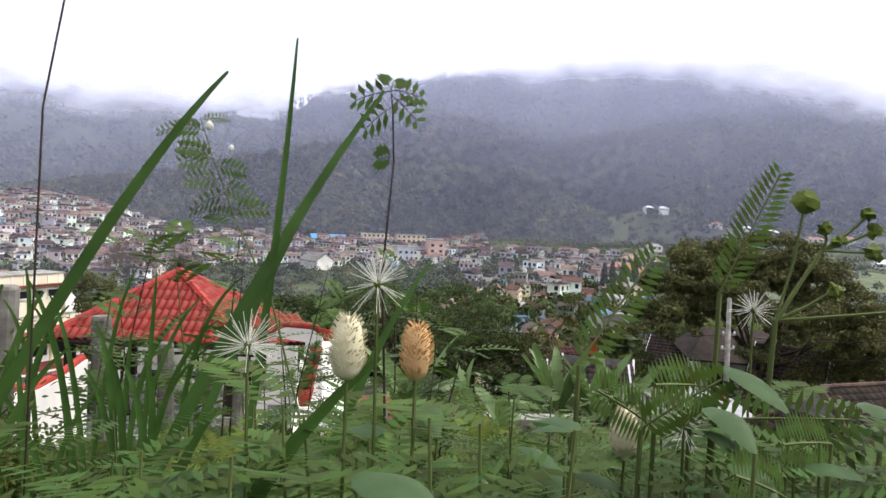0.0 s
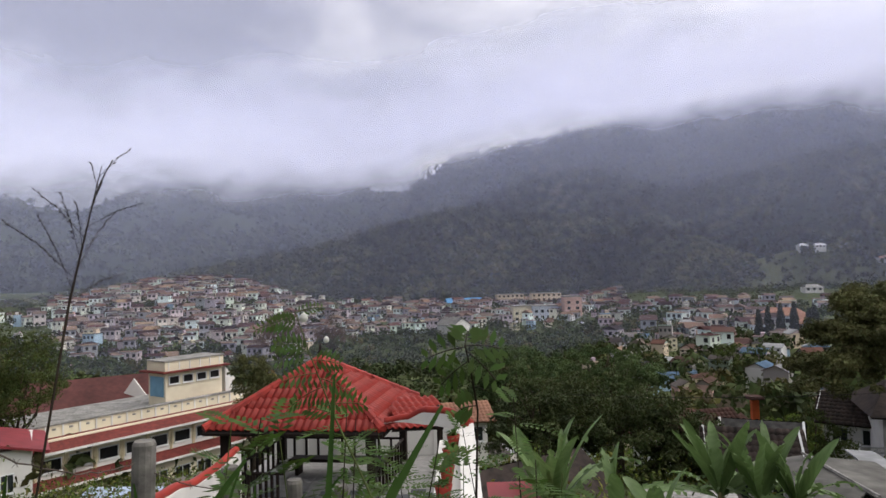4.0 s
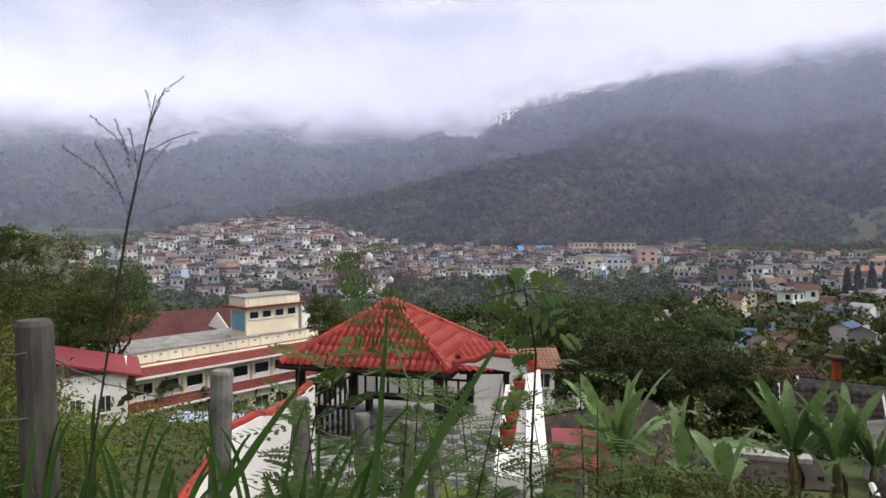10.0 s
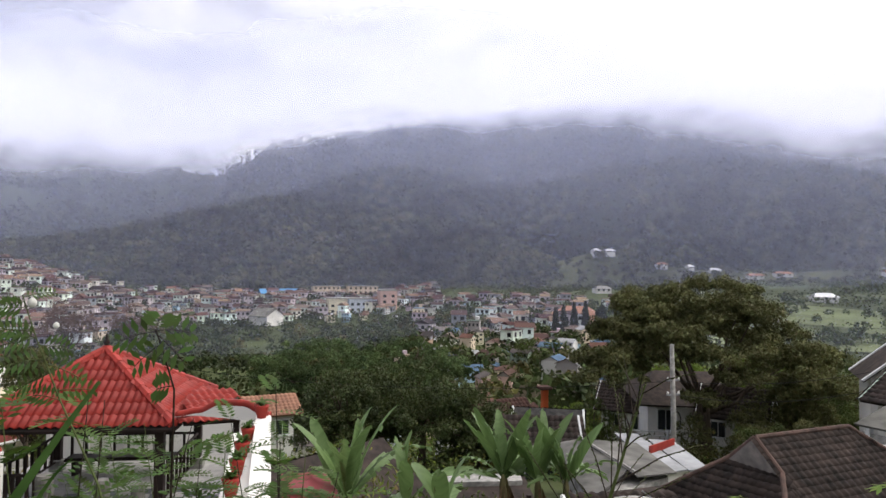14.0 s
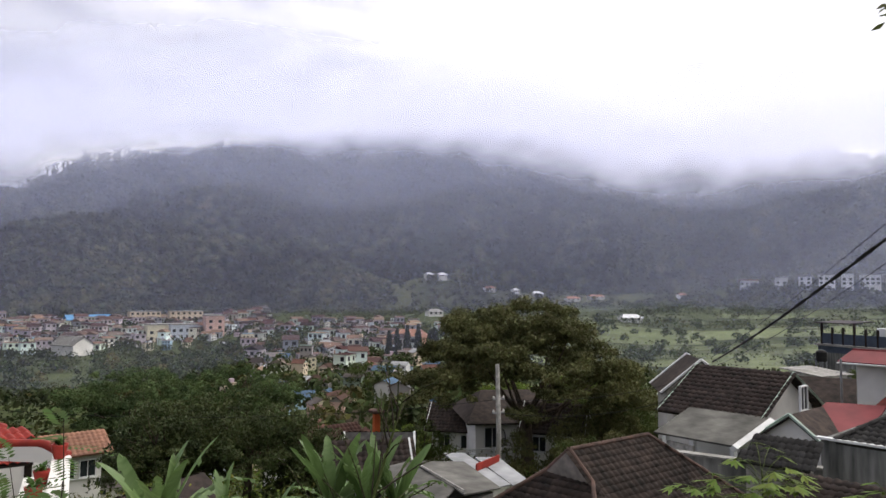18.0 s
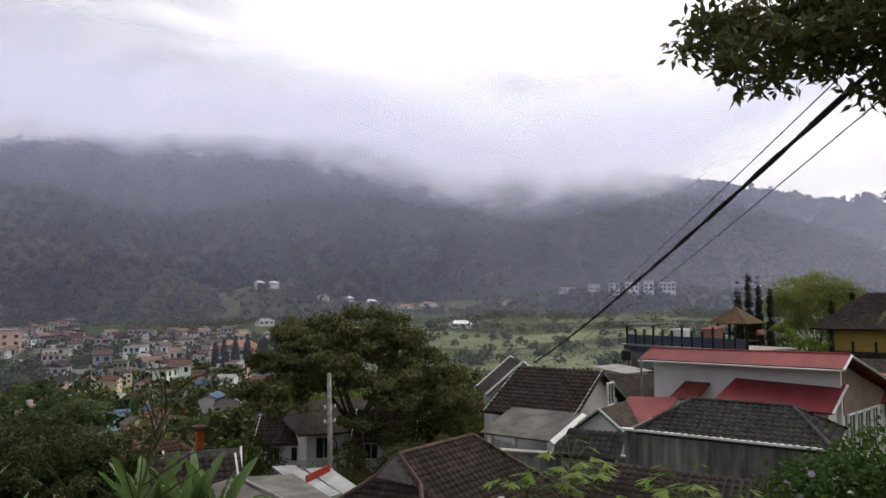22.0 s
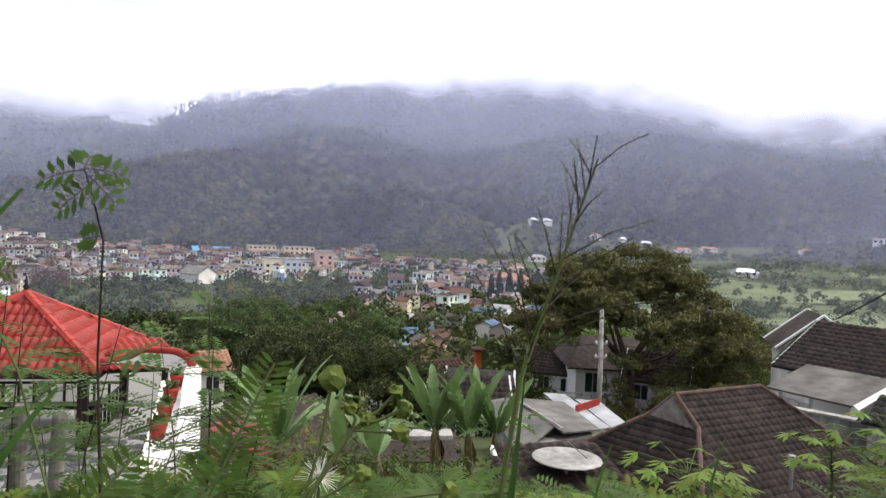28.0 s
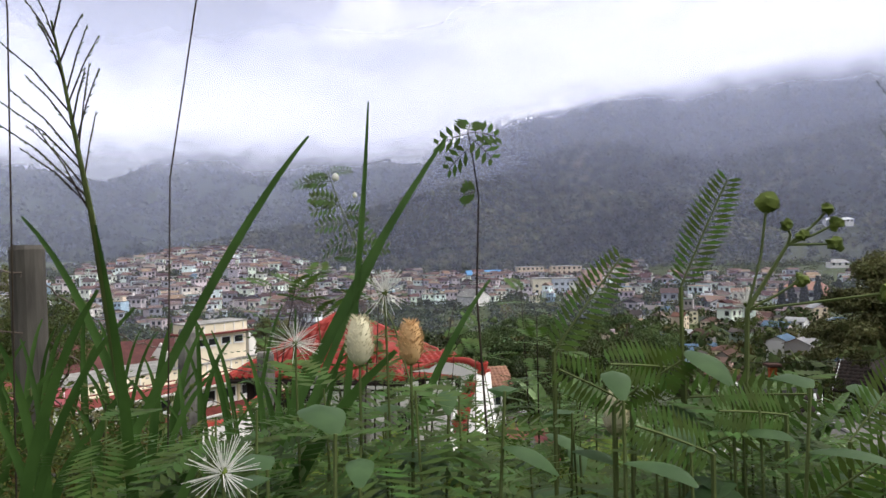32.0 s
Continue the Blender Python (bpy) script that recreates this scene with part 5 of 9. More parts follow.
    part("roof", slab([(85.5, 30.5, -1.5), (88.5, 14.0, -1.5), (93.0, 18.5, 2.6), (91.0, 26.0, 2.6)], 0.2), DARKTILE, y)
    part("roof", slab([(88.5, 14.0, -1.5), (100, 15.5, -1.5), (93.0, 18.5, 2.6)], 0.2), DARKTILE, y)
    part("roof", slab([(85.5, 30.5, -1.5), (98, 32.5, -1.5), (91.0, 26.0, 2.6)], 0.2), DARKTILE, y)
    part("roof", slab([(98, 32.5, -1.5), (100, 15.5, -1.5), (93.0, 18.5, 2.6), (91.0, 26.0, 2.6)], 0.2), DARKTILE, y)
    part("balcony", prism([(86.2, 28.6), (88.8, 15.3), (89.8, 15.5), (87.3, 28.7)], -4.9, -4.1), DARKTILE, y)
    for k in range(7):
        f = k / 6
        x, yy = 86.3 + 2.6 * f, 28.5 - 13 * f
        part("balcony_post", box(x - 0.1, yy - 0.1, -4.1, x + 0.1, yy + 0.1, -2.9), WOODDK, y)
    for f in (0.75, 0.92):
        x, yy = 87.5 + 2.5 * f, 28.5 - 13 * f
        window(y, along((x - 0.02, yy, -3.8), (x + 2.5, yy - 13, -3.8)), 1.2, 1.8, WOODDK)
    l = thing("low_house", pose(0, 0, 0), "low house with a mossy dark roof", "house")
    gabled(l, (70.0, 24.0), (72.0, 16.5), 3.4, -5.6, -3.6, -10.0, CONCRETE, DARKTILE, 0.5, None, WOODDK)
    r2 = thing("red_roof_shed", pose(56.5, 12.4, -8), "shed with a bright red metal roof", "shed")
    part("wall", box(-2, -1.5, 0, 2, 1.5, 4.0), WHITE, r2)
    part("roof", slab([(-2.4, -2.0, 4.0), (2.4, -2.0, 4.0), (2.4, 1.0, 5.2), (-2.4, 1.0, 5.2)], 0.1), REDSHEET, r2)
    # tall brown pavilion at the edge
    g = thing("pavilion_house", pose(61.5, 10.2, -8.0, 0, 0, -80), "two tiered pavilion with brown tiled roofs", "house")
    brown = mat("brown_tile", (0.22, 0.12, 0.085), (0.15, 0.085, 0.06), 2.5, 0.8, 0.2)
    for q, z0, z1, top in ((4.6, 9.7, 12.0, 1.6), (3.6, 6.6, 8.2, 2.0)):
        C = [(-q, -q, z0), (q, -q, z0), (q, q, z0), (-q, q, z0)]
        D = [(-top, -top, z1), (top, -top, z1), (top, top, z1), (-top, top, z1)]
        for k in range(4):
            part("roof", slab([C[k], C[(k + 1) % 4], D[(k + 1) % 4], D[k]], 0.15), brown, g)
    for sx in (-2.6, 2.6):
        for sy in (-2.6, 2.6):
            part("column", box(sx - 0.15, sy - 0.15, 0, sx + 0.15, sy + 0.15, 9.8), WOODDK, g)
    part("core", box(-2.2, -2.2, 0, 2.2, 2.2, 9.6), mat("dark_red_panel", (0.14, 0.04, 0.04), (0.1, 0.03, 0.03), 2, 0.7, 0.1), g)
    part("floor", box(-3.2, -3.2, 4.4, 3.2, 3.2, 4.7), WOODDK, g)
    part("stair_wall", box(2.8, -4.6, 0, 3.2, 2.0, 4.6), WHITE, g)


cafe_terrace()


# ---- sheds and houses below the banana plants ----
def low_roofs():
    s = thing("workshop", pose(0, 0, 0), "workshop with weathered fibre cement roof sheets", "shed")
    old = mat("stained_fibre_cement", (0.16, 0.155, 0.145), (0.075, 0.075, 0.07), 1.2, 0.92, 0.25, stain=0.45)
    for a, b, c, d in (((9.6, 19.0, -5.45), (11.9, 20.9, -5.15), (12.1, 25.1, -5.15), (11.3, 25.6, -5.4)), ((11.95, 20.3, -5.2), (13.8, 20.9, -5.35), (14.4, 24.6, -5.3), (12.15, 25.0, -5.12))):
        part("roof_sheet", slab([a, b, c, d], 0.05), old, s)
    part("wall", prism([(9.9, 19.3), (13.6, 21.1), (14.1, 24.3), (11.5, 25.2)], -9.2, -5.55), CONCRETE, s)
    part("ridge_board", tube([(11.92, 20.3, -5.08), (12.12, 25.1, -5.06)], 0.05, 5), CONCRETE, s)
    w = thing("white_roofed_shed", pose(0, 0, 0), "low shed with a white sheet roof and red fascia", "shed")
    for a, b, c, d in (((14.6, 23.2, -6.1), (15.9, 23.4, -6.1), (16.5, 28.2, -5.9), (15.6, 28.6, -5.9)), ((16.0, 23.4, -6.15), (17.0, 23.7, -6.15), (17.6, 27.0, -5.95), (16.6, 27.4, -5.95))):
        part("roof_sheet", slab([a, b, c, d], 0.06), mat("dull_white_sheet", (0.36, 0.37, 0.39), (0.24, 0.25, 0.26), 1.6, 0.7, 0.1, stain=0.35), w)
    part("wall", prism([(14.8, 23.5), (16.9, 24.0), (17.3, 26.8), (15.7, 28.3)], -10.0, -6.2), WHITE, w)
    part("fascia", slab([(15.5, 25.4, -6.05), (17.3, 26.4, -6.05), (17.3, 26.4, -5.7), (15.5, 25.4, -5.7)], 0.06), REDPAINT, w)
    # small shop with low wall between the trunks
    k = thing("kiosk", pose(0, 0, 0), "small kiosk with pale roof and open counter", "kiosk")
    part("roof", slab([(5.2, 20.6, -5.9), (8.4, 20.2, -5.9), (8.7, 22.2, -5.55), (5.5, 22.6, -5.55)], 0.08), DARKTILE, k)
    part("wall", prism([(5.4, 22.0), (8.4, 21.6), (8.6, 22.4), (5.5, 22.8)], -9.0, -5.5), CONCRETE, k)
    part("counter", box(5.3, 20.8, -8.2, 8.3, 21.2, -7.0), WHITE, k)
    for x in (5.3, 8.3):
        part("post", box(x - 0.06, 20.7, -8.8, x + 0.06, 20.82, -5.7), WOODDK, k)
    # dark roofed houses further down
    specs = (
        ((12.0, 33.2), (15.0, 32.3), 1.8, -7.2, -5.9, DARKTILE, PALEFRAME, "house with dark roof and white bargeboards"),
        ((16.4, 34.6), (13.8, 35.8), 1.7, -7.3, -6.1, GREYTILE, PALEFRAME, "house with grey roof and white bargeboards"),
        ((12.4, 44.0), (17.0, 45.0), 3.4, -9.6, -7.4, BROWNROOF, None, "house with a brown hipped roof among trees"),
        ((-1.2, 50.0), (1.4, 50.6), 1.8, -8.4, -7.6, ROOFPINK, None, "house with a faded orange roof"),
        ((4.0, 26.0), (-0.2, 23.0), 2.6, -6.6, -5.0, DARKTILE, None, "house with a long dark roof below the terrace"),
        ((26.0, 49.0), (29.0, 46.5), 2.0, -8.6, -7.2, DARKTILE, PALEFRAME, "white house half hidden by the great tree"),
        ((29.5, 41.0), (32.0, 38.5), 2.0, -7.6, -6.2, DARKTILE, PALEFRAME, "white house with a steep roof behind the tree"),
        ((19.0, 50.0), (21.0, 52.5), 2.0, -11.0, -9.4, BROWNROOF, None, "house with a steep brown roof"),
    )
    for p, q, dep, ez, pz, rm, tr, lab in specs:
        h = thing("house", pose(0, 0, 0), lab, "house", "houses on the lower slope")
        bot = gz((p[0] + q[0]) / 2, (p[1] + q[1]) / 2) - 1.0
        u, v = gabled(h, p, q, dep, ez, pz, bot, WHITE, rm, 0.5, (0.3, 0.34, 0.05, rm), tr)
        P, Q = Vector((p[0], p[1], 0)), Vector((q[0], q[1], 0))
        for f in (0.25, 0.7):
            c = P.lerp(Q, f) + v * (dep + 0.01)
            window(h, pose(c.x, c.y, ez - 1.7, 0, 0, math.degrees(math.atan2(-u.y, -u.x)) + 180), 1.0, 1.1)
    # balcony house behind the pole
    b = thing("balcony_house", pose(25.5, 42.2, -12.7, 0, 0, -20), "white two storey house with a railed balcony", "house")
    part("wall", box(0, 0, 0, 5.5, 6, 5.2), WHITE, b)
    part("roof", slab([(-0.8, -0.9, 5.2), (6.2, -0.9, 5.2), (5.0, 3, 7.0), (1.0, 3, 7.0)], 0.12), DARKTILE, b)
    part("roof", slab([(-0.8, -0.9, 5.2), (1.0, 3, 7.0), (-0.8, 7, 5.2)], 0.12), DARKTILE, b)
    part("roof", slab([(6.2, -0.9, 5.2), (6.2, 7, 5.2), (5.0, 3, 7.0)], 0.12), DARKTILE, b)
    part("balcony_floor", box(-1.4, -1.2, 2.5, 3.6, 0, 2.65), WHITE, b)
    for z in (2.9, 3.2, 3.5):
        part("balcony_rail", tube([(-1.4, 0, z), (-1.4, -1.2, z), (3.6, -1.2, z)], 0.04, 5), PALEFRAME, b)
    for x in (-1.4, 1.1, 3.6):
        part("balcony_post", box(x - 0.05, -1.25, 2.6, x + 0.05, -1.15, 3.55), PALEFRAME, b)
    window(b, pose(1.2, 0, 3.3), 1.2, 1.5)
    window(b, pose(4.3, 0, 3.3), 1.0, 1.2)
    o = thing("orange_pillar", pose(17.5, 41.4, -8.4), "bright orange painted gate pillar", "pillar")
    part("shaft", box(-0.20, -0.20, -3.5, 0.20, 0.20, 2.2, 0.03), mat("orange_paint", (0.55, 0.12, 0.04), (0.45, 0.1, 0.035), 3, 0.6, 0.05), o)
    part("cap", box(-0.42, -0.42, 2.2, 0.42, 0.42, 2.4, 0.05), BROWNROOF, o)


BROWNROOF = mat("brown_clay_tile", (0.115, 0.06, 0.05), (0.07, 0.042, 0.036), 2.5, 0.85, 0.2, stain=0.35)
ROOFPINK = mat("faded_orange_tile", (0.36, 0.19, 0.13), (0.26, 0.14, 0.10), 2.5, 0.8, 0.2, stain=0.3)
low_roofs()


# ---- utility pole and cables ----
def utility():
    p = thing("utility_pole", pose(19.3, 29.6, -9.4), "grey concrete utility pole with insulators", "pole")
    part("shaft", tube([(0, 0, -0.5), (0.02, 0, 4), (-0.05, 0.05, 7.4)], [0.15, 0.13, 0.10], 10), CONCRETE, p, smooth=True)
    for z in (4.9, 5.6):
        arm = part("cross_arm", box(-0.35, -0.04, z, 0.35, 0.04, z + 0.08), METAL, p)
        for x in (-0.3, 0.3):
            part("insulator", tube([(x, 0, z + 0.08), (x, 0, z + 0.12), (x, 0, z + 0.2)], [0.05, 0.06, 0.03], 8), WHITE, arm)
    bm = bmesh.new()
    add_tube(bm, [(0.2 * math.cos(a) + 0.35, 0.2, 3.6 + 0.45 * math.sin(a)) for a in np.linspace(0, 6.28, 20)], 0.03, 5)
    part("cable_coil", bm, BLACK, p)

    def cable(name, a, b, sag, r, label, wobble=0.0, phase=0.0, n=60):
        a, b = Vector(a), Vector(b)
        pts = []
        for i in range(n + 1):
            f = i / n
            q = a.lerp(b, f)
            q.z -= sag * 4 * f * (1 - f)
            q.x += wobble * math.cos(f * 60 + phase)
            q.z += wobble * math.sin(f * 60 + phase)
            pts.append(q)
        bm = bmesh.new()
        add_tube(bm, pts, r, 6)
        ob = part(name, bm, BLACK, None)
        return tagged(ob, label, "cable", "overhead cables")
    A, B = (30.6, 25.8, -1.95), (7.6, 0.9, 4.52)
    cable("power_cable", A, B, 0.25, 0.028, "thick twisted black overhead cable", 0.02, 0)
    cable("power_cable", A, B, 0.25, 0.028, "thick twisted black overhead cable", 0.02, 3.1)
    cable("thin_cable", (30.6, 25.8, -1.7), (7.6, 0.95, 4.74), 0.22, 0.009, "thin black overhead wire")
    cable("thin_cable", (30.8, 25.5, -2.05), (7.9, 0.75, 4.38), 0.35, 0.009, "thin black overhead wire")
    cable("thin_cable", (19.0, 29.6, -3.8), (-8, 46, -4.4), 0.9, 0.014, "thin black overhead wire")
    cable("thin_cable", (19.6, 29.6, -3.8), (31, 25.6, -2.3), 0.6, 0.014, "thin black overhead wire")
    cable("thin_cable", (19.6, 29.6, -4.5), (31, 25.6, -3.0), 0.8, 0.016, "thin black overhead wire")


utility()

# ---- town across the valley ----
ROOF_TONES = ((0.13, 0.085, 0.07), (0.10, 0.062, 0.052), (0.19, 0.10, 0.075), (0.12, 0.105, 0.10), (0.26, 0.26, 0.27), (0.15, 0.08, 0.065), (0.1, 0.16, 0.24), (0.058, 0.045, 0.042), (0.099, 0.062, 0.05), (0.083, 0.079, 0.079), (0.091, 0.042, 0.033), (0.36, 0.37, 0.38))
WALL_TONES = ((0.74, 0.73, 0.70), (0.58, 0.56, 0.53), (0.36, 0.33, 0.31), (0.74, 0.62, 0.48), (0.42, 0.58, 0.72), (0.82, 0.82, 0.82), (0.45, 0.55, 0.48), (0.70, 0.48, 0.42), (0.36, 0.34, 0.33), (0.80, 0.74, 0.56), (0.60, 0.66, 0.74), (0.62, 0.50, 0.56))
TOWN_ROOF = mat("town_roof", (1, 1, 1), (0.72, 0.72, 0.72), 0.8, 0.85, 0.1, ramp=ROOF_TONES, stain=0.35, spec=0.05)
TOWN_WALL = mat("town_wall", (1, 1, 1), (0.9, 0.9, 0.9), 0.5, 0.85, 0.05, ramp=WALL_TONES, stain=0.3)


def town_house(kind, w, d, storeys, roof):
    """One house of the town: wall, roof, windows, door. Front looks along -y."""
    h = thing("town_house", pose(0, 0, 0), kind, "house", "houses of the hillside town")
    H = 3.1 * storeys
    part("wall", box(-w / 2, -d / 2, -4, w / 2, d / 2, H), TOWN_WALL, h)
    o = 0.5
    if roof == "gable_side":
        for s in (-1, 1):
            part("roof", slab([(-w / 2 - o, s * (d / 2 + o), H - 0.2), (w / 2 + o, s * (d / 2 + o), H - 0.2), (w / 2 + o, 0, H + d * 0.27), (-w / 2 - o, 0, H + d * 0.27)], 0.2), TOWN_ROOF, h)
        part("gable", prism([(-d / 2, H), (d / 2, H), (0, H + d * 0.25)], -w / 2, w / 2, "x"), TOWN_WALL, h)
    elif roof == "gable_front":
        for s in (-1, 1):
            part("roof", slab([(s * (w / 2 + o), -d / 2 - o, H - 0.2), (s * (w / 2 + o), d / 2 + o, H - 0.2), (0, d / 2 + o, H + w * 0.3), (0, -d / 2 - o, H + w * 0.3)], 0.2), TOWN_ROOF, h)
        part("gable", prism([(-w / 2, H), (w / 2, H), (0, H + w * 0.28)], -d / 2, d / 2, "y"), TOWN_WALL, h)
    elif roof == "hip":
        C = [(-w / 2 - o, -d / 2 - o, H - 0.1), (w / 2 + o, -d / 2 - o, H - 0.1), (w / 2 + o, d / 2 + o, H - 0.1), (-w / 2 - o, d / 2 + o, H - 0.1)]
        r = max(0.3, (w - d) / 2)
        A, B = (-r, 0, H + d * 0.3), (r, 0, H + d * 0.3)
        for q in ([C[0], C[1], B, A], [C[1], C[2], B], [C[2], C[3], A, B], [C[3], C[0], A]):
            part("roof", slab(q, 0.15), TOWN_ROOF, h)
    else:
        part("roof", box(-w / 2 - 0.2, -d / 2 - 0.2, H, w / 2 + 0.2, d / 2 + 0.2, H + 0.25), TOWN_ROOF, h)
        part("parapet", box(-w / 2, -d / 2 - 0.1, H + 0.25, w / 2, -d / 2 + 0.1, H + 0.9), TOWN_WALL, h)
        part("tank_room", box(w * 0.1, -d * 0.1, H + 0.25, w * 0.4, d * 0.3, H + 2.2), TOWN_WALL, h)
    for s in range(storeys):
        n = 3 if w > 8 else 2
        for k in range(n):
            x = -w / 2 + w * (k + 0.5) / n
            if s == 0 and k == 0:
                part("door", box(x - 0.5, -d / 2 - 0.04, 0, x + 0.5, -d / 2 + 0.02, 2.1), WOODDK, h)
            else:
                part("window", box(x - 0.7, -d / 2 - 0.05, 0.9 + 3.1 * s, x + 0.7, -d / 2 + 0.02, 2.2 + 3.1 * s), GLASS, h)
    return h


def on_foothill(az, el):
    """Spot on the foothill that is seen at a height angle, or as near to it as the slope comes."""
    S = np.linspace(0.05, 0.98, 40)
    x, y, z = surf_foot(np.full(40, float(az)), S)
    k = int(np.argmin(np.abs(np.degrees(np.arctan2(z - 1.6, np.hypot(x, y))) - el)))
    return float(x[k]), float(y[k]), float(z[k])


def build_town():
    rng = random.Random(5)
    protos = [
        town_house("small white house with a tiled side gable roof", 8, 7, 1, "gable_side"),
        town_house("two storey house with a gabled front", 7, 9, 2, "gable_front"),
        town_house("flat roofed house with a parapet", 8, 7, 2, "flat"),
        town_house("house with a hipped tile roof", 10, 7, 1, "hip"),
        town_house("narrow house with a gabled front", 6, 8, 1, "gable_front"),
        town_house("tall flat roofed house above its neighbours", 9, 8, 3, "flat"),
        town_house("wide two storey house with a side gable", 11, 7, 2, "gable_side"),
    ]
    used = set()
    # zones: heading range, distance range, number
    zones = ((-30, -12, 262, 330, 66), (12, 24, 205, 320, 58), (4, 13, 330, 400, 30), (-12, -2, 375, 430, 24), (-2, 13, 400, 450, 34), (14, 26, 320, 400, 16), (-30, -12, 330, 420, 24), (-36, -29, 330, 420, 10))
    spots = []
    for a0, a1, r0, r1, n in zones:
        tries = 0
        got = 0
        while got < n and tries < n * 30:
            tries += 1
            az, r = radians(rng.uniform(a0, a1)), math.sqrt(rng.uniform(r0 * r0, r1 * r1))
            x, y = r * math.sin(az), r * math.cos(az)
            if all((x - p) ** 2 + (y - q) ** 2 > 34 for p, q in spots):
                spots.append((x, y))
                got += 1
    for i, (x, y) in enumerate(spots):
        k = rng.choices(range(7), (5, 4, 4, 4, 4, 2, 3))[0]
        face = -math.degrees(math.atan2(x, y)) + rng.choice((-35, -20, 0, 15, 30, 80, -80)) + rng.uniform(-8, 8)
        m = pose(x, y, gz(x, y) + 0.3, 0, 0, face) @ Matrix.Diagonal([f * (1.3 if x > 38 and y < 300 else 1.0) for f in (rng.uniform(0.42, 0.85), rng.uniform(0.45, 0.8), rng.uniform(0.42, 0.78))] + [1])
        if k in used:
            copy_thing(protos[k], m)
        else:
            protos[k].matrix_basis = m
            used.add(k)
    for k in range(7):
        if k not in used:
            protos[k].matrix_basis = pose(30 + 12 * k, 420, gz(30 + 12 * k, 420))
    # houses in the gardens below the great tree
    for x, y, k, turn, sc in ((17.2, 68.0, 3, 20, 0.75), (24.5, 62.0, 3, -30, 0.7), (26.0, 84.0, 0, 35, 0.75), (19.0, 92.0, 6, -25, 0.7), (34.0, 104.0, 1, 20, 0.7), (30.0, 118.0, 3, -40, 0.8), (38.0, 126.0, 0, 10, 0.8), (24.0, 124.0, 1, 50, 0.7), (46.0, 138.0, 4, -20, 0.8), (36.0, 146.0, 2, 15, 0.7), (52.0, 152.0, 6, 30, 0.8), (44.0, 164.0, 3, -10, 0.8), (-1.5, 56.0, 0, 25, 0.6), (2.6, 58.0, 3, -20, 0.6), (30.0, 156.0, 5, 20, 0.6), (58.0, 172.0, 1, -30, 0.8), (10.5, 62.0, 0, 10, 0.55)):
        az = math.degrees(math.atan2(x, y))
        copy_thing(protos[k], pose(x, y, gz(x, y) + 0.8, 0, 0, turn - az) @ Matrix.Scale(sc, 4))
    lane = []
    while len(lane) < 26:
        az, r = radians(rng.uniform(14.5, 27.5)), rng.uniform(112, 210)
        x, y = r * math.sin(az), r * math.cos(az)
        if all((x - p) ** 2 + (y - q) ** 2 > 80 for p, q in lane):
            lane.append((x, y))
            k = rng.choice((0, 1, 3, 3, 4, 6))
            sc = rng.uniform(0.75, 1.0)
            copy_thing(protos[k], pose(x, y, gz(x, y) + 0.9, 0, 0, -math.degrees(az) + rng.choice((-40, -20, 10, 30, 70))) @ Matrix.Scale(sc, 4))
    rw = thing("retaining_wall", pose(0, 0, 0), "long brownish retaining wall below the garden houses", "wall")
    body = mat("brown_stone_wall", (0.30, 0.24, 0.19), (0.18, 0.15, 0.125), 1.5, 0.9, 0.3, stain=0.4)
    for k in range(3):
        x0, y0 = 32.0 + 5.2 * k, 103.0 - 1.5 * k
        part("wall_body", prism([(x0, y0), (x0 + 5.1, y0 - 1.4), (x0 + 5.2, y0 - 1.1), (x0 + 0.1, y0 + 0.3)], gz(x0, y0) - 2, gz(x0, y0) + 2.2), body, rw)
    # the rest of the roofs, packed higher up and further off
    wv, wf, rv, rf, ov, of = [], [], [], [], [], []
    got = 0
    for a0, a1, r0, r1, n in ((-31, -12, 400, 545, 420), (-25, -15, 430, 560, 110), (-36, -29, 400, 480, 26), (-13, -2, 420, 570, 190), (-2, 14, 440, 580, 230), (24, 30, 330, 420, 10), (-12, 13, 350, 450, 150), (-31, -12, 265, 400, 230), (12, 26, 190, 420, 120)):
        for _ in range(n):
            az, r = radians(rng.uniform(a0, a1)), math.sqrt(rng.uniform(r0 * r0, r1 * r1))
            x, y = r * math.sin(az), r * math.cos(az)
            w, d, hh = rng.uniform(3.6, 7.2), rng.uniform(3.6, 6.0), rng.choice((2.4, 2.8, 3.0, 4.4, 5.4, 5.8))
            M = pose(x, y, gz(x, y), 0, 0, -math.degrees(az) + rng.choice((-30, 0, 20, 70)) + rng.uniform(-10, 10))
            k = len(wv)
            wv += [M @ Vector((sx * w / 2, sy * d / 2, z)) for z in (-3, hh) for sx, sy in ((-1, -1), (1, -1), (1, 1), (-1, 1))]
            wf += [(k, k + 1, k + 5, k + 4), (k + 1, k + 2, k + 6, k + 5), (k + 2, k + 3, k + 7, k + 6), (k + 3, k, k + 4, k + 7), (k + 4, k + 5, k + 6, k + 7)]
            k = len(rv)
            o, up = 0.45, rng.choice((0.12, 0.15, 0.9, 1.2, 1.6))
            rv += [M @ Vector(p) for p in ((-w / 2 - o, -d / 2 - o, hh), (w / 2 + o, -d / 2 - o, hh), (w / 2 + o, d / 2 + o, hh), (-w / 2 - o, d / 2 + o, hh), (-w / 2 - o + 0.1, 0, hh + up), (w / 2 + o - 0.1, 0, hh + up))]
            rf += [(k, k + 1, k + 5, k + 4), (k + 1, k + 2, k + 5), (k + 2, k + 3, k + 4, k + 5), (k + 3, k, k + 4), (k + 3, k + 2, k + 1, k)]
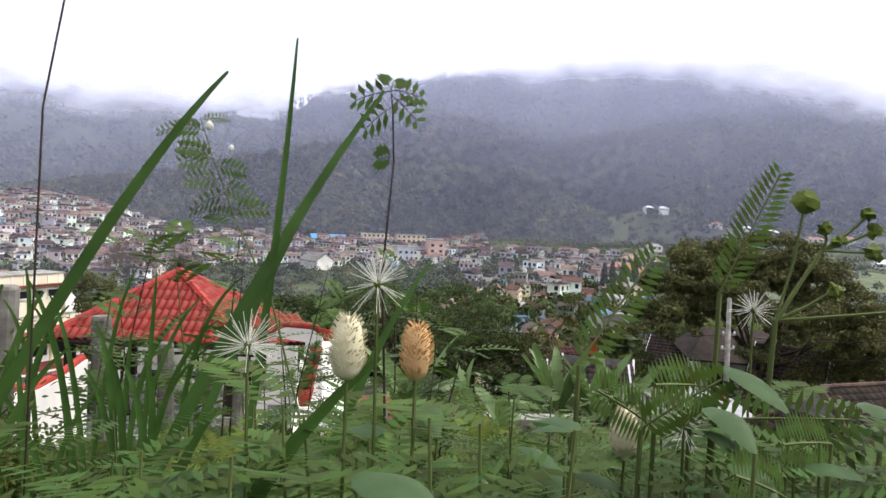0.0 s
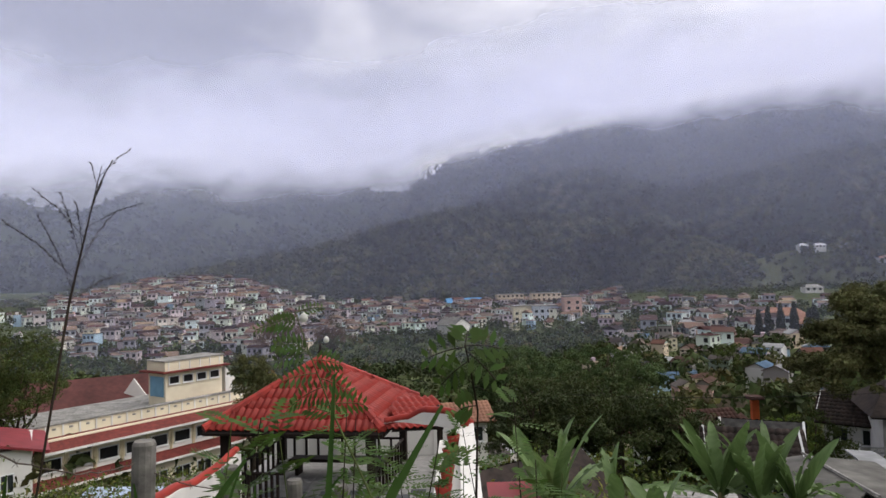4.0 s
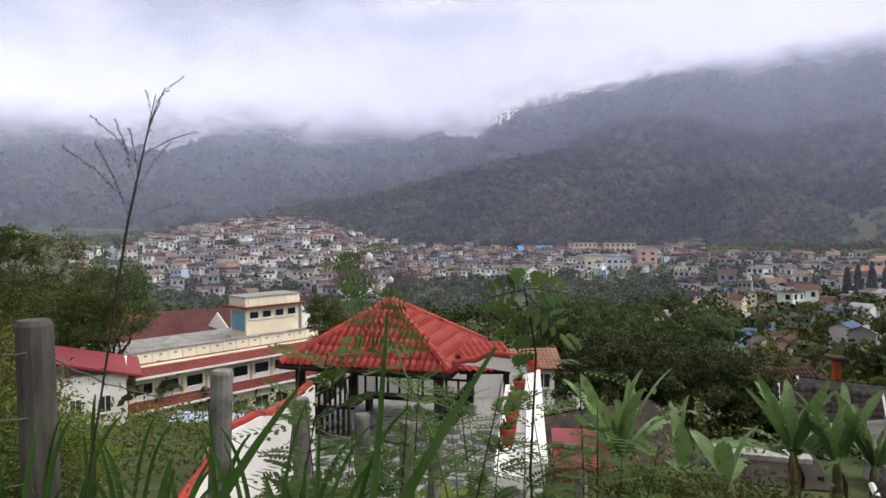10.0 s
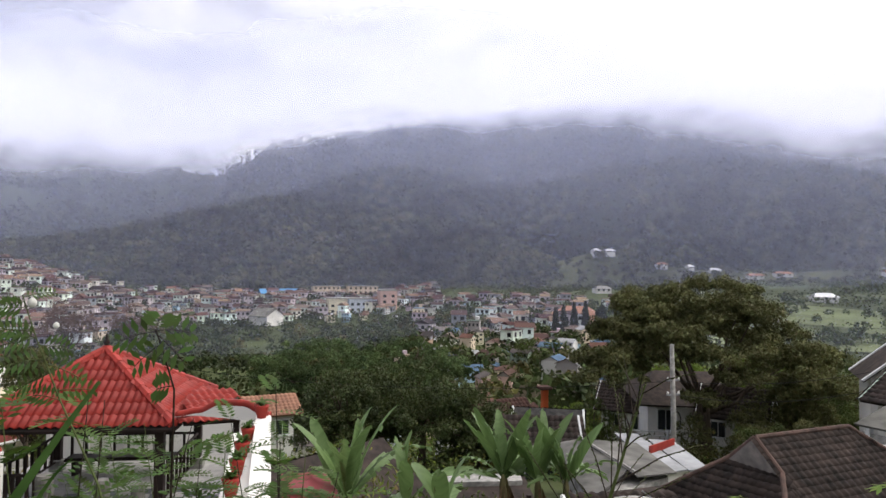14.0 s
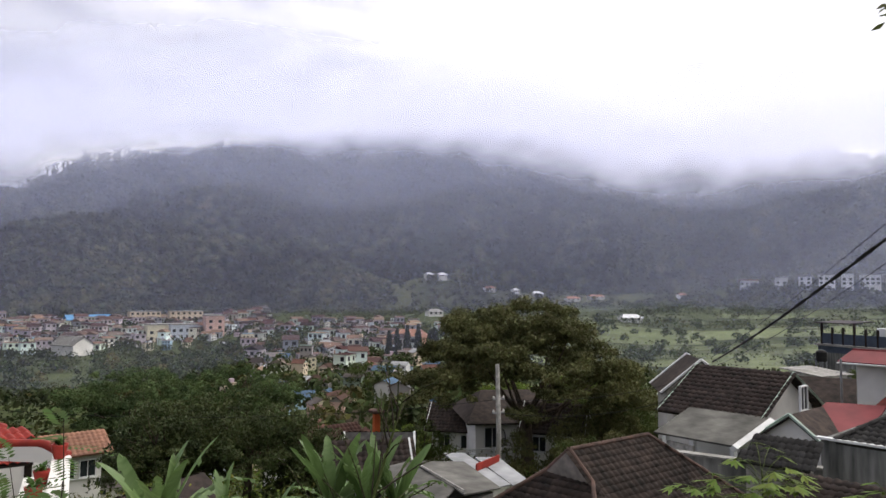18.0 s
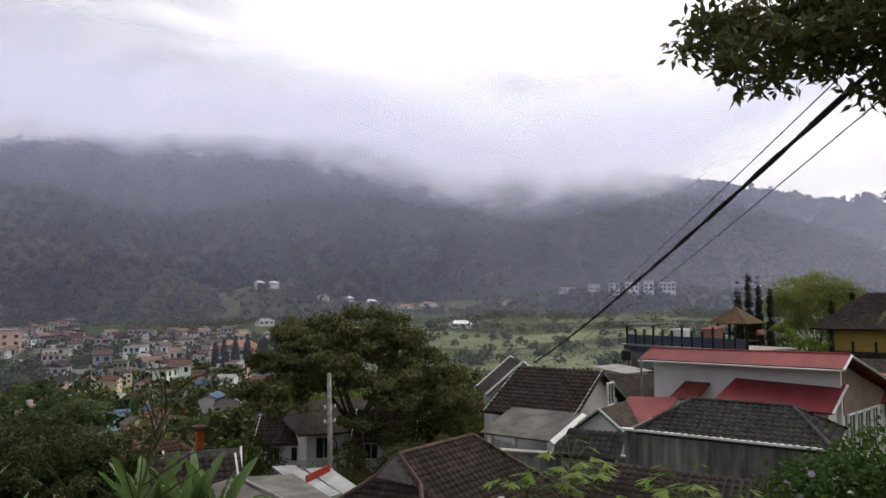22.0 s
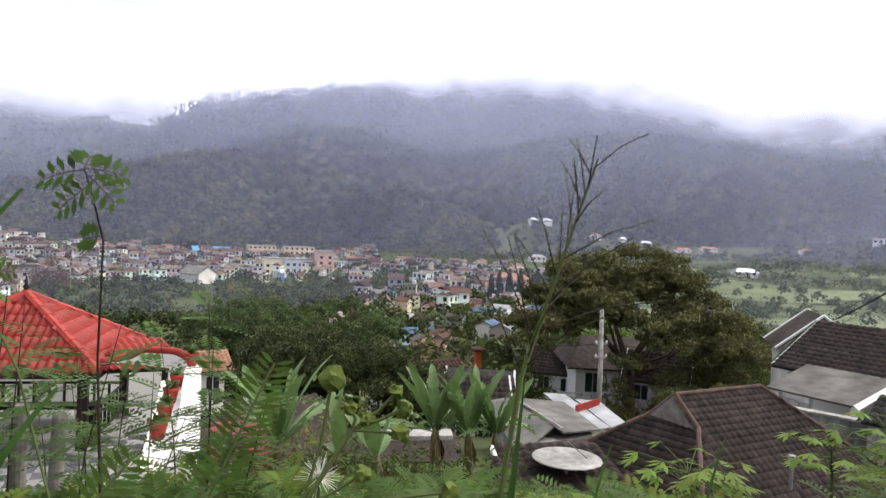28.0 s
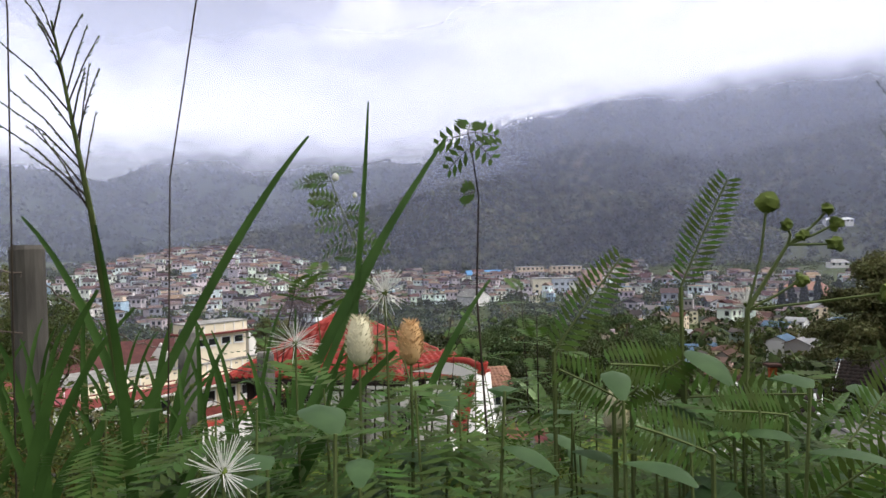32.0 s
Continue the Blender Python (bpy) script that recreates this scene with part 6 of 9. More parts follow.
            # flat quads painting unlit openings on the two sides that look over the valley
            for z in ([0.7] if hh < 3 else [0.5, hh - 1.9]):
                for q in range(2 if w < 6 else 3):
                    x0 = -w / 2 + w * (q + 0.5) / (2 if w < 6 else 3)
                    hw = rng.uniform(0.4, 0.75)
                    k = len(ov)
                    ov += [M @ Vector(p) for p in ((x0 - hw, -d / 2 - 0.06, z), (x0 + hw, -d / 2 - 0.06, z), (x0 + hw, -d / 2 - 0.06, z + 1.25), (x0 - hw, -d / 2 - 0.06, z + 1.25))]
                    of.append((k, k + 1, k + 2, k + 3))
                for sx in (-1, 1):
                    k = len(ov)
                    y0 = rng.uniform(-0.2, 0.2) * d
                    ov += [M @ Vector((sx * (w / 2 + 0.06), y0 + e, z + f)) for e, f in ((-0.6, 0), (0.6, 0), (0.6, 1.2), (-0.6, 1.2))]
                    of.append((k, k + 1, k + 2, k + 3))
    far_roof = mat("far_town_roof", (0.15, 0.085, 0.072), (0.085, 0.075, 0.075), 0.05, 0.85, 0.0, island=0.8, hue=0.05, spec=0.05)
    far_wall = mat("far_town_wall", (0.78, 0.70, 0.66), (0.58, 0.54, 0.54), 0.05, 0.85, 0.0, island=0.5, hue=0.5)
    ob = mesh_ob("far_houses", wv, wf, far_wall)
    mesh_ob("far_roofs", rv, rf, far_roof, ob)["kind"] = "stuff"
    mesh_ob("far_openings", ov, of, DARKPANE, ob)["kind"] = "stuff"
    tagged(ob, "crowded small houses climbing the far hillside", "houses", kind="stuff")
    BLUE = mat("blue_sheet_roof", (0.10, 0.30, 0.55), (0.08, 0.25, 0.48), 0.3, 0.5, 0.02)
    b = thing("market_hall", pose(7, 508, gz(7, 508), 0, 0, 8), "long hall with bright blue sheet roofs", "hall")
    zb = -14.6 - gz(7, 508)
    part("wall", box(-14, -8, -3, 14, 8, zb - 3), WHITE, b)
    for x0, x1 in ((-15, -2), (-1, 15)):
        part("roof", slab([(x0, -9, zb - 3.2), (x1, -9, zb - 3.2), (x1, 0, zb), (x0, 0, zb)], 0.2), BLUE, b)
        part("roof", slab([(x0, 0, zb), (x1, 0, zb), (x1, 9, zb - 3), (x0, 9, zb - 3)], 0.2), BLUE, b)
    g = thing("white_barn", pose(-3.2, 345, -27, 0, 0, 62), "big white gabled barn with a grey roof", "barn")
    part("wall", box(-13, -5, -2, 0, 5, 3.4), WHITE, g)
    part("gable", prism([(-5, 3.4), (5, 3.4), (0, 6.3)], -13, 0, "x"), WHITE, g)
    g.matrix_basis = pose(2.5, 330, -25.0, 0, 0, -50)
    for s in (-1, 1):
        part("roof", slab([(-13.4, s * 5.8, 3.0), (0.4, s * 5.8, 3.0), (0.4, 0, 6.6), (-13.4, 0, 6.6)], 0.2), ASBESTOS, g)
    for i, (x, y, w, d, hh, m, lab) in enumerate(((61, 362, 9, 9, 10.5, TOWN_WALL, "tall pale block at the town's edge"), (47, 368, 13, 9, 7.5, TOWN_WALL, "pale blue two storey block"), (36, 372, 12, 9, 8.5, TOWN_WALL, "brick coloured flat block"), (66, 505, 22, 9, 9, TOWN_WALL, "long unfinished brick block"), (40, 512, 20, 9, 9, TOWN_WALL, "long flat roofed block"))):
        z = gz(x, y)
        q = thing("apartment_block", pose(x, y, z, 0, 0, -math.degrees(math.atan2(x, y)) + 12), lab, "building", "blocks in the town")
        part("wall", box(-w / 2, -d / 2, -3, w / 2, d / 2, hh), m, q)
        part("roof", box(-w / 2 - 0.3, -d / 2 - 0.3, hh, w / 2 + 0.3, d / 2 + 0.3, hh + 0.4), CONCRETE, q)
        for f in range(int(hh // 3)):
            for k in range(max(2, int(w // 3.2))):
                xx = -w / 2 + w * (k + 0.5) / max(2, int(w // 3.2))
                part("window", box(xx - 0.8, -d / 2 - 0.05, 1.0 + 3 * f, xx + 0.8, -d / 2 + 0.02, 2.4 + 3 * f), GLASS, q)
    # great brown roof with cypresses before it
    r = thing("inn", pose(104, 222, -21, 0, 0, -25), "large inn with a broad pinkish brown hipped roof", "building")
    part("wall", box(-9, -6, -2, 11, 8, 5.2), mat("dusty_rose_wall", (0.42, 0.26, 0.23), (0.35, 0.22, 0.2), 0.4, 0.85, 0.05), r)
    C = [(-10, -7, 5.0), (12, -7, 5.0), (12, 9, 5.0), (-10, 9, 5.0)]
    A, B = (-3, 1, 9.8), (5, 1, 9.8)
    for q in ([C[0], C[1], B, A], [C[1], C[2], B], [C[2], C[3], A, B], [C[3], C[0], A]):
        part("roof", slab(q, 0.2), ROOFPINK, r)
    for x in (7.0, 9.6):
        part("white_bay", box(x - 0.9, -6.3, 1.5, x + 0.9, -5.9, 4.6), WHITE, r)
        part("window", box(x - 0.5, -6.36, 2.2, x + 0.5, -6.28, 3.8), GLASS, r)
    # white hotel blocks far over the fields
    hotel = mat("hazy_white_paint", (0.75, 0.75, 0.75), (0.7, 0.7, 0.7), 0.2, 0.8, 0.0)
    for i, (az, rr, w, hh) in enumerate(((52.4, 612, 15, 7), (54.6, 626, 10, 9), (56.2, 629, 10, 10), (57.6, 619, 12, 12), (58.9, 626, 9, 14), (60.3, 619, 15, 12.5))):
        x, y, z = on_foothill(az, 0.85)
        q = thing("hotel_block", pose(x, y, z, 0, 0, -az), "white multi storey hotel block across the valley", "hotel", "hotel blocks")
        hh *= 0.72
        part("terrace", box(-w * 0.5, -6.3, -8, w * 0.5, 6.3, 0.6), hotel, q)
        part("wall", box(-w / 2, -6, 0.5, w / 2, 6, hh), hotel, q)
        part("roof", box(-w / 2 - 0.5, -6.5, hh, w / 2 + 0.5, 6.5, hh + 0.8), ROOFPINK if i == 0 else CONCRETE, q)
        nk = max(2, int(w // 3.4))
        for f in range(int(hh // 3.4)):
            for k in range(nk):
                xx = -w / 2 + w * (k + 0.5) / nk
                part("balcony", box(xx - 1.1, -6.15, 1.2 + 3.4 * f, xx + 1.1, -5.95, 3.2 + 3.4 * f), GLASS, q)
    # scattered villas at the mountain foot
    for i, (az, rr, el, w, rm) in enumerate(((26.9, 668, 2.0, 8, PALEFRAME), (28.0, 668, 2.0, 10, PALEFRAME), (32.0, 636, 0.6, 12, ROOFPINK), (34.2, 655, 1.6, 7, PALEFRAME), (36.0, 640, 0.2, 12, PALEFRAME), (38.9, 640, -0.2, 16, ROOFPINK), (40.8, 650, 0.0, 18, ROOFPINK), (43.5, 420, -1.9, 14, PALEFRAME), (27.4, 470, -1.0, 12, CONCRETE), (47.5, 640, 0.2, 9, ROOFPINK), (67, 630, 1.2, 9, PALEFRAME))):
        if rr > 600:
            x, y, z = on_foothill(az, el - 0.3)
        else:
            x, y = rr * math.sin(radians(az)), rr * math.cos(radians(az))
            z = gz(x, y) + 0.5
        q = thing("valley_villa", pose(x, y, z, 0, 0, -az + 20), "low white villa at the mountain foot", "house", "villas at the mountain foot")
        w *= 0.85
        part("footing", box(-w / 2, -4, -6, w / 2, 4, 0), WHITE, q)
        part("wall", box(-w / 2, -4, 0, w / 2, 4, 2.6), WHITE, q)
        for s in (-1, 1):
            part("roof", slab([(-w / 2 - 0.6, s * 4.8, 2.4), (w / 2 + 0.6, s * 4.8, 2.4), (w / 2 - 2, 0, 4.4), (-w / 2 + 2, 0, 4.4)], 0.2), rm, q)
        for k in range(3):
            part("window", box(-w / 3 + k * w / 3 - 0.7, -4.05, 0.8, -w / 3 + k * w / 3 + 0.7, -3.98, 2.2), GLASS, q)


build_town()

# ---- trees and growth ----
LEAF_DARK = mat("dark_tree_leaf", (0.165, 0.168, 0.066), (0.072, 0.080, 0.033), 0.8, 0.6, 0.0, island=0.2, hue=0.03, leaf=0.22, stain=0.35)
LEAF_TREE = mat("tree_leaf", (0.110, 0.140, 0.038), (0.050, 0.070, 0.022), 0.8, 0.55, 0.0, island=0.2, hue=0.03, leaf=0.3, stain=0.35)
LEAF_LIGHT = mat("light_leaf", (0.18, 0.24, 0.045), (0.12, 0.18, 0.035), 0.8, 0.55, 0.0, island=0.2, hue=0.03, leaf=0.35, stain=0.3)
LEAF_BROWN = mat("bronze_leaf", (0.19, 0.155, 0.04), (0.10, 0.10, 0.028), 0.6, 0.6, 0.0, island=0.2, hue=0.05, leaf=0.3, stain=0.4)
TWIG_RED = mat("bare_reddish_twigs", (0.16, 0.10, 0.075), (0.10, 0.065, 0.05), 0.8, 0.9, 0.0, island=0.4, stain=0.3)


def leaf_arrays(P, size, rng, aspect=0.45, flat=0.0, D=None):
    """Folded pointed leaves at points P; returns vertices and faces."""
    n = len(P)
    if D is None:
        D = rng.normal(size=(n, 3))
        D[:, 2] = D[:, 2] * (1 - flat) - 0.15
    D /= np.linalg.norm(D, axis=1, keepdims=True) + 1e-9
    U = rng.normal(size=(n, 3)) * (1 - flat * 0.6) + np.array([0, 0, 1.6 * flat])
    S = np.cross(D, U)
    S /= np.linalg.norm(S, axis=1, keepdims=True) + 1e-9
    Nn = np.cross(S, D)
    l = (size if np.ndim(size) else np.full(n, size)) * rng.uniform(0.65, 1.25, n)
    l = l[:, None]
    w = l * aspect / 2
    base, tip = P, P + D * l - Nn * l * 0.10
    mid = P + D * l * 0.45
    V = np.stack([base, mid + S * w + Nn * l * 0.05, tip, mid - S * w + Nn * l * 0.05], 1)
    F = (np.arange(n) * 4)[:, None] + np.array([0, 1, 2, 3])[None]
    return V.reshape(-1, 3), F


def crown_points(blobs, n, rng, tuft=0.22, per=26):
    """Points gathered in tufts over the outside of the blobs, with gaps between them."""
    vol = np.array([b[3] * b[4] * b[5] for b in blobs]) ** 0.67
    k = max(4, n // per)
    pick = rng.choice(len(blobs), k, p=vol / vol.sum())
    B = np.array(blobs, float)[pick]
    d = rng.normal(size=(k, 3))
    d[:, 2] = np.where(d[:, 2] < -0.2, d[:, 2] * 0.4, d[:, 2])
    d /= np.linalg.norm(d, axis=1, keepdims=True)
    rad = rng.uniform(0.55, 1.04, k)[:, None]
    c = B[:, :3] + d * B[:, 3:] * rad
    sg = (B[:, 3:].mean(1) * tuft)[:, None]
    m = per
    P = c[:, None] + rng.normal(size=(k, m, 3)) * sg[:, None] * np.array([1, 1, 0.6])
    return P.reshape(-1, 3), c


def pad_leaves(C, R, per, leaf, rng, aspect=0.45, flat=0.7):
    """Leaves lying over the outside of small clumps of foliage, facing outwards."""
    k = len(C)
    d = rng.normal(size=(k, per, 3))
    d[..., 2] = np.where(d[..., 2] < -0.3, d[..., 2] * 0.45, d[..., 2]) + 0.15
    d /= np.linalg.norm(d, axis=2, keepdims=True)
    P = (C[:, None] + d * R[:, None, None] * np.array([1, 1, flat]) * rng.uniform(0.55, 1.12, (k, per, 1))).reshape(-1, 3)
    nrm = d.reshape(-1, 3) + rng.normal(size=(k * per, 3)) * 0.5
    nrm /= np.linalg.norm(nrm, axis=1, keepdims=True)
    u = np.cross(nrm, rng.normal(size=nrm.shape))
    u /= np.linalg.norm(u, axis=1, keepdims=True) + 1e-9
    v = np.cross(nrm, u)
    L = (leaf * rng.uniform(0.65, 1.3, k * per))[:, None]
    mid = P + nrm * L * 0.06
    V = np.stack([P - u * L * 0.5, mid + v * L * aspect * 0.5, P + u * L * 0.5 - nrm * L * 0.08, mid - v * L * aspect * 0.5], 1)
    F = (np.arange(k * per) * 4)[:, None] + np.array([0, 1, 2, 3])[None]
    return V.reshape(-1, 3), F


def tree(name, label, base, fork, blobs, n, leaf, leaf_mat, r=0.2, seed=1, aspect=0.45, limbs=14, group="", tuft=0.22, flat=0.5, bark=BARK, per=44):
    """A tree: tapered trunk, limbs into the crown, a crown of many leaves. Blobs and fork are relative to the base."""
    rng = np.random.default_rng(seed)
    t = thing(name, pose(*base), label, "tree", group)
    _, c = crown_points(blobs, n, rng, tuft, per)
    mean = float(np.mean([(b[3] + b[4] + b[5]) / 3 for b in blobs]))
    R = mean * tuft * 1.7 * rng.uniform(0.65, 1.35, len(c))
    V, F = pad_leaves(c, R, per, leaf, rng, aspect)
    bm = bmesh.new()
    f = Vector(fork)
    add_tube(bm, [(0, 0, -0.6), (f.x * 0.3 + r * 0.3, f.y * 0.3, f.z * 0.35), (f.x * 0.8, f.y * 0.8, f.z * 0.8), tuple(f)], [r * 1.35, r, r * 0.85, r * 0.75], 8)
    trunk = part("trunk", bm, bark, t, smooth=True)
    bm = bmesh.new()
    pick = rng.choice(len(c), min(limbs, len(c)), replace=False)
    for j in pick:
        e = Vector(c[j])
        s0 = f * float(rng.uniform(0.75, 1.0))
        e = s0.lerp(e, 0.92)
        far = (e - s0).length
        sway = [Vector((float(rng.normal()), float(rng.normal()), float(rng.normal()) * 0.5)) * far * 0.05 for _ in range(2)]
        m1 = s0.lerp(e, 0.35) + Vector((0, 0, -far * 0.05)) + sway[0]
        m2 = s0.lerp(e, 0.7) + Vector((0, 0, far * 0.03)) + sway[1]
        add_tube(bm, [s0, m1, m2, e], [r * 0.36, r * 0.26, r * 0.15, r * 0.04], 5)
    part("limb_frame", bm, bark, trunk, smooth=True)
    ob = mesh_ob("crown", V, F, leaf_mat, t)
    return t


def b2(x, y, z, rx, ry=None, rz=None):
    return (x, y, z, rx, ry or rx, rz or rx * 0.7)


MANGO = mat("mango_leaf", (0.090, 0.112, 0.036), (0.034, 0.050, 0.018), 0.7, 0.5, 0.0, island=0.25, hue=0.03, leaf=0.2, stain=0.45, spec=0.2)
CYPRESS = mat("cypress_leaf", (0.050, 0.062, 0.030), (0.022, 0.030, 0.016), 0.8, 0.8, 0.0, island=0.2, leaf=0.1, stain=0.3)
FEATHER = mat("feathery_tree_leaf", (0.125, 0.175, 0.066), (0.050, 0.082, 0.034), 0.5, 0.6, 0.0, island=0.2, hue=0.02, leaf=0.3, stain=0.4)


def build_trees():
    # great spreading tree
    bx, by = 25.9, 36.6
    zb = gz(bx, by)
    # pads of foliage over a wide dome, and a second looser layer under it
    ca, sa = math.cos(radians(35)), math.sin(radians(35))
    pr = random.Random(4)
    blobs = []
    for k in range(260):
        u, v = pr.uniform(-7.2, 7.8), pr.uniform(-5.5, 5.0)
        dome = 1.45 - 0.10 * ((u + 0.6) ** 2 * (0.92 if u > 0 else 1.08) + v * v * 1.25)
        low = k % 2 == 0
        z = dome - (pr.uniform(1.2, 4.4) if low else pr.uniform(0.3, 0.9))
        if z < -5.9 or len(blobs) >= 125:
            continue
        w = pr.uniform(0.7, 1.25) * (0.8 if low else 1.0)
        blobs.append(b2(u * ca + v * sa, v * ca - u * sa, z - zb, w * 1.15, None, w * pr.uniform(0.36, 0.55)))
    tree("spreading_tree", "great dark spreading tree with visible limbs", (bx, by, zb), (0.1, 0, -6.4 - zb), blobs, 86000, 0.24, LEAF_DARK, 0.42, 11, 0.55, 14, tuft=0.36, per=90)
    # two broad feathery trees and two dense darker trees in mid valley
    for i, (x, y, h, w, n) in enumerate(((5.2, 76, 12.4, 6.8, 15000), (15.6, 76, 12.2, 6.0, 14000), (18.4, 86, 11.0, 3.0, 6000))):
        zb = gz(x, y)
        top = -6.6 - zb if i < 2 else -8.3 - zb
        tree("rain_tree", "broad green tree with a feathery crown", (x, y, zb), (0, 0, top * 0.45), [b2(0, 0, top - 2.0, w, w, 1.9), b2(-w * 0.6, -1, top - 3.4, w * 0.55, None, 1.5), b2(w * 0.6, -1, top - 3.2, w * 0.55, None, 1.5), b2(0, -2, top - 4.2, w * 0.8, None, 1.6)], n, 0.36, FEATHER, 0.4, 20 + i, 0.45, 24, "trees in the valley", 0.11, 0.4, per=90)
    for i, (x, y, w) in enumerate(((4.4, 38.5, 3.1), (8.4, 37.6, 3.4), (11.2, 36.2, 2.6), (6.6, 41, 3.2))):
        zb = gz(x, y)
        top = (-4.2, -3.95, -4.9, -4.3)[i] - zb
        tree("mango_tree", "dense dark green broadleaf tree", (x, y, zb), (0.2, 0, top * 0.5), [b2(-0.3, 0, top - 1.0, w * 0.55, None, 1.0), b2(-w * 0.5, -0.5, top - 2.3, w * 0.5, None, 1.0), b2(w * 0.5, -0.4, top - 2.0, w * 0.5, None, 1.0), b2(0, -1, top - 2.9, w * 0.55, None, 1.0), b2(w * 0.6, 0.3, top - 3.8, w * 0.4, None, 0.8), b2(-w * 0.65, 0.2, top - 3.9, w * 0.4, None, 0.8), b2(0.2, 1, top - 3.2, w * 0.6, None, 1.2)], 12000, 0.22, MANGO, 0.22, 40 + i, 0.42, 22, "trees below the terrace", 0.2, per=70)
    # mixed trees: x, y, top height, half width, leaf material, count, leaf size, label
    mixed = (
        (-39.0, 52.0, -4.0, 5.4, LEAF_TREE, 5200, 0.42, "round green tree on the slope"),
        (-46.0, 58.0, -3.2, 5.0, LEAF_TREE, 4200, 0.42, "round green tree on the slope"),
        (-31.5, 33.0, -2.2, 4.4, LEAF_BROWN, 3800, 0.32, "bronze leaved tree on the slope"),
        (-57.0, 76.0, 1.0, 6.0, LEAF_DARK, 3000, 0.6, "dark rounded tree on the far slope"),
        (-13.6, 46.0, -4.6, 2.2, LEAF_BROWN, 1800, 0.3, "small olive brown tree beside the school"),
        (-11.0, 43.0, -6.6, 1.9, LEAF_TREE, 1300, 0.3, "small green tree beside the school"),
        (33.5, 40.5, -4.6, 2.6, LEAF_TREE, 2600, 0.28, "light green tree beside the great tree"),
        (36.0, 44.5, -3.4, 2.8, LEAF_LIGHT, 2400, 0.3, "light green tree beside the great tree"),
        (17.6, 38.0, -7.2, 2.0, LEAF_LIGHT, 1500, 0.26, "light green garden tree by the houses"),
        (15.4, 41.0, -8.0, 1.8, LEAF_LIGHT, 1200, 0.26, "light green garden tree by the houses"),
        (20.6, 40.6, -6.8, 2.2, LEAF_TREE, 1500, 0.26, "green garden tree by the houses"),
        (13.0, 38.5, -8.2, 1.5, LEAF_BROWN, 900, 0.24, "bronze garden shrub tree"),
        (23.4, 34.0, -6.6, 1.7, LEAF_DARK, 1700, 0.24, "dark shrubby tree under the great tree"),
        (26.6, 33.2, -6.2, 1.9, LEAF_DARK, 1900, 0.24, "dark shrubby tree under the great tree"),
        (29.2, 34.6, -5.4, 2.2, LEAF_DARK, 2200, 0.26, "dark tree between villa and great tree"),
        (31.6, 35.2, -4.6, 2.0, LEAF_DARK, 2400, 0.26, "dark tree between villa and great tree"),
        (34.6, 36.6, -4.9, 2.0, LEAF_TREE, 2200, 0.26, "green tree behind the villa"),
        (38.6, 38.4, -5.2, 2.4, LEAF_TREE, 2200, 0.3, "green tree behind the villa"),
        (42.0, 46.0, -5.6, 2.8, LEAF_DARK, 2400, 0.34, "dark tree behind the villa"),
        (30.4, 46.0, -4.4, 2.6, LEAF_LIGHT, 2200, 0.3, "light green tree behind the great tree"),
        (14.2, 36.4, -8.6, 1.3, LEAF_LIGHT, 1300, 0.22, "bright green garden bush by the houses"),
        (19.2, 43.5, -7.9, 1.9, LEAF_LIGHT, 1700, 0.26, "bright green garden tree by the houses"),
        (22.4, 46.5, -8.2, 1.9, LEAF_LIGHT, 1700, 0.26, "bright green garden tree by the houses"),
        (17.0, 47.5, -8.8, 1.8, LEAF_TREE, 1500, 0.26, "green garden tree by the houses"),
        (24.0, 29.5, -6.0, 1.8, LEAF_DARK, 1500, 0.24, "dark tree behind the bungalow"),
        (24.6, 26.6, -5.4, 1.7, LEAF_DARK, 1500, 0.24, "dark tree beside the villa"),
        (22.8, 27.6, -5.6, 1.5, LEAF_TREE, 1200, 0.24, "green tree beside the villa"),
        (1.2, 29.5, -6.4, 1.7, LEAF_LIGHT, 1300, 0.22, "yellow green bamboo like shrub"),
        (-0.6, 28.0, -6.2, 1.6, LEAF_LIGHT, 1200, 0.22, "yellow green bamboo like shrub"),
        (60.0, 150.0, -14.0, 6.5, LEAF_TREE, 1400, 0.9, "green tree in the open valley"),
        (84.0, 30.0, -2.4, 2.4, LEAF_LIGHT, 1500, 0.4, "light green tree beside the terrace building"),
        (82.0, 32.6, -3.2, 2.0, LEAF_TREE, 1100, 0.4, "green tree beside the terrace building"),
        (52.6, 31.4, -4.0, 1.5, LEAF_TREE, 1100, 0.3, "green tree before the cafe terrace"),
        (55.4, 29.6, -3.6, 1.7, LEAF_TREE, 1200, 0.3, "green tree before the cafe terrace"),
        (57.4, 27.2, -3.5, 1.7, LEAF_LIGHT, 1200, 0.3, "light green tree before the cafe terrace"),
        (-34.6, 52.8, -1.5, 3.7, LEAF_TREE, 4200, 0.36, "large dense green tree beside the school"),
        (-57.2, 69.8, 1.7, 2.6, LEAF_TREE, 1800, 0.42, "round dark green tree standing above the others"),
        (-49.5, 49.8, -1.6, 3.2, LEAF_BROWN, 1900, 0.4, "bronze and green tree on the slope"),
        (-52.0, 54.6, -2.2, 2.8, LEAF_TREE, 1900, 0.4, "broad green tree on the slope"),
        (-50.0, 60.5, -3.0, 2.8, LEAF_TREE, 1800, 0.4, "broad green tree on the slope"),
        (-45.6, 62.5, -3.2, 2.8, LEAF_DARK, 1800, 0.4, "olive green tree on the slope"),
        (-61.0, 55.5, 0.4, 3.4, LEAF_TREE, 1900, 0.42, "broad green tree on the slope"),
        (-13.0, 42.6, -2.9, 1.35, LEAF_DARK, 1700, 0.24, "olive tree with a rounded crown by the school"),
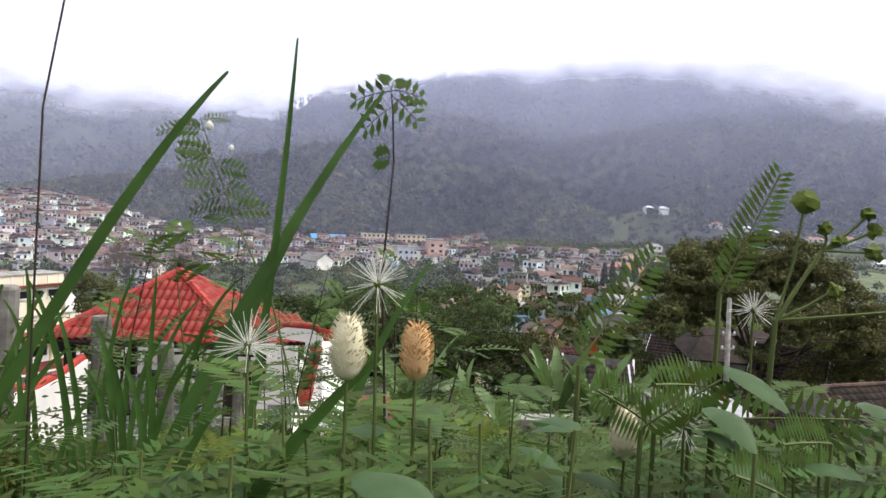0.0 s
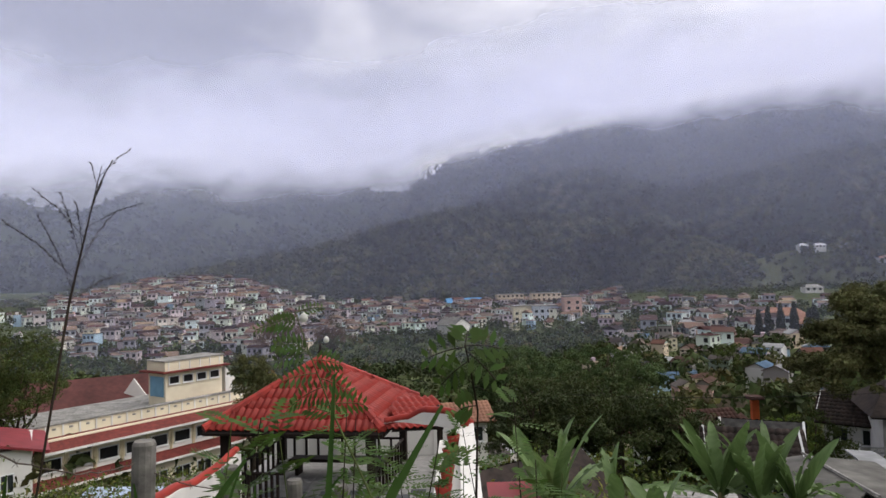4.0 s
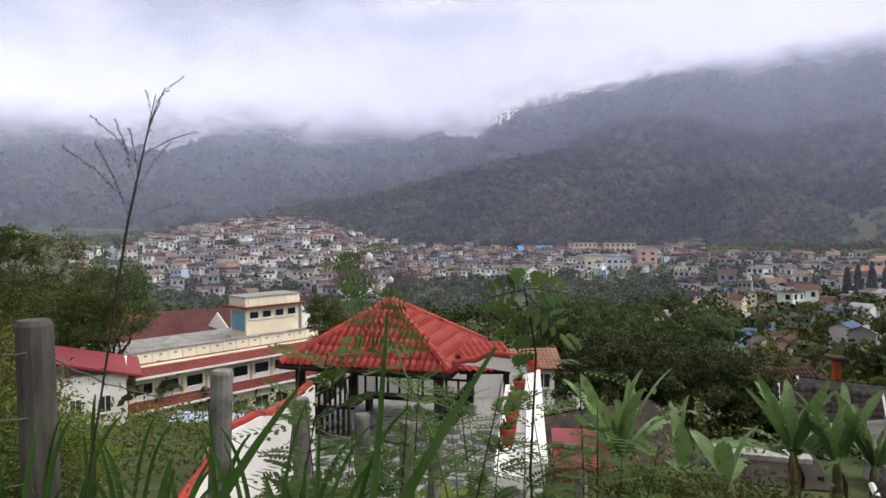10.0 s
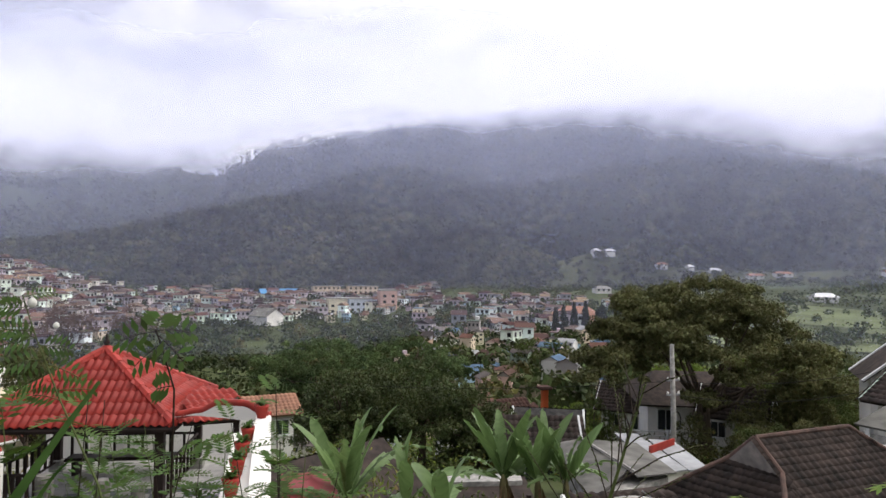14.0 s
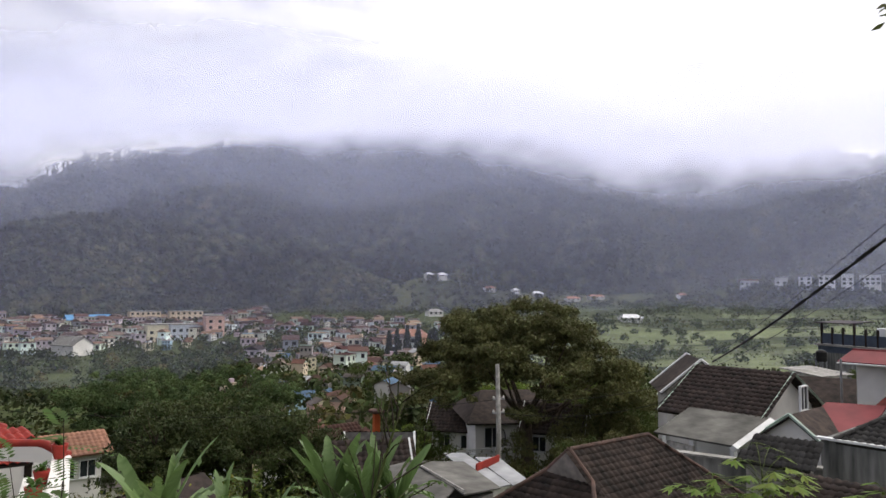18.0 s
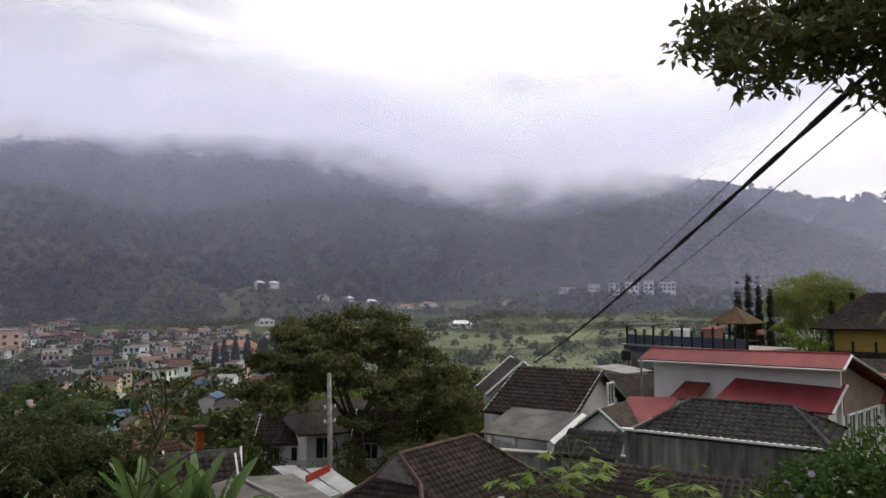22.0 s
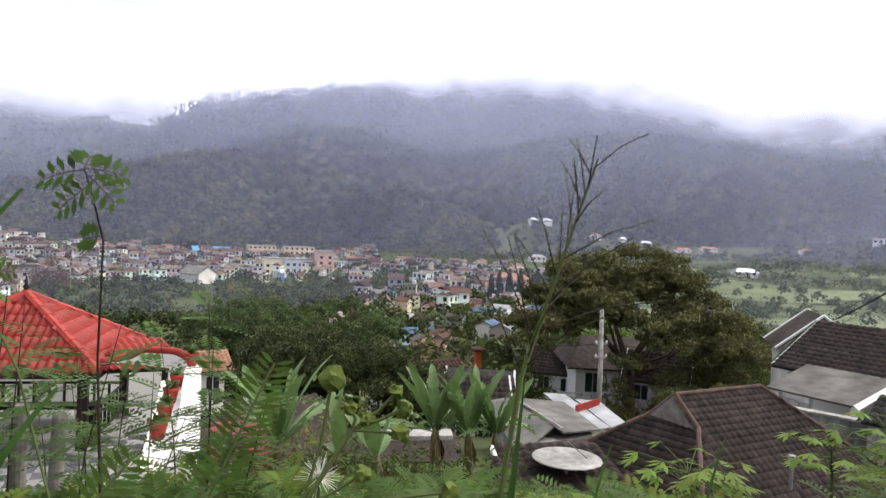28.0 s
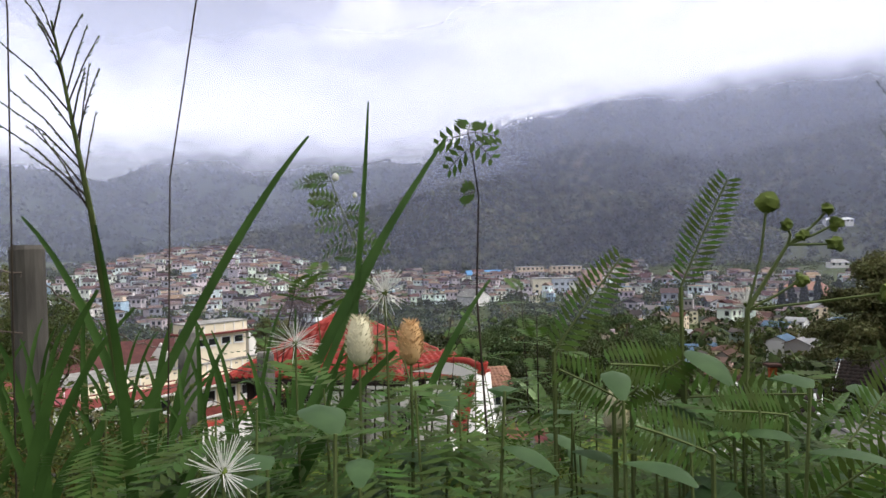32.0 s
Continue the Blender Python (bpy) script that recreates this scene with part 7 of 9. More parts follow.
        (79.0, 29.0, -4.2, 1.9, LEAF_TREE, 1000, 0.36, "green shrub by the low house"),
        (88.0, 34.0, -0.6, 2.2, LEAF_LIGHT, 1100, 0.4, "light green tree behind the tower"),
    )
    for i, (x, y, top, w, lm, n, lf, lab) in enumerate(mixed):
        zb = gz(x, y)
        h = top - zb
        tree("tree", lab, (x, y, zb), (0, 0, h * 0.4), [b2(0, 0, h - w * 0.55, w * 0.75, None, w * 0.55), b2(-w * 0.45, -w * 0.2, h - w * 1.1, w * 0.6, None, w * 0.5), b2(w * 0.5, -w * 0.1, h - w * 1.15, w * 0.6, None, w * 0.5), b2(0, -w * 0.3, h - w * 1.5, w * 0.75, None, w * 0.5)], int(n * 2.4), lf * 0.72, lm, 0.07 * w + 0.05, 60 + i, 0.42, 14, "trees on the slope", 0.2, per=60)
    # bamboo cloud and cypresses to the east
    zb = gz(133, 46)
    tree("bamboo_clump", "tall pale green bamboo clump", (133, 46, zb), (0, 0, 6), [b2(-4.5, 2, 7.0 - zb - 4.5, 4.6, 4.5, 3.4), b2(1, 0, 7.8 - zb - 4.5, 5, 4.5, 3.6), b2(6, -2.4, 6.6 - zb - 4.5, 4.4, 4.4, 3.2), b2(0, 0, 1.0 - zb - 3, 7.5, 4.5, 3.4), b2(-7, 2.5, 4.5 - zb - 4, 3.6, 4, 3.2)], 19000, 0.58, mat("bamboo_leaf", (0.29, 0.32, 0.10), (0.16, 0.20, 0.06), 0.3, 0.6, 0.0, island=0.3, leaf=0.35), 0.3, 90, 0.25, 26, tuft=0.2)
    for i, (x, y, top, w) in enumerate(((98.2, 44.6, 4.0, 1.15), (99.0, 43.4, 6.2, 0.95), (99.6, 42.2, 5.1, 0.85), (100.2, 40.9, 3.8, 0.8), (102.7, 33.7, 2.3, 0.8), (103.5, 31.2, 3.3, 0.8), (86, 196, -10, 1.6), (90, 199, -9.6, 1.6), (96, 204, -9.0, 1.7), (101, 206, -8.6, 1.8), (108, 208, -9.2, 2.2), (106, 207, -11, 2.0))):
        zb = gz(x, y)
        h = top - zb
        blobs = [b2(0, 0, h * f, w * k * 0.62, None, h * 0.05) for f, k in zip(np.linspace(0.12, 0.98, 16), (0.8, 0.95, 1.0, 1.0, 1.0, 0.95, 0.9, 0.84, 0.76, 0.68, 0.58, 0.48, 0.38, 0.28, 0.18, 0.08))]
        tree("cypress", "tall narrow dark cypress", (x, y, zb), (0, 0, h * 0.8), blobs, 9500, 0.30 if y < 100 else 0.6, CYPRESS, 0.18, 100 + i, 0.4, 4, "cypresses", 0.42, per=20)
    # two palms before the pavilion
    for i, (x, y, top) in enumerate(((66.0, 15.6, 1.6), (64.5, 13.6, 0.4))):
        zb = gz(x, y)
        h = top - zb
        p = thing("palm", pose(x, y, zb), "slender palm with drooping fronds", "tree", "palms")
        part("trunk", tube([(0, 0, -0.5), (0.1, 0, h * 0.5), (0, 0, h)], [0.2, 0.15, 0.12], 8), BARK, p)
        rng = np.random.default_rng(7 + i)
        for k in range(16):
            a = 6.28 * k / 16 + rng.uniform(-0.2, 0.2)
            up = rng.uniform(0.1, 1.0)
            pts = [Vector((math.cos(a) * s * 2.3, math.sin(a) * s * 2.3, h + up * 1.6 * s - 2.3 * s * s)) for s in np.linspace(0, 1, 8)]
            V, F = [], []
            for q0, q1 in zip(pts, pts[1:]):
                for side in (-1, 1):
                    for e in (0.25, 0.75):
                        o = q0.lerp(q1, e)
                        sd = Vector((-math.sin(a), math.cos(a), -0.5)) * side * 0.0
                        out = Vector((-math.sin(a) * side, math.cos(a) * side, -0.55)) * 0.5
                        n0 = len(V)
                        V += [o, o + (q1 - q0) * 0.4, o + out + (q1 - q0) * 0.5]
                        F.append((n0, n0 + 1, n0 + 2))
            mesh_ob("frond", V, F, LEAF_DARK, p)
    # bare reddish trees in front of the town
    for i, (x, y, top, w) in enumerate(((-58, 225, -9, 9), (-44, 240, -11, 8), (-66, 250, -10, 7))):
        zb = gz(x, y)
        h = top - zb
        tree("bare_tree", "leafless reddish brown tree before the town", (x, y, zb), (0, 0, h * 0.35), [b2(0, 0, h * 0.75, w * 0.7, None, h * 0.25), b2(-w * 0.5, 0, h * 0.6, w * 0.5, None, h * 0.2), b2(w * 0.5, 0, h * 0.6, w * 0.5, None, h * 0.2)], 2600, 1.5, TWIG_RED, 0.3, 130 + i, 0.06, 40, "bare trees", 0.2)


build_trees()


def valley_growth():
    """Shrubs and small trees over the valley, far too many to count."""
    rng = np.random.default_rng(77)
    P, S = [], []
    zones = ((-60, 60, 60, 110, 900, 1.6), (-38, 30, 110, 200, 2800, 2.2), (-36, 14, 190, 300, 3200, 2.4), (-36, 14, 130, 310, 3000, 1.8), (-45, -20, 90, 300, 1600, 2.2), (-36, 26, 280, 540, 2800, 3.0), (12, 34, 150, 420, 900, 2.4), (34, 70, 190, 440, 520, 2.4), (20, 80, 400, 640, 1300, 3.6), (-60, -30, 60, 300, 1500, 2.8), (-34, -12, 70, 260, 900, 2.4), (60, 90, 60, 300, 700, 2.2), (-40, 80, 540, 640, 1500, 4.4))
    for a0, a1, r0, r1, n, s in zones:
        x, y = spread(a0, a1, r0, r1, n, rng)
        head_on = np.degrees(np.arctan2(x, y))
        open_land = ((head_on > 13) & (head_on < 29) & (np.hypot(x, y) < 230)) | ((head_on > -16) & (head_on < 1) & (np.hypot(x, y) > 120) & (np.hypot(x, y) < 290))
        keep = np.where(open_land, rng.uniform(size=n) < np.where(head_on > 5, 0.14, 0.32), True) & (np.sin(x * 0.045 + 1.7 * np.sin(y * 0.021)) + np.sin(y * 0.06 + x * 0.012) + rng.uniform(-1.2, 1.2, n) > -0.25)
        x, y = x[keep], y[keep]
        sz = rng.uniform(0.5, 1.3, len(x)) * s
        P.append(np.stack([x, y, ground_z(x, y) + sz * 0.35], -1))
        S.append(sz)
    P, S = np.concatenate(P), np.concatenate(S)
    # every shrub: a loose heap of leafy sprays
    reps = 26
    Q = np.repeat(P, reps, 0) + rng.normal(size=(len(P) * reps, 3)) * np.repeat(S, reps)[:, None] * np.array([0.48, 0.48, 0.34])
    V, F = leaf_arrays(Q, np.repeat(S, reps) * 0.40, rng, 0.6)
    ob = mesh_ob("valley_shrubs", V, F, mat("valley_shrub", (0.105, 0.115, 0.040), (0.034, 0.048, 0.020), 0.09, 0.8, 0.0, island=0.5, hue=0.05, stain=0.4, leaf=0.25, detail=4))
    tagged(ob, "mixed green shrubs and small trees over the valley", "shrubs", kind="stuff")
    # rounder small trees, darker under their crowns
    for zs, size, c1, c2, lab in (
        (((-40, 32, 64, 130, 170), (-38, 28, 130, 210, 420), (-36, 14, 200, 300, 420), (12, 30, 110, 330, 260), (-46, -18, 60, 280, 330), (30, 72, 120, 420, 200)), 2.6, (0.078, 0.098, 0.034), (0.028, 0.042, 0.018), "round dark green trees standing over the valley"),
        (((-40, 32, 70, 210, 220), (-36, 16, 200, 310, 220), (-60, -30, 50, 200, 260), (12, 32, 110, 330, 120)), 2.1, (0.135, 0.118, 0.042), (0.058, 0.062, 0.024), "olive and brownish trees among the gardens"),
        (((-34, 14, 270, 560, 1000), (12, 27, 200, 420, 260)), 2.0, (0.060, 0.072, 0.030), (0.024, 0.034, 0.016), "dark trees between the houses of the town"),
    ):
        C = [spread(a0, a1, r0, r1, n, rng) for a0, a1, r0, r1, n in zs]
        x, y = np.concatenate([c[0] for c in C]), np.concatenate([c[1] for c in C])
        head_on = np.degrees(np.arctan2(x, y))
        thin = ((head_on > 13) & (head_on < 29) & (np.hypot(x, y) < 230)) | ((head_on > -16) & (head_on < 1) & (np.hypot(x, y) > 110) & (np.hypot(x, y) < 290))
        ok = ~thin | (rng.uniform(size=len(x)) < np.where(head_on > 5, 0.22, 0.45))
        x, y = x[ok], y[ok]
        sz = size * rng.uniform(0.55, 1.3, len(x))
        V, F = far_crowns(np.stack([x, y, ground_z(x, y) + sz * rng.uniform(0.5, 1.2, len(x))], -1), sz, rng, 64, 0.95, 0.24, 0.62)
        ob = mesh_ob("valley_trees", V, F, mat("valley_tree_" + lab.split()[0] + "_leaf", c1, c2, 0.22, 0.7, 0.0, island=0.3, hue=0.03, stain=0.45, leaf=0.2))
        tagged(ob, lab, "trees", kind="stuff")
    # leafier scrub close below the houses
    x, y = spread(-45, 62, 16, 75, 2300, rng)
    ok = (rng.uniform(size=len(x)) < 0.8) & ~((x > 4) & (x < 22) & (y > 7) & (y < 27)) & ~((x > -7) & (x < 1) & (y < 24)) & ~((x > 17) & (x < 46) & (y > 5) & (y < 29))
    x, y = x[ok], y[ok]
    C = np.stack([x, y, ground_z(x, y) + 0.4], -1)
    P = (C[:, None] + rng.normal(size=(len(C), 46, 3)) * np.array([0.8, 0.8, 0.5])).reshape(-1, 3)
    tone = np.repeat(rng.choice(3, len(C), p=(0.45, 0.35, 0.2)), 46)
    for k, (lm, lab) in enumerate(((LEAF_TREE, "leafy green scrub between houses and trees"), (LEAF_LIGHT, "light green garden growth between the houses"), (LEAF_BROWN, "bronze and olive garden growth between the houses"))):
        V, F = leaf_arrays(P[tone == k], 0.26, rng, 0.45)
        tagged(mesh_ob("scrub", V, F, lm), lab, "shrubs", kind="stuff")
    # low growth under the banana plants
    x, y = spread(-4, 26, 10, 18, 150, rng)
    ok = ~((x > 5) & (y > 8.0)) & ~(x < 0.4)
    C = np.stack([x[ok], y[ok], ground_z(x[ok], y[ok]) + 0.2], -1)
    Q = (C[:, None] + rng.normal(size=(len(C), 60, 3)) * np.array([0.45, 0.45, 0.22])).reshape(-1, 3)
    V, F = leaf_arrays(Q, 0.15, rng, 0.4)
    tagged(mesh_ob("undergrowth", V, F, LEAF_TREE), "leafy undergrowth around the banana plants", "shrubs", kind="stuff")
    # fields: low terraces of paler green across the valley
    field = mat("rice_field", (0.125, 0.148, 0.066), (0.095, 0.118, 0.052), 0.05, 0.9, 0.2, vary=0.3, stain=0.3)
    r2 = random.Random(3)
    for k in range(70):
        az, rr = r2.uniform(34, 62), r2.uniform(230, 560)
        x, y = rr * math.sin(radians(az)), rr * math.cos(radians(az))
        w, d = r2.uniform(24, 66), r2.uniform(12, 26)
        me_v = []
        n = 6
        M = pose(x, y, 0, 0, 0, -az + r2.uniform(-10, 10))
        grid = [M @ Vector((-w / 2 + w * i / n, -d / 2 + d * j / 2, 0)) for j in range(3) for i in range(n + 1)]
        V = [(p.x, p.y, gz(p.x, p.y) + 0.35) for p in grid]
        F = [(j * (n + 1) + i, j * (n + 1) + i + 1, (j + 1) * (n + 1) + i + 1, (j + 1) * (n + 1) + i) for j in range(2) for i in range(n)]
        ob = mesh_ob("field_plot", V, F, field)
        tagged(ob, "flat plot of pale green crops", "field", "field plots", "structure")
    road = mesh_ob("road", [(x + o, y, gz(x, y) + 0.6) for x, y in [(41 * 4.6 + 0, 205), (197, 222), (214, 246), (224, 270)] for o in (-1.6, 1.6)], [(0, 1, 3, 2), (2, 3, 5, 4), (4, 5, 7, 6)], ASBESTOS)
    tagged(road, "pale concrete lane climbing through fields", "road", kind="structure")


valley_growth()

# ---- near slope: fence, shrubs, banana plants ----
def fence():
    pale = mat("lichen_concrete", (0.24, 0.23, 0.21), (0.10, 0.095, 0.09), 9, 0.95, 0.5, stain=0.4)
    # weathered grey, toned down further for the shade of the trees around
    darkpost = mat("weathered_shaded_post", (0.14, 0.13, 0.115), (0.05, 0.047, 0.042), 9, 0.95, 0.5, stain=0.5, stretch=(1, 1, 0.25))
    tar = mat("tarred_base", (0.020, 0.020, 0.022), (0.03, 0.03, 0.03), 7, 0.7, 0.3)
    spots = ((-2.105, 1.525, 1.70, 0.095), (-1.97, 2.55, 1.23, 0.066), (-2.04, 4.13, 0.70, 0.066), (-1.49, 4.14, 0.54, 0.055), (-1.28, 4.82, 0.26, 0.055), (-1.09, 5.37, 0.05, 0.055), (-0.95, 5.9, -0.16, 0.055), (0.35, 6.3, -0.62, 0.05))
    for i, (x, y, top, r) in enumerate(spots):
        g = gz(x, y) - 0.3
        p = thing("fence_post", pose(x, y, g), "weathered round concrete fence post with a tarred foot", "post", "fence posts")
        h = top - g
        rng = random.Random(i)
        lean = rng.uniform(-0.04, 0.04)
        part("shaft", tube([(0, 0, h * 0.42), (lean * 0.6, 0, h * 0.7), (lean, 0, h - 0.02), (lean, 0, h)], [r, r, r, r * 0.86], 12), darkpost if i < 2 else pale, p)
        part("foot", tube([(0, 0, 0), (0, 0, h * 0.42)], [r * 1.02, r * 1.02], 12), tar, p)
    wire = mat("rusty_wire", (0.16, 0.13, 0.11), (0.09, 0.07, 0.06), 20, 0.7, 0.0, metal=0.3)
    lines = []
    for dz in (-0.12, -0.36, -0.60):
        pts = [Vector((x, y, t + dz)) for x, y, t, r in spots]
        lines.append(pts)
    for pts in lines:
        rng = random.Random(int(pts[0].z * 100))
        for a, b in zip(pts, pts[1:]):
            L = (b - a).length
            n = max(6, int(L / 0.06))
            path = []
            for k in range(n + 1):
                f = k / n
                q = a.lerp(b, f)
                q.z -= 0.10 * 4 * f * (1 - f) * min(1, L)
                q += Vector((rng.uniform(-0.006, 0.006), rng.uniform(-0.006, 0.006), rng.uniform(-0.006, 0.006)))
                path.append(q)
            bm = bmesh.new()
            add_tube(bm, path, 0.0035, 5)
            ob = tagged(part("barbed_wire", bm, wire), "rusty barbed wire strung between the posts", "wire", "barbed wires")
            bm = bmesh.new()
            for k in range(1, n, 2):
                o = path[k]
                for s in (-1, 1):
                    d = Vector((rng.uniform(-1, 1), rng.uniform(-1, 1), s)).normalized() * 0.022
                    add_tube(bm, [o - d, o + d], [0.001, 0.002], 3)
            part("barbs", bm, wire, ob)["kind"] = "stuff"


fence()


def gate_pillar():
    stone = mat("lichened_stone", (0.20, 0.185, 0.17), (0.11, 0.10, 0.095), 14, 0.95, 0.5, stain=0.4)
    # dark paint, its tone lowered for the tree shade at this end
    board = mat("slate_grey_paint", (0.040, 0.046, 0.058), (0.032, 0.037, 0.047), 3, 0.75, 0.05, stain=0.15)
    pale = mat("pale_grey_paint", (0.17, 0.185, 0.205), (0.14, 0.15, 0.17), 4, 0.8, 0.1)
    m = pose(-1.635, 1.125, 0, 0, 0, 38)
    p = thing("gate_pillar", m, "dark grey gate pillar with a curved stone top", "pillar")
    part("board", box(-0.62, -0.05, -0.2, 0.02, 0.14, 1.78, 0.01), board, p)
    out = [(-0.60, 1.78), (0.0, 1.78)] + [(0.0 - 0.075 * (1 - math.cos(a)), 1.78 + 0.155 * math.sin(a)) for a in np.linspace(0.15, 1.45, 7)] + [(-0.60, 1.94)]
    part("shoulder", prism(out, -0.03, 0.12, "y"), pale, p)
    out = [(-0.60, 1.94), (-0.052, 1.94), (-0.048, 1.98), (-0.03, 2.03), (0.005, 2.075), (0.05, 2.105), (0.035, 2.15), (0.01, 2.19), (-0.05, 2.25), (-0.15, 2.30), (-0.60, 2.34)]
    part("stone_top", prism(out, -0.02, 0.11, "y"), stone, p)
    part("screw", tube([(-0.06, -0.07, 1.68), (-0.06, -0.05, 1.68)], 0.008, 8), PALEFRAME, p)


gate_pillar()

BANANA = mat("banana_leaf", (0.150, 0.235, 0.085), (0.095, 0.165, 0.05), 3, 0.42, 0.1, leaf=0.35, vary=0.2, stain=0.3, spec=0.4, stretch=(1, 6, 1))
BANANA_STEM = mat("banana_stem", (0.14, 0.13, 0.06), (0.07, 0.055, 0.03), 5, 0.8, 0.3, stretch=(1, 1, 0.2))
DRY = mat("dry_leaf", (0.17, 0.11, 0.06), (0.10, 0.065, 0.04), 5, 0.9, 0.2, stain=0.3)


def banana_leaf(L, W, up, seed, torn=0.25):
    """A long blade with a raised midrib and slits along its edges; grows along +x, then bends over."""
    rng = random.Random(seed)
    n = 16
    V, F = [], []
    ang = up
    x = z = 0.0
    prof = []
    for i in range(n + 1):
        f = i / n
        prof.append((x, z, ang))
        st = L / n
        x += math.cos(ang) * st
        z += math.sin(ang) * st
        ang -= rng.uniform(0.01, 0.06) * (0.5 + f) * (2.4 if up < 1.0 else 1.0)
    for i, (px, pz, a) in enumerate(prof):
        f = i / n
        w = 0.012 if f < 0.12 else W * (math.sin(math.pi * min(1, (f - 0.08) / 0.92)) ** 0.55) * 0.5 + 0.005
        dip = w * 0.28
        V += [(px, -w, pz + dip), (px, -w * 0.5, pz + dip * 0.4), (px, 0, pz - 0.01), (px, w * 0.5, pz + dip * 0.4), (px, w, pz + dip)]
    for i in range(n):
        for k in range(4):
            a = 5 * i + k
            if k in (0, 3) and i > 3 and rng.random() < torn:
                q = [Vector(V[j]) for j in (a, a + 1, a + 6, a + 5)]
                # a slit: the outer part of this strip hangs a little lower and apart
                j0 = len(V)
                low = Vector((0.02, 0, -0.04 - 0.05 * rng.random()))
                if k == 0:
                    V += [tuple(q[0].lerp(q[3], 0.15) + low), tuple(q[1]), tuple(q[2]), tuple(q[3].lerp(q[0], 0.15) + low)]
                else:
                    V += [tuple(q[0]), tuple(q[1].lerp(q[2], 0.15) + low), tuple(q[2].lerp(q[1], 0.15) + low), tuple(q[3])]
                F.append((j0, j0 + 1, j0 + 2, j0 + 3))
            else:
                F.append((a, a + 1, a + 6, a + 5))
    return V, F


def banana(x, y, stem, n, L, W, seed, label):
    z = gz(x, y)
    rng = random.Random(seed)
    p = thing("banana_plant", pose(x, y, z), label, "banana plant", "banana plants")
    part("stem", tube([(0, 0, -0.2), (0.03, 0, stem * 0.5), (0, 0.02, stem), (0, 0.02, stem + 0.25)], [0.13, 0.11, 0.085, 0.03], 9), BANANA_STEM, p, smooth=True)
    for k in range(n):
        up = rng.uniform(1.2, 1.52) if k < n * 0.55 else rng.uniform(0.35, 1.0)
        V, F = banana_leaf(L * rng.uniform(0.85, 1.25), W * rng.uniform(0.7, 0.95), up, seed * 50 + k, 0.12 if up > 1 else 0.5)
        M = pose(0, 0.02, stem + 0.1, rng.uniform(-25, 25), 0, 360 / n * k * 1.6 + rng.uniform(-25, 25))
        ob = mesh_ob("leaf", [M @ Vector(v) for v in V], F, BANANA, p, smooth=True)
    for k in range(4):
        a = rng.uniform(0, 6.28)
        V = [(math.cos(a) * 0.1, math.sin(a) * 0.1, stem), (math.cos(a) * 0.22, math.sin(a) * 0.22, stem * 0.7), (math.cos(a + 0.2) * 0.2, math.sin(a + 0.2) * 0.2, stem * 0.3), (math.cos(a + 0.35) * 0.14, math.sin(a + 0.35) * 0.14, stem * 0.55), (math.cos(a + 0.3) * 0.1, math.sin(a + 0.3) * 0.1, stem)]
        mesh_ob("dead_leaf", V, [(0, 1, 2, 3, 4)], DRY, p)


banana(1.55, 12.9, 0.75, 13, 1.75, 0.32, 1, "banana plant with tall upright green leaves")
banana(2.6, 12.6, 0.6, 5, 1.2, 0.36, 2, "young banana plant beside a taller one")
banana(5.7, 15.9, 1.1, 15, 1.7, 0.31, 3, "banana plant with tattered drooping leaves")
banana(6.5, 15.6, 1.0, 15, 1.6, 0.31, 4, "banana plant with tattered drooping leaves")
banana(7.2, 15.5, 0.95, 14, 1.6, 0.30, 5, "banana plant with upright young leaves")
banana(6.1, 16.8, 1.0, 8, 1.5, 0.36, 6, "banana plant behind its neighbours")
banana(3.05, 11.3, 0.5, 4, 1.25, 0.36, 7, "small bright banana plant with a broad leaf")

LEAF_WEED = mat("weed_leaf", (0.078, 0.132, 0.025), (0.038, 0.074, 0.016), 6, 0.55, 0.0, island=0.25, spec=0.15, hue=0.02, leaf=0.35, stain=0.25)
LEAF_GRASS = mat("grass_blade", (0.065, 0.130, 0.030), (0.036, 0.080, 0.018), 8, 0.5, 0.0, island=0.25, hue=0.02, leaf=0.35, stain=0.25)
STEM_GREEN = mat("green_stem", (0.10, 0.13, 0.045), (0.07, 0.09, 0.03), 12, 0.7, 0.1)
STEM_DARK = mat("dark_stem", (0.045, 0.035, 0.025), (0.03, 0.022, 0.018), 12, 0.8, 0.1)
PUFF = mat("white_plume", (0.80, 0.80, 0.76), (0.72, 0.72, 0.68), 10, 0.8, 0.0, leaf=0.4, stain=0.1)
SPIKE_PALE = mat("cream_seed_head", (0.62, 0.58, 0.42), (0.50, 0.46, 0.32), 30, 0.9, 0.4, stain=0.2)
SPIKE_BROWN = mat("brown_seed_head", (0.56, 0.36, 0.18), (0.42, 0.26, 0.13), 30, 0.9, 0.4, stain=0.2)
BURR = mat("green_burr", (0.13, 0.17, 0.035), (0.07, 0.10, 0.025), 40, 0.8, 0.5)
LILAC = mat("lilac_petal", (0.55, 0.45, 0.72), (0.48, 0.38, 0.66), 5, 0.6, 0.0, leaf=0.3)


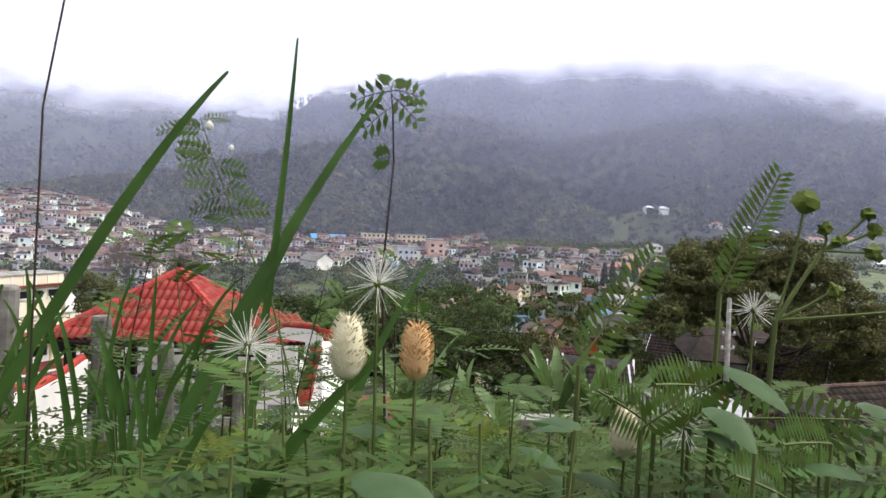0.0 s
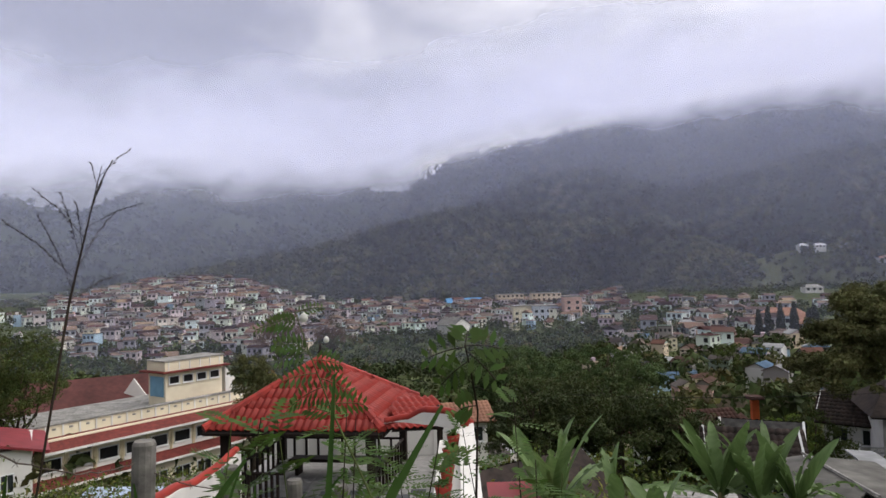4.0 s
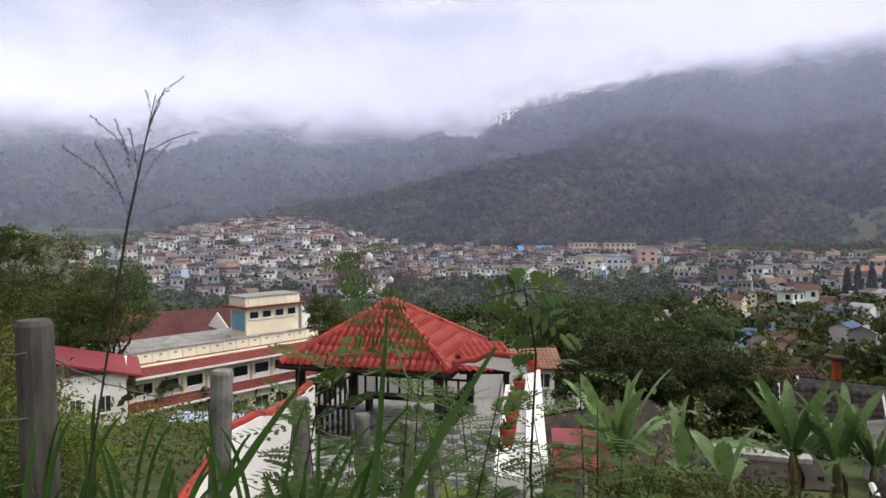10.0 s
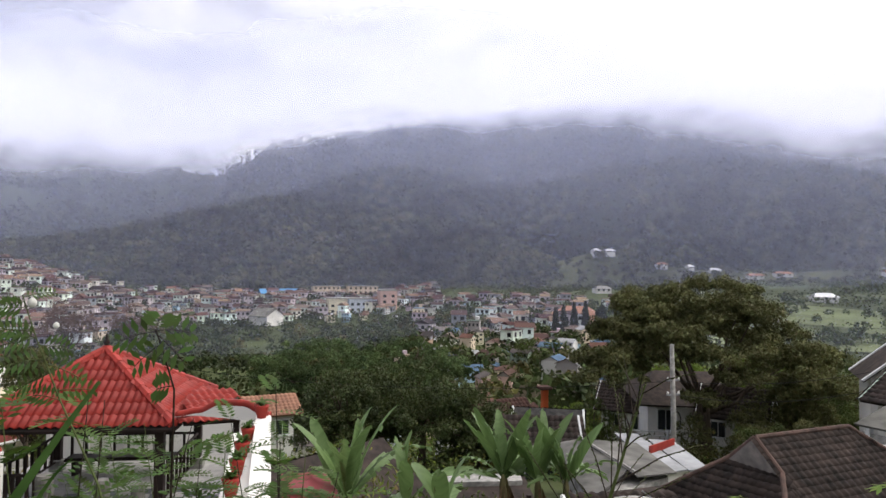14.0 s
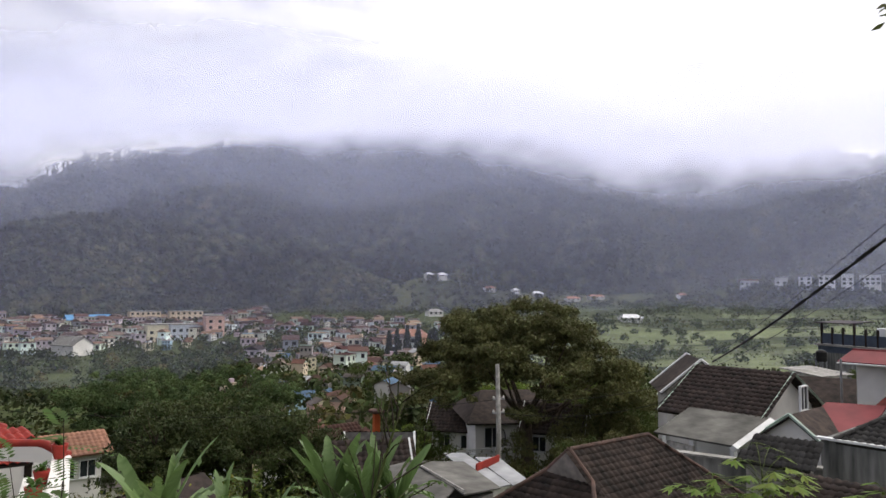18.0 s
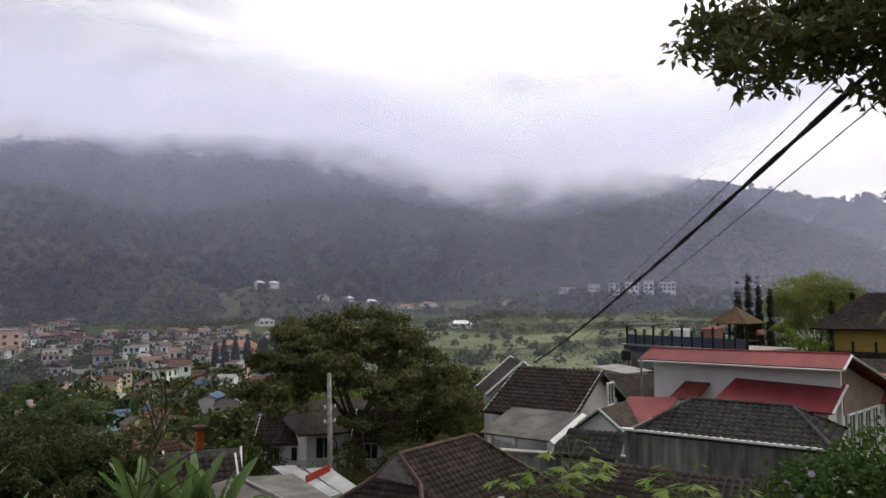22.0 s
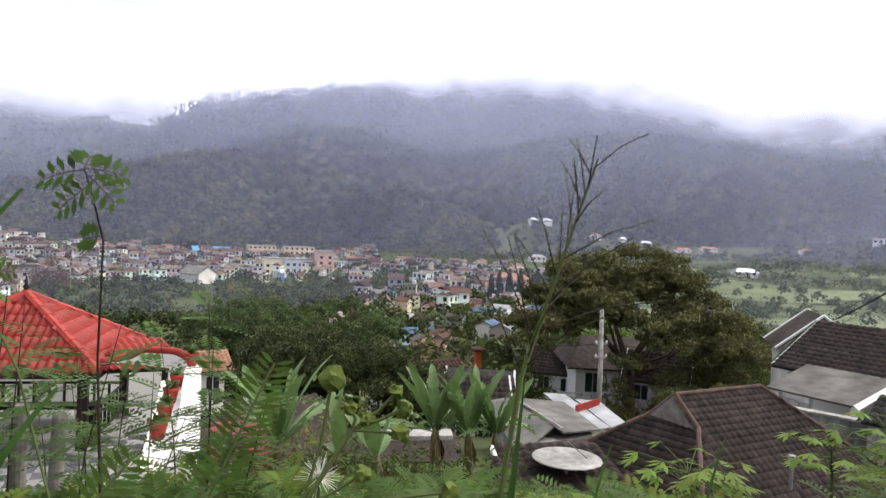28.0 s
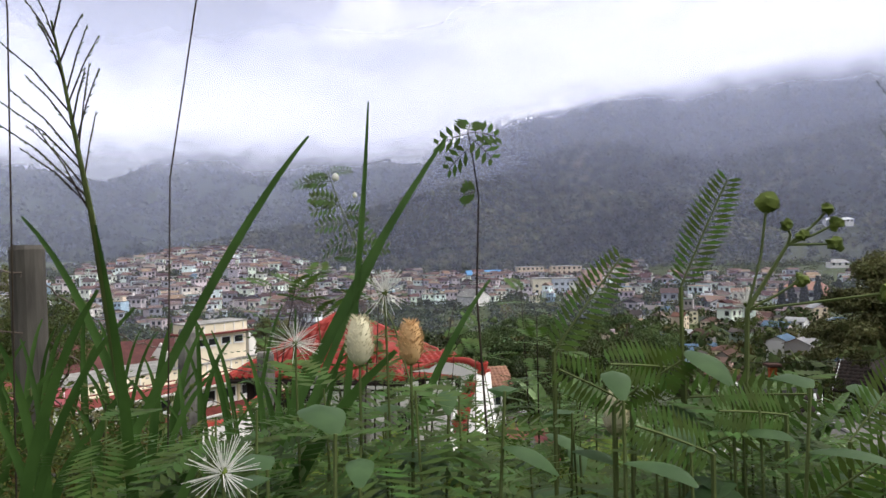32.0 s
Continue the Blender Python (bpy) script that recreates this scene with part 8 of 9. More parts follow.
def ribbon(path, widths, fold=0.3, side=None):
    """A folded blade along a path."""
    V, F = [], []
    path = [Vector(p) for p in path]
    for i, p in enumerate(path):
        d = (path[min(i + 1, len(path) - 1)] - path[max(i - 1, 0)]).normalized()
        s = (side or Vector((1, 0.25, 0))) - d * d.dot(side or Vector((1, 0.25, 0)))
        s.normalize()
        n = s.cross(d)
        w = widths[i]
        V += [p - s * w + n * w * fold, p, p + s * w + n * w * fold]
        if i:
            k = 3 * i
            F += [(k - 3, k - 2, k + 1, k), (k - 2, k - 1, k + 2, k + 1)]
    return V, F


def bez(a, b, c, n=14):
    a, b, c = Vector(a), Vector(b), Vector(c)
    return [a * (1 - t) ** 2 + b * 2 * t * (1 - t) + c * t * t for t in (i / n for i in range(n + 1))]


def pinnate(V, F, o, d, up, L, pairs, ll, lw, droop=0.2):
    """Adds one feather leaf to V, F: a midrib with paired leaflets; returns the midrib's points."""
    d = d.normalized()
    s = d.cross(up).normalized()
    mid = []
    for i in range(pairs + 1):
        f = i / pairs
        mid.append(o + d * L * f - Vector((0, 0, droop * L * f * f)))
    for i in range(1, pairs + 1):
        p = mid[i]
        f = i / pairs
        k = ll * (0.55 + 0.9 * math.sin(math.pi * (0.15 + 0.75 * f)))
        for sg in (-1, 1):
            e = (s * sg * 0.92 + d * 0.42 + Vector((0, 0, -0.08 * random.random()))).normalized()
            w = d * lw
            q = len(V)
            V += [p, p + e * k * 0.5 + w, p + e * k, p + e * k * 0.5 - w]
            F.append((q, q + 1, q + 2, q + 3))
    return mid


def shrub_proto(name, label, w, h, n, leaf, lm, seed, aspect=0.4, cat="shrub", group="slope shrubs"):
    rng = np.random.default_rng(seed)
    t = thing(name, pose(0, 0, 0), label, cat, group)
    P, c = crown_points([b2(0, 0, h * 0.62, w * 0.6, None, h * 0.38), b2(-w * 0.4, 0.1, h * 0.42, w * 0.4, None, h * 0.3), b2(w * 0.4, -0.1, h * 0.45, w * 0.4, None, h * 0.32)], n, rng, 0.24, 20)
    V, F = leaf_arrays(P, leaf, rng, aspect, 0.2)
    mesh_ob("foliage", V, F, lm, t)
    for k in range(4):
        e = Vector(c[int(rng.integers(len(c)))])
        part("stem", tube([(e.x * 0.1, e.y * 0.1, -0.3), (e.x * 0.5, e.y * 0.5, e.z * 0.6), tuple(e)], [0.014, 0.010, 0.004], 4), STEM_DARK, t)
    return t


def feather_arrays(rng, x, y, z, h, w, n, L, V, F):
    """Feather leaves gathered in a clump; adds to V, F."""
    for _ in range(n):
        a, el = rng.uniform(0, 6.28), rng.uniform(-0.3, 0.9)
        q = rng.uniform(0.1, 1.0)
        o = Vector((x + math.cos(a) * w * q * 0.5, y + math.sin(a) * w * q * 0.5, z + h * (1.0 - 0.65 * q * q) * rng.uniform(0.55, 1.0)))
        d = Vector((math.cos(a) * math.cos(el), math.sin(a) * math.cos(el), math.sin(el)))
        pinnate(V, F, o, d, Vector((rng.uniform(-0.3, 0.3), rng.uniform(-0.3, 0.3), 1)), L * rng.uniform(0.7, 1.3), 9, L * 0.2, L * 0.042, 0.3)


def slope_shrubs():
    rng = random.Random(8)
    protos = [
        shrub_proto("shrub", "green leafy shrub on the slope", 0.9, 1.2, 4200, 0.044, LEAF_TREE, 3),
        shrub_proto("shrub", "yellow green leafy shrub on the slope", 0.9, 1.1, 4200, 0.044, LEAF_LIGHT, 4),
        shrub_proto("shrub", "bronze leaved shrub on the slope", 0.9, 1.2, 4200, 0.044, LEAF_BROWN, 5),
    ]
    used = set()
    n = tries = clumps_done = 0
    WV, WF = ([], []), ([], [])
    while (n < 80 or clumps_done < 210) and tries < 9000:
        tries += 1
        az, r = rng.uniform(-56, 74), rng.uniform(2.4, 13.0)
        if rng.random() > 0.3 + 0.7 * (r / 13.0):
            continue
        x, y = r * math.sin(radians(az)), r * math.cos(radians(az))
        if -6.3 < x < 1.6 and y > 8.6 or (1.2 < x < 3.3 and y > 11.8) or (x > 5.2 and y > 8.6 and x < 18):
            continue
        z = gz(x, y)
        # tops stay below the open view
        lim = -22.0 if az < -30 and r < 6.4 else -3.0 if az < -45 else -6.0 if az < -41 else -9.0 if az < -38 else -20.0 if az < -34 else -22.0 if az < -30 else (-24.0 if r < 6 else -21.5) if az < 58 else -16.0
        top = 1.6 + r * math.tan(radians(lim + rng.uniform(-2.5, 0.0))) - z
        if top < 0.22:
            continue
        if az > -34 or rng.random() < 0.4:
            if clumps_done < 210:
                h = min(top, rng.uniform(0.45, 1.0))
                feather_arrays(rng, x, y, z, h, rng.uniform(0.7, 1.2), int(60 * (1.4 if r < 6 else 1.0)), 0.2 if r < 7 else 0.26, *((WV[0], WF[0]) if rng.random() < 0.65 else (WV[1], WF[1])))
                clumps_done += 1
            continue
        if n >= 80:
            continue
        k = rng.choice((0, 1, 1, 1, 2))
        s = min(rng.uniform(0.9, 1.7), top / (1.2, 1.1, 1.2)[k])
        if s < 0.35:
            continue
        m = pose(x, y, z, 0, 0, rng.uniform(0, 360)) @ Matrix.Scale(s, 4)
        if k in used:
            copy_thing(protos[k], m)
        else:
            protos[k].matrix_basis = m
            used.add(k)
        n += 1
    for V, F, m, lab in ((WV[0], WF[0], LEAF_WEED, "bright green feathery weeds over the slope"), (WV[1], WF[1], LEAF_LIGHT, "yellow green feathery weeds over the slope")):
        ob = mesh_ob("slope_weeds", V, F, m)
        tagged(ob, lab, "weeds", kind="stuff")
    # bronze and green bushes on the uphill side
    for i, (x, y, top, w, lm, n, lab) in enumerate(((-7.75, 6.2, 2.2, 1.05, LEAF_BROWN, 4200, "bronze and olive leaved bush tree"), (-7.2, 6.5, 0.9, 0.8, LEAF_TREE, 2600, "green leaved bush tree"), (-9.4, 9.2, 0.2, 1.0, LEAF_BROWN, 2400, "bronze leaved tree behind the fence"), (-10.2, 11.6, -0.2, 1.1, LEAF_BROWN, 2400, "bronze leaved tree behind the fence"), (-6.5, 6.2, -0.8, 0.8, LEAF_LIGHT, 2200, "yellow green bush behind the fence"), (-9.9, 11.2, -1.4, 1.1, LEAF_TREE, 2400, "green tree behind the fence"), (-5.4, 6.2, -1.2, 0.8, LEAF_TREE, 1800, "green bush behind the fence"))):
        z = gz(x, y)
        h = top - z
        tree("bush_tree", lab, (x, y, z), (0, 0, h * 0.35), [b2(0, 0, h - w * 0.6, w * 0.75, None, w * 0.6), b2(-w * 0.5, 0, h - w * 1.3, w * 0.7, None, w * 0.6), b2(w * 0.5, 0, h - w * 1.3, w * 0.7, None, w * 0.6), b2(0, 0, h - w * 2.0, w, None, w * 0.7)], int(n * 6.5), 0.085, lm, 0.06, 200 + i, 0.4, 16, "bushes behind the fence", 0.2)
    c = thing("conifer", pose(-49.4, 34.6, gz(-49.4, 34.6)), "dark layered conifer on the skyline", "tree")
    rng2 = np.random.default_rng(4)
    h = 9.3 - gz(-49.4, 34.6)
    part("trunk", tube([(0, 0, -0.5), (0, 0, h)], [0.25, 0.04], 7), BARK, c)
    P, _ = crown_points([b2(0, 0, h * f, 2.4 * (1.02 - f), None, 0.5) for f in np.linspace(0.3, 0.97, 14)], 2600, rng2, 0.3)
    V, F = leaf_arrays(P, 0.45, rng2, 0.3, 0.4)
    mesh_ob("crown", V, F, LEAF_DARK, c)


slope_shrubs()


def flower_bush():
    """Rambling bush with lilac flowers and a dark column of the same vine."""
    rng = np.random.default_rng(31)
    for i, (x, y, z0, blobs, n, lm, lab, nf) in enumerate((
        (9.2, 1.9, 0, [b2(0, 0, -0.25, 0.7, 0.9, 0.45), b2(0.1, 0.9, -0.65, 0.6, 0.8, 0.4), b2(-0.1, -0.8, -0.1, 0.6, 0.8, 0.5), b2(-0.4, 0.3, -1.0, 0.8, 1.4, 0.6)], 11000, LEAF_MID, "rambling green bush dotted with lilac flowers", 26),
        (9.1, 1.35, 0, [b2(0, 0, 0.6, 0.4, 0.32, 0.5), b2(0, 0, 0.0, 0.45, 0.4, 0.6), b2(0.2, -0.5, 0.8, 0.5, 0.5, 0.5)], 3200, LEAF_DARK, "dark column of vine with lilac flowers", 12))):
        g = gz(x, y)
        t = thing("flowering_vine", pose(x, y, 0), lab, "shrub", "flowering vines")
        P, c = crown_points(blobs, n, rng, 0.2, 20)
        V, F = leaf_arrays(P, 0.085, rng, 0.6, 0.2)
        mesh_ob("foliage", V, F, lm, t)
        for k in range(9):
            e = Vector(c[int(rng.integers(len(c)))])
            part("stem", tube([(e.x * 0.2, e.y * 0.3, g - 0.2), (e.x * 0.6, e.y * 0.7, (e.z + g) / 2), tuple(e)], [0.03, 0.02, 0.006], 5), STEM_DARK, t)
        for k in range(nf):
            o = c[int(rng.integers(len(c)))] + np.array([-0.12, rng.normal() * 0.05, 0.05])
            bm = bmesh.new()
            r = 0.042
            ctr = bm.verts.new((0.012, 0, 0))
            ring = [bm.verts.new((-0.012, r * math.cos(a), r * math.sin(a) * (1 if q % 2 else 0.82))) for q, a in enumerate(np.linspace(0, 6.28, 11)[:-1])]
            for q in range(10):
                bm.faces.new((ctr, ring[q], ring[(q + 1) % 10]))
            ob = part("flower", bm, LILAC, t)
            ob.location = o.tolist()


flower_bush()


def cassava(x, y, top, seed, n=26):
    """Thin-stemmed plant with hand-shaped leaves."""
    rng = random.Random(seed)
    z = gz(x, y)
    t = thing("cassava_plant", pose(x, y, z), "slender plant with bright hand shaped leaves", "plant", "cassava plants")
    h = top - z
    part("stem", tube([(0, 0, -0.2), (0.05, 0, h * 0.5), (0, 0, h * 0.9)], [0.03, 0.025, 0.012], 6), STEM_GREEN, t)
    for k in range(n):
        V, F = [], []
        a, el = rng.uniform(0, 6.28), rng.uniform(-0.1, 0.9)
        l = rng.uniform(0.35, 0.75)
        o = Vector((0, 0, h * rng.uniform(0.55, 0.9)))
        e = o + Vector((math.cos(a) * math.cos(el), math.sin(a) * math.cos(el), math.sin(el) * 0.7)) * l
        stalk = part("leaf_stalk", tube([o, o.lerp(e, 0.5) + Vector((0, 0, 0.05)), e], 0.006, 4), STEM_GREEN, t)
        for q in range(7):
            b = a + (q - 3) * 0.42
            d = Vector((math.cos(b), math.sin(b), -0.35 + rng.uniform(-0.15, 0.15)))
            s = Vector((-math.sin(b), math.cos(b), 0)) * 0.03
            ll = rng.uniform(0.16, 0.26)
            k0 = len(V)
            V += [e, e + d * ll * 0.55 + s, e + d * ll, e + d * ll * 0.55 - s]
            F.append((k0, k0 + 1, k0 + 2, k0 + 3))
        mesh_ob("leaf", V, F, LEAF_LIGHT, stalk)


for i, (x, y, top, n) in enumerate(((9.0, 6.6, -0.75, 40), (8.3, 6.9, -1.15, 26), (8.4, 4.0, -0.95, 34), (7.7, 3.9, -1.1, 24), (6.0, 7.0, -1.45, 32), (9.6, 5.0, -1.1, 26))):
    cassava(x, y, top, i, n)


def overhang():
    """Branches of a tree that reach in from above."""
    rng = np.random.default_rng(55)
    bx, by = 9.4, -1.6
    z = gz(bx, by)
    t = thing("overhanging_tree", pose(bx, by, z), "tree with dark leafy boughs hanging over the view", "tree")
    fork = Vector((-0.6, 0.4, 4.6 - z))
    part("trunk", tube([(0, 0, -0.4), (-0.1, 0, 1.8), (-0.4, 0.2, 3.4), tuple(fork)], [0.26, 0.22, 0.19, 0.16], 10), BARK, t, smooth=True)
    blobs = []
    for x, y, zz, rx, ry, rz in ((5.7, 2.3, 3.95, 0.42, 0.5, 0.22), (6.0, 1.75, 4.0, 0.5, 0.5, 0.3), (6.3, 1.2, 3.7, 0.5, 0.5, 0.3), (6.0, 2.9, 4.4, 0.4, 0.4, 0.22), (6.5, 0.5, 3.75, 0.6, 0.6, 0.36), (6.6, 1.6, 4.6, 0.7, 0.7, 0.35), (6.4, 2.3, 4.55, 0.5, 0.5, 0.3), (6.9, -0.2, 4.2, 0.8, 0.8, 0.5), (6.2, 0.9, 4.3, 0.6, 0.6, 0.3)):
        blobs.append((x - bx + 0.2, y - by - 0.2, zz - z - 0.36, rx, ry, rz))
    P, c = crown_points(blobs, 9000, rng, 0.24, 22)
    V, F = leaf_arrays(P, 0.125, rng, 0.4, 0.15)
    mesh_ob("crown", V, F, LEAF_DARK, t)
    for k in range(30):
        e = Vector(c[int(rng.integers(len(c)))])
        mid = fork.lerp(e, 0.55) + Vector((0, 0, 0.25))
        part("bough", tube([fork, mid, e], [0.05, 0.022, 0.005], 5), BARK, t)


overhang()


def twig_tree():
    tree("thin_tree", "thin leaved tree beside the pavilion", (47.5, 9.3, gz(47.5, 9.3)), (0, 0, 6.0), [b2(0, 0.2, 6.3 - gz(47.5, 9.3), 1.6, 1.4, 0.9), b2(0.3, -0.8, 4.6 - gz(47.5, 9.3), 1.2, 1.2, 0.7)], 500, 0.28, LEAF_DARK, 0.1, 300, 0.35, 26, tuft=0.2)


twig_tree()

# ---- plants close to the camera ----
def stem_plant(name, label, base, path, leaves, leaf_mat, stem_mat, stem_r=0.003, cat="plant", group="wild plants", rib=True, up=(0, 0, 1)):
    """A thin stem with feather leaves: (where along the stem, heading, rise, length, pairs, leaflet length, leaflet width)."""
    t = thing(name, pose(*base), label, cat, group)
    B = Vector(base)
    pts = [Vector(p) - B for p in path]
    part("stem", tube(pts, [stem_r * (1.5 - f / (len(pts) - 1)) for f in range(len(pts))], 6), stem_mat, t)
    for f, a, el, L, pairs, ll, lw in leaves:
        k = f * (len(pts) - 1)
        i = min(int(k), len(pts) - 2)
        o = pts[i].lerp(pts[i + 1], k - i)
        d = Vector((math.sin(radians(a)) * math.cos(radians(el)), math.cos(radians(a)) * math.cos(radians(el)), math.sin(radians(el))))
        V, F = [], []
        mid = pinnate(V, F, o, d, Vector(up), L, pairs, ll, lw)
        leaf = mesh_ob("leaf", V, F, leaf_mat, t)
        if rib:
            part("midrib", tube(mid, [stem_r * 0.45] * len(mid), 4), stem_mat, leaf)
    return t


def near_plants():
    rng = random.Random(12)
    # tall thin stem with a tuft of feather leaves at its top
    top, b = Vector((-0.16, 1.52, 1.47)), (-0.10, 1.66, gz(-0.1, 1.66))
    path = [b, (-0.12, 1.68, 0.6), (-0.145, 1.70, 1.05), (-0.135, 1.64, 1.32), (-0.15, 1.56, 1.42), tuple(top)]
    L = [(f, a, el, l * 0.72, 4, 0.032, 0.0078) for f, a, el, l in ((0.99, 75, 5, 0.10), (0.98, -75, -5, 0.11), (0.95, 110, -35, 0.10), (0.99, 15, 55, 0.06), (0.86, -65, -30, 0.10), (0.62, -80, 0, 0.05))]
    stem_plant("tall_weed", "thin dark stem topped by feathery green leaflets", b, path, L, LEAF_WEED, STEM_DARK, 0.0026, up=(0.1, -1, 0.45))
    # leaning weed with a white bud
    b = (-0.25, 2.30, gz(-0.25, 2.3))
    path = [b, (-0.35, 2.35, 0.5), (-0.46, 2.42, 0.88), (-0.60, 2.48, 1.16), (-0.68, 2.50, 1.36), (-0.73, 2.52, 1.50)]
    L = [(0.99, 60, 20, 0.10, 7, 0.022, 0.004), (0.97, -100, -5, 0.14, 9, 0.026, 0.0045)]
    for k in range(10):
        L.append((rng.uniform(0.5, 0.95), rng.choice((-1, 1)) * rng.uniform(60, 120), rng.uniform(-20, 35), rng.uniform(0.09, 0.15), 6, 0.036, 0.0075))
    t = stem_plant("leaning_weed", "leaning weed with feathery leaves and a white bud", b, path, L, LEAF_WEED, STEM_GREEN, 0.0035, up=(0.1, -1, 0.5))
    for o, r in (((-0.70, 2.52, 1.46), 0.015), ((-0.62, 2.5, 1.39), 0.010)):
        o = Vector(o) - Vector(b)
        part("bud", tube([o, o + Vector((0, 0, r * 0.6)), o + Vector((0, 0, r * 1.6)), o + Vector((0, 0, r * 2.2))], [r * 0.5, r, r * 0.85, r * 0.2], 10), PUFF, t, smooth=True)
    # weeds hiding the terrace: thin stems with feathery leaves
    for k in range(26):
        x, y = rng.uniform(-1.3, 0.35), rng.uniform(2.6, 5.2)
        z = gz(x, y)
        h = max(0.35, min(1.5, 1.6 + math.hypot(x, y) * math.tan(radians(rng.uniform(-19, -9.5))) - z))
        lean = rng.uniform(-0.2, 0.2)
        path = [(x, y, z), (x + lean * 0.3, y, z + h * 0.5), (x + lean, y + 0.05, z + h)]
        Ls = [(rng.uniform(0.4, 1.0), rng.uniform(0, 360), rng.uniform(-15, 40), rng.uniform(0.14, 0.26), 8, 0.046, 0.011) for _ in range(13)]
        stem_plant("feathery_weed", "feathery green weed growing by the fence", (x, y, z), path, Ls, LEAF_WEED, STEM_DARK if k % 2 else STEM_GREEN, 0.004, group="feathery weeds", rib=False)
    # broad grass blades
    def blades(name, label, base, specs):
        t = thing(name, pose(*base), label, "grass", "tall grasses")
        B = Vector(base)
        for a, m, c, w in specs:
            pts = bez(a, m, c)
            n = len(pts)
            V, F = ribbon([p - B for p in pts], [w * (0.35 + 0.65 * math.sin(math.pi * min(1, 0.18 + f / n * 0.55))) * (1 - (f / n) ** 4) + 0.0004 for f in range(n)])
            mesh_ob("blade", V, F, LEAF_GRASS, t, smooth=True)
        return t
    g0 = gz(-0.4, 1.05)
    blades("tall_grass", "tall broad bladed grass with upright tips", (-0.42, 1.05, g0), [
        ((-0.44, 1.06, 0.5), (-0.37, 1.12, 1.05), (-0.35, 1.15, 1.47), 0.0062),
        ((-0.66, 1.0, 0.45), (-0.47, 1.06, 1.0), (-0.20, 1.22, 1.41), 0.0105),
        ((-0.62, 0.98, 0.4), (-0.46, 1.05, 0.95), (-0.27, 1.2, 1.31), 0.007),
        ((-0.85, 0.92, 0.6), (-0.60, 0.98, 1.18), (-0.44, 1.03, 1.385), 0.008),
        ((-0.6, 1.0, 0.2), (-0.75, 1.0, 1.05), (-0.95, 1.0, 1.25), 0.008),
        ((-0.45, 1.0, 0.2), (-0.3, 1.0, 0.9), (-0.12, 1.1, 1.12), 0.008),
    ])
    specs = []
    for k in range(20):
        x, y = rng.uniform(-0.95, -0.45), rng.uniform(0.4, 1.0)
        h = rng.uniform(0.8, 1.15)
        specs.append(((x, y, 0.1), (x + rng.uniform(-0.05, 0.05), y, h * 0.8), (x + rng.uniform(-0.25, 0.34), y + rng.uniform(-0.05, 0.1), h), rng.uniform(0.006, 0.013)))
    blades("tall_grass", "dense tuft of tall green grass", (-0.7, 0.9, gz(-0.7, 0.9)), specs)
    specs = []
    for k in range(80):
        x, y = rng.uniform(-2.1, -0.75), rng.uniform(1.3, 2.7)
        h = rng.uniform(0.6, 1.0)
        specs.append(((x, y, -0.1), (x + rng.uniform(-0.06, 0.06), y, h * 0.8), (x + rng.uniform(-0.25, 0.25), y + rng.uniform(-0.05, 0.1), h), rng.uniform(0.007, 0.014)))
    blades("tall_grass", "tuft of grass at the fence foot", (-1.3, 2.0, gz(-1.3, 2.0)), specs)
    specs = []
    for k in range(9):
        x, y = rng.uniform(0.35, 0.85), rng.uniform(0.6, 0.95)
        h = rng.uniform(0.85, 1.12)
        specs.append(((x, y, 0.0), (x + rng.uniform(-0.05, 0.05), y, h * 0.8), (x + rng.uniform(-0.1, 0.16), y, h), rng.uniform(0.004, 0.009)))
    blades("tall_grass", "few green grass blades among weeds", (0.6, 0.75, gz(0.6, 0.75)), specs)
    # flowering grasses: thin culm with fine branching spikelets
    def panicle(label, base, path, n, spread_deg, L, seed, thick=0.0018, leafy=False):
        r = random.Random(seed)
        t = thing("flowering_grass", pose(*base), label, "grass", "flowering grasses")
        B = Vector(base)
        pts = [Vector(p) - B for p in path]
        part("culm", tube(pts, [thick * 1.5] * (len(pts) - 1) + [thick * 0.5], 6), STEM_GREEN if leafy else STEM_DARK, t)
        a, b = pts[-2], pts[-1]
        axis = (b - a).normalized()
        for k in range(n):
            f = k / n
            o = a.lerp(b, f)
            ang = r.uniform(0, 6.28)
            side = axis.cross(Vector((math.cos(ang), math.sin(ang), 0.2))).normalized()
            sp = radians(spread_deg * r.uniform(0.6, 1.2))
            l = L * (1 - 0.6 * f) * r.uniform(0.7, 1.15)
            d = axis * math.cos(sp) + side * math.sin(sp)
            e1 = o + d * l * 0.5
            e = o + d * l - Vector((0, 0, l * 0.12))
            bm = bmesh.new()
            add_tube(bm, [o, e1, e], [thick * 0.5, thick * 0.35, thick * 0.2], 4)
            br = part("branch", bm, STEM_DARK, t)
            bm = bmesh.new()
            m = max(5, int(l / 0.008))
            for q in range(m):
                g = 0.25 + 0.75 * q / m
                c = (o.lerp(e1, g * 2) if g < 0.5 else e1.lerp(e, g * 2 - 1)) + side * 0.001
                dd = (d + Vector((r.uniform(-0.4, 0.4), r.uniform(-0.4, 0.4), r.uniform(-0.4, 0.4)))).normalized() * 0.0045
                add_tube(bm, [c, c + dd * 0.5, c + dd], [0.0003, 0.0009, 0.0002], 4)
            part("spikelets", bm, STEM_GREEN if leafy else STEM_DARK, br)["kind"] = "stuff"
        if leafy:
            V, F = ribbon(bez(pts[0].lerp(pts[1], 0.6), pts[1] + Vector((0.02, 0, 0.0)), a + Vector((0.004, 0, -0.01))), [0.007 * math.sin(math.pi * (0.1 + 0.85 * f / 14)) for f in range(15)])
            mesh_ob("sheath", V, F, LEAF_GRASS, t, smooth=True)
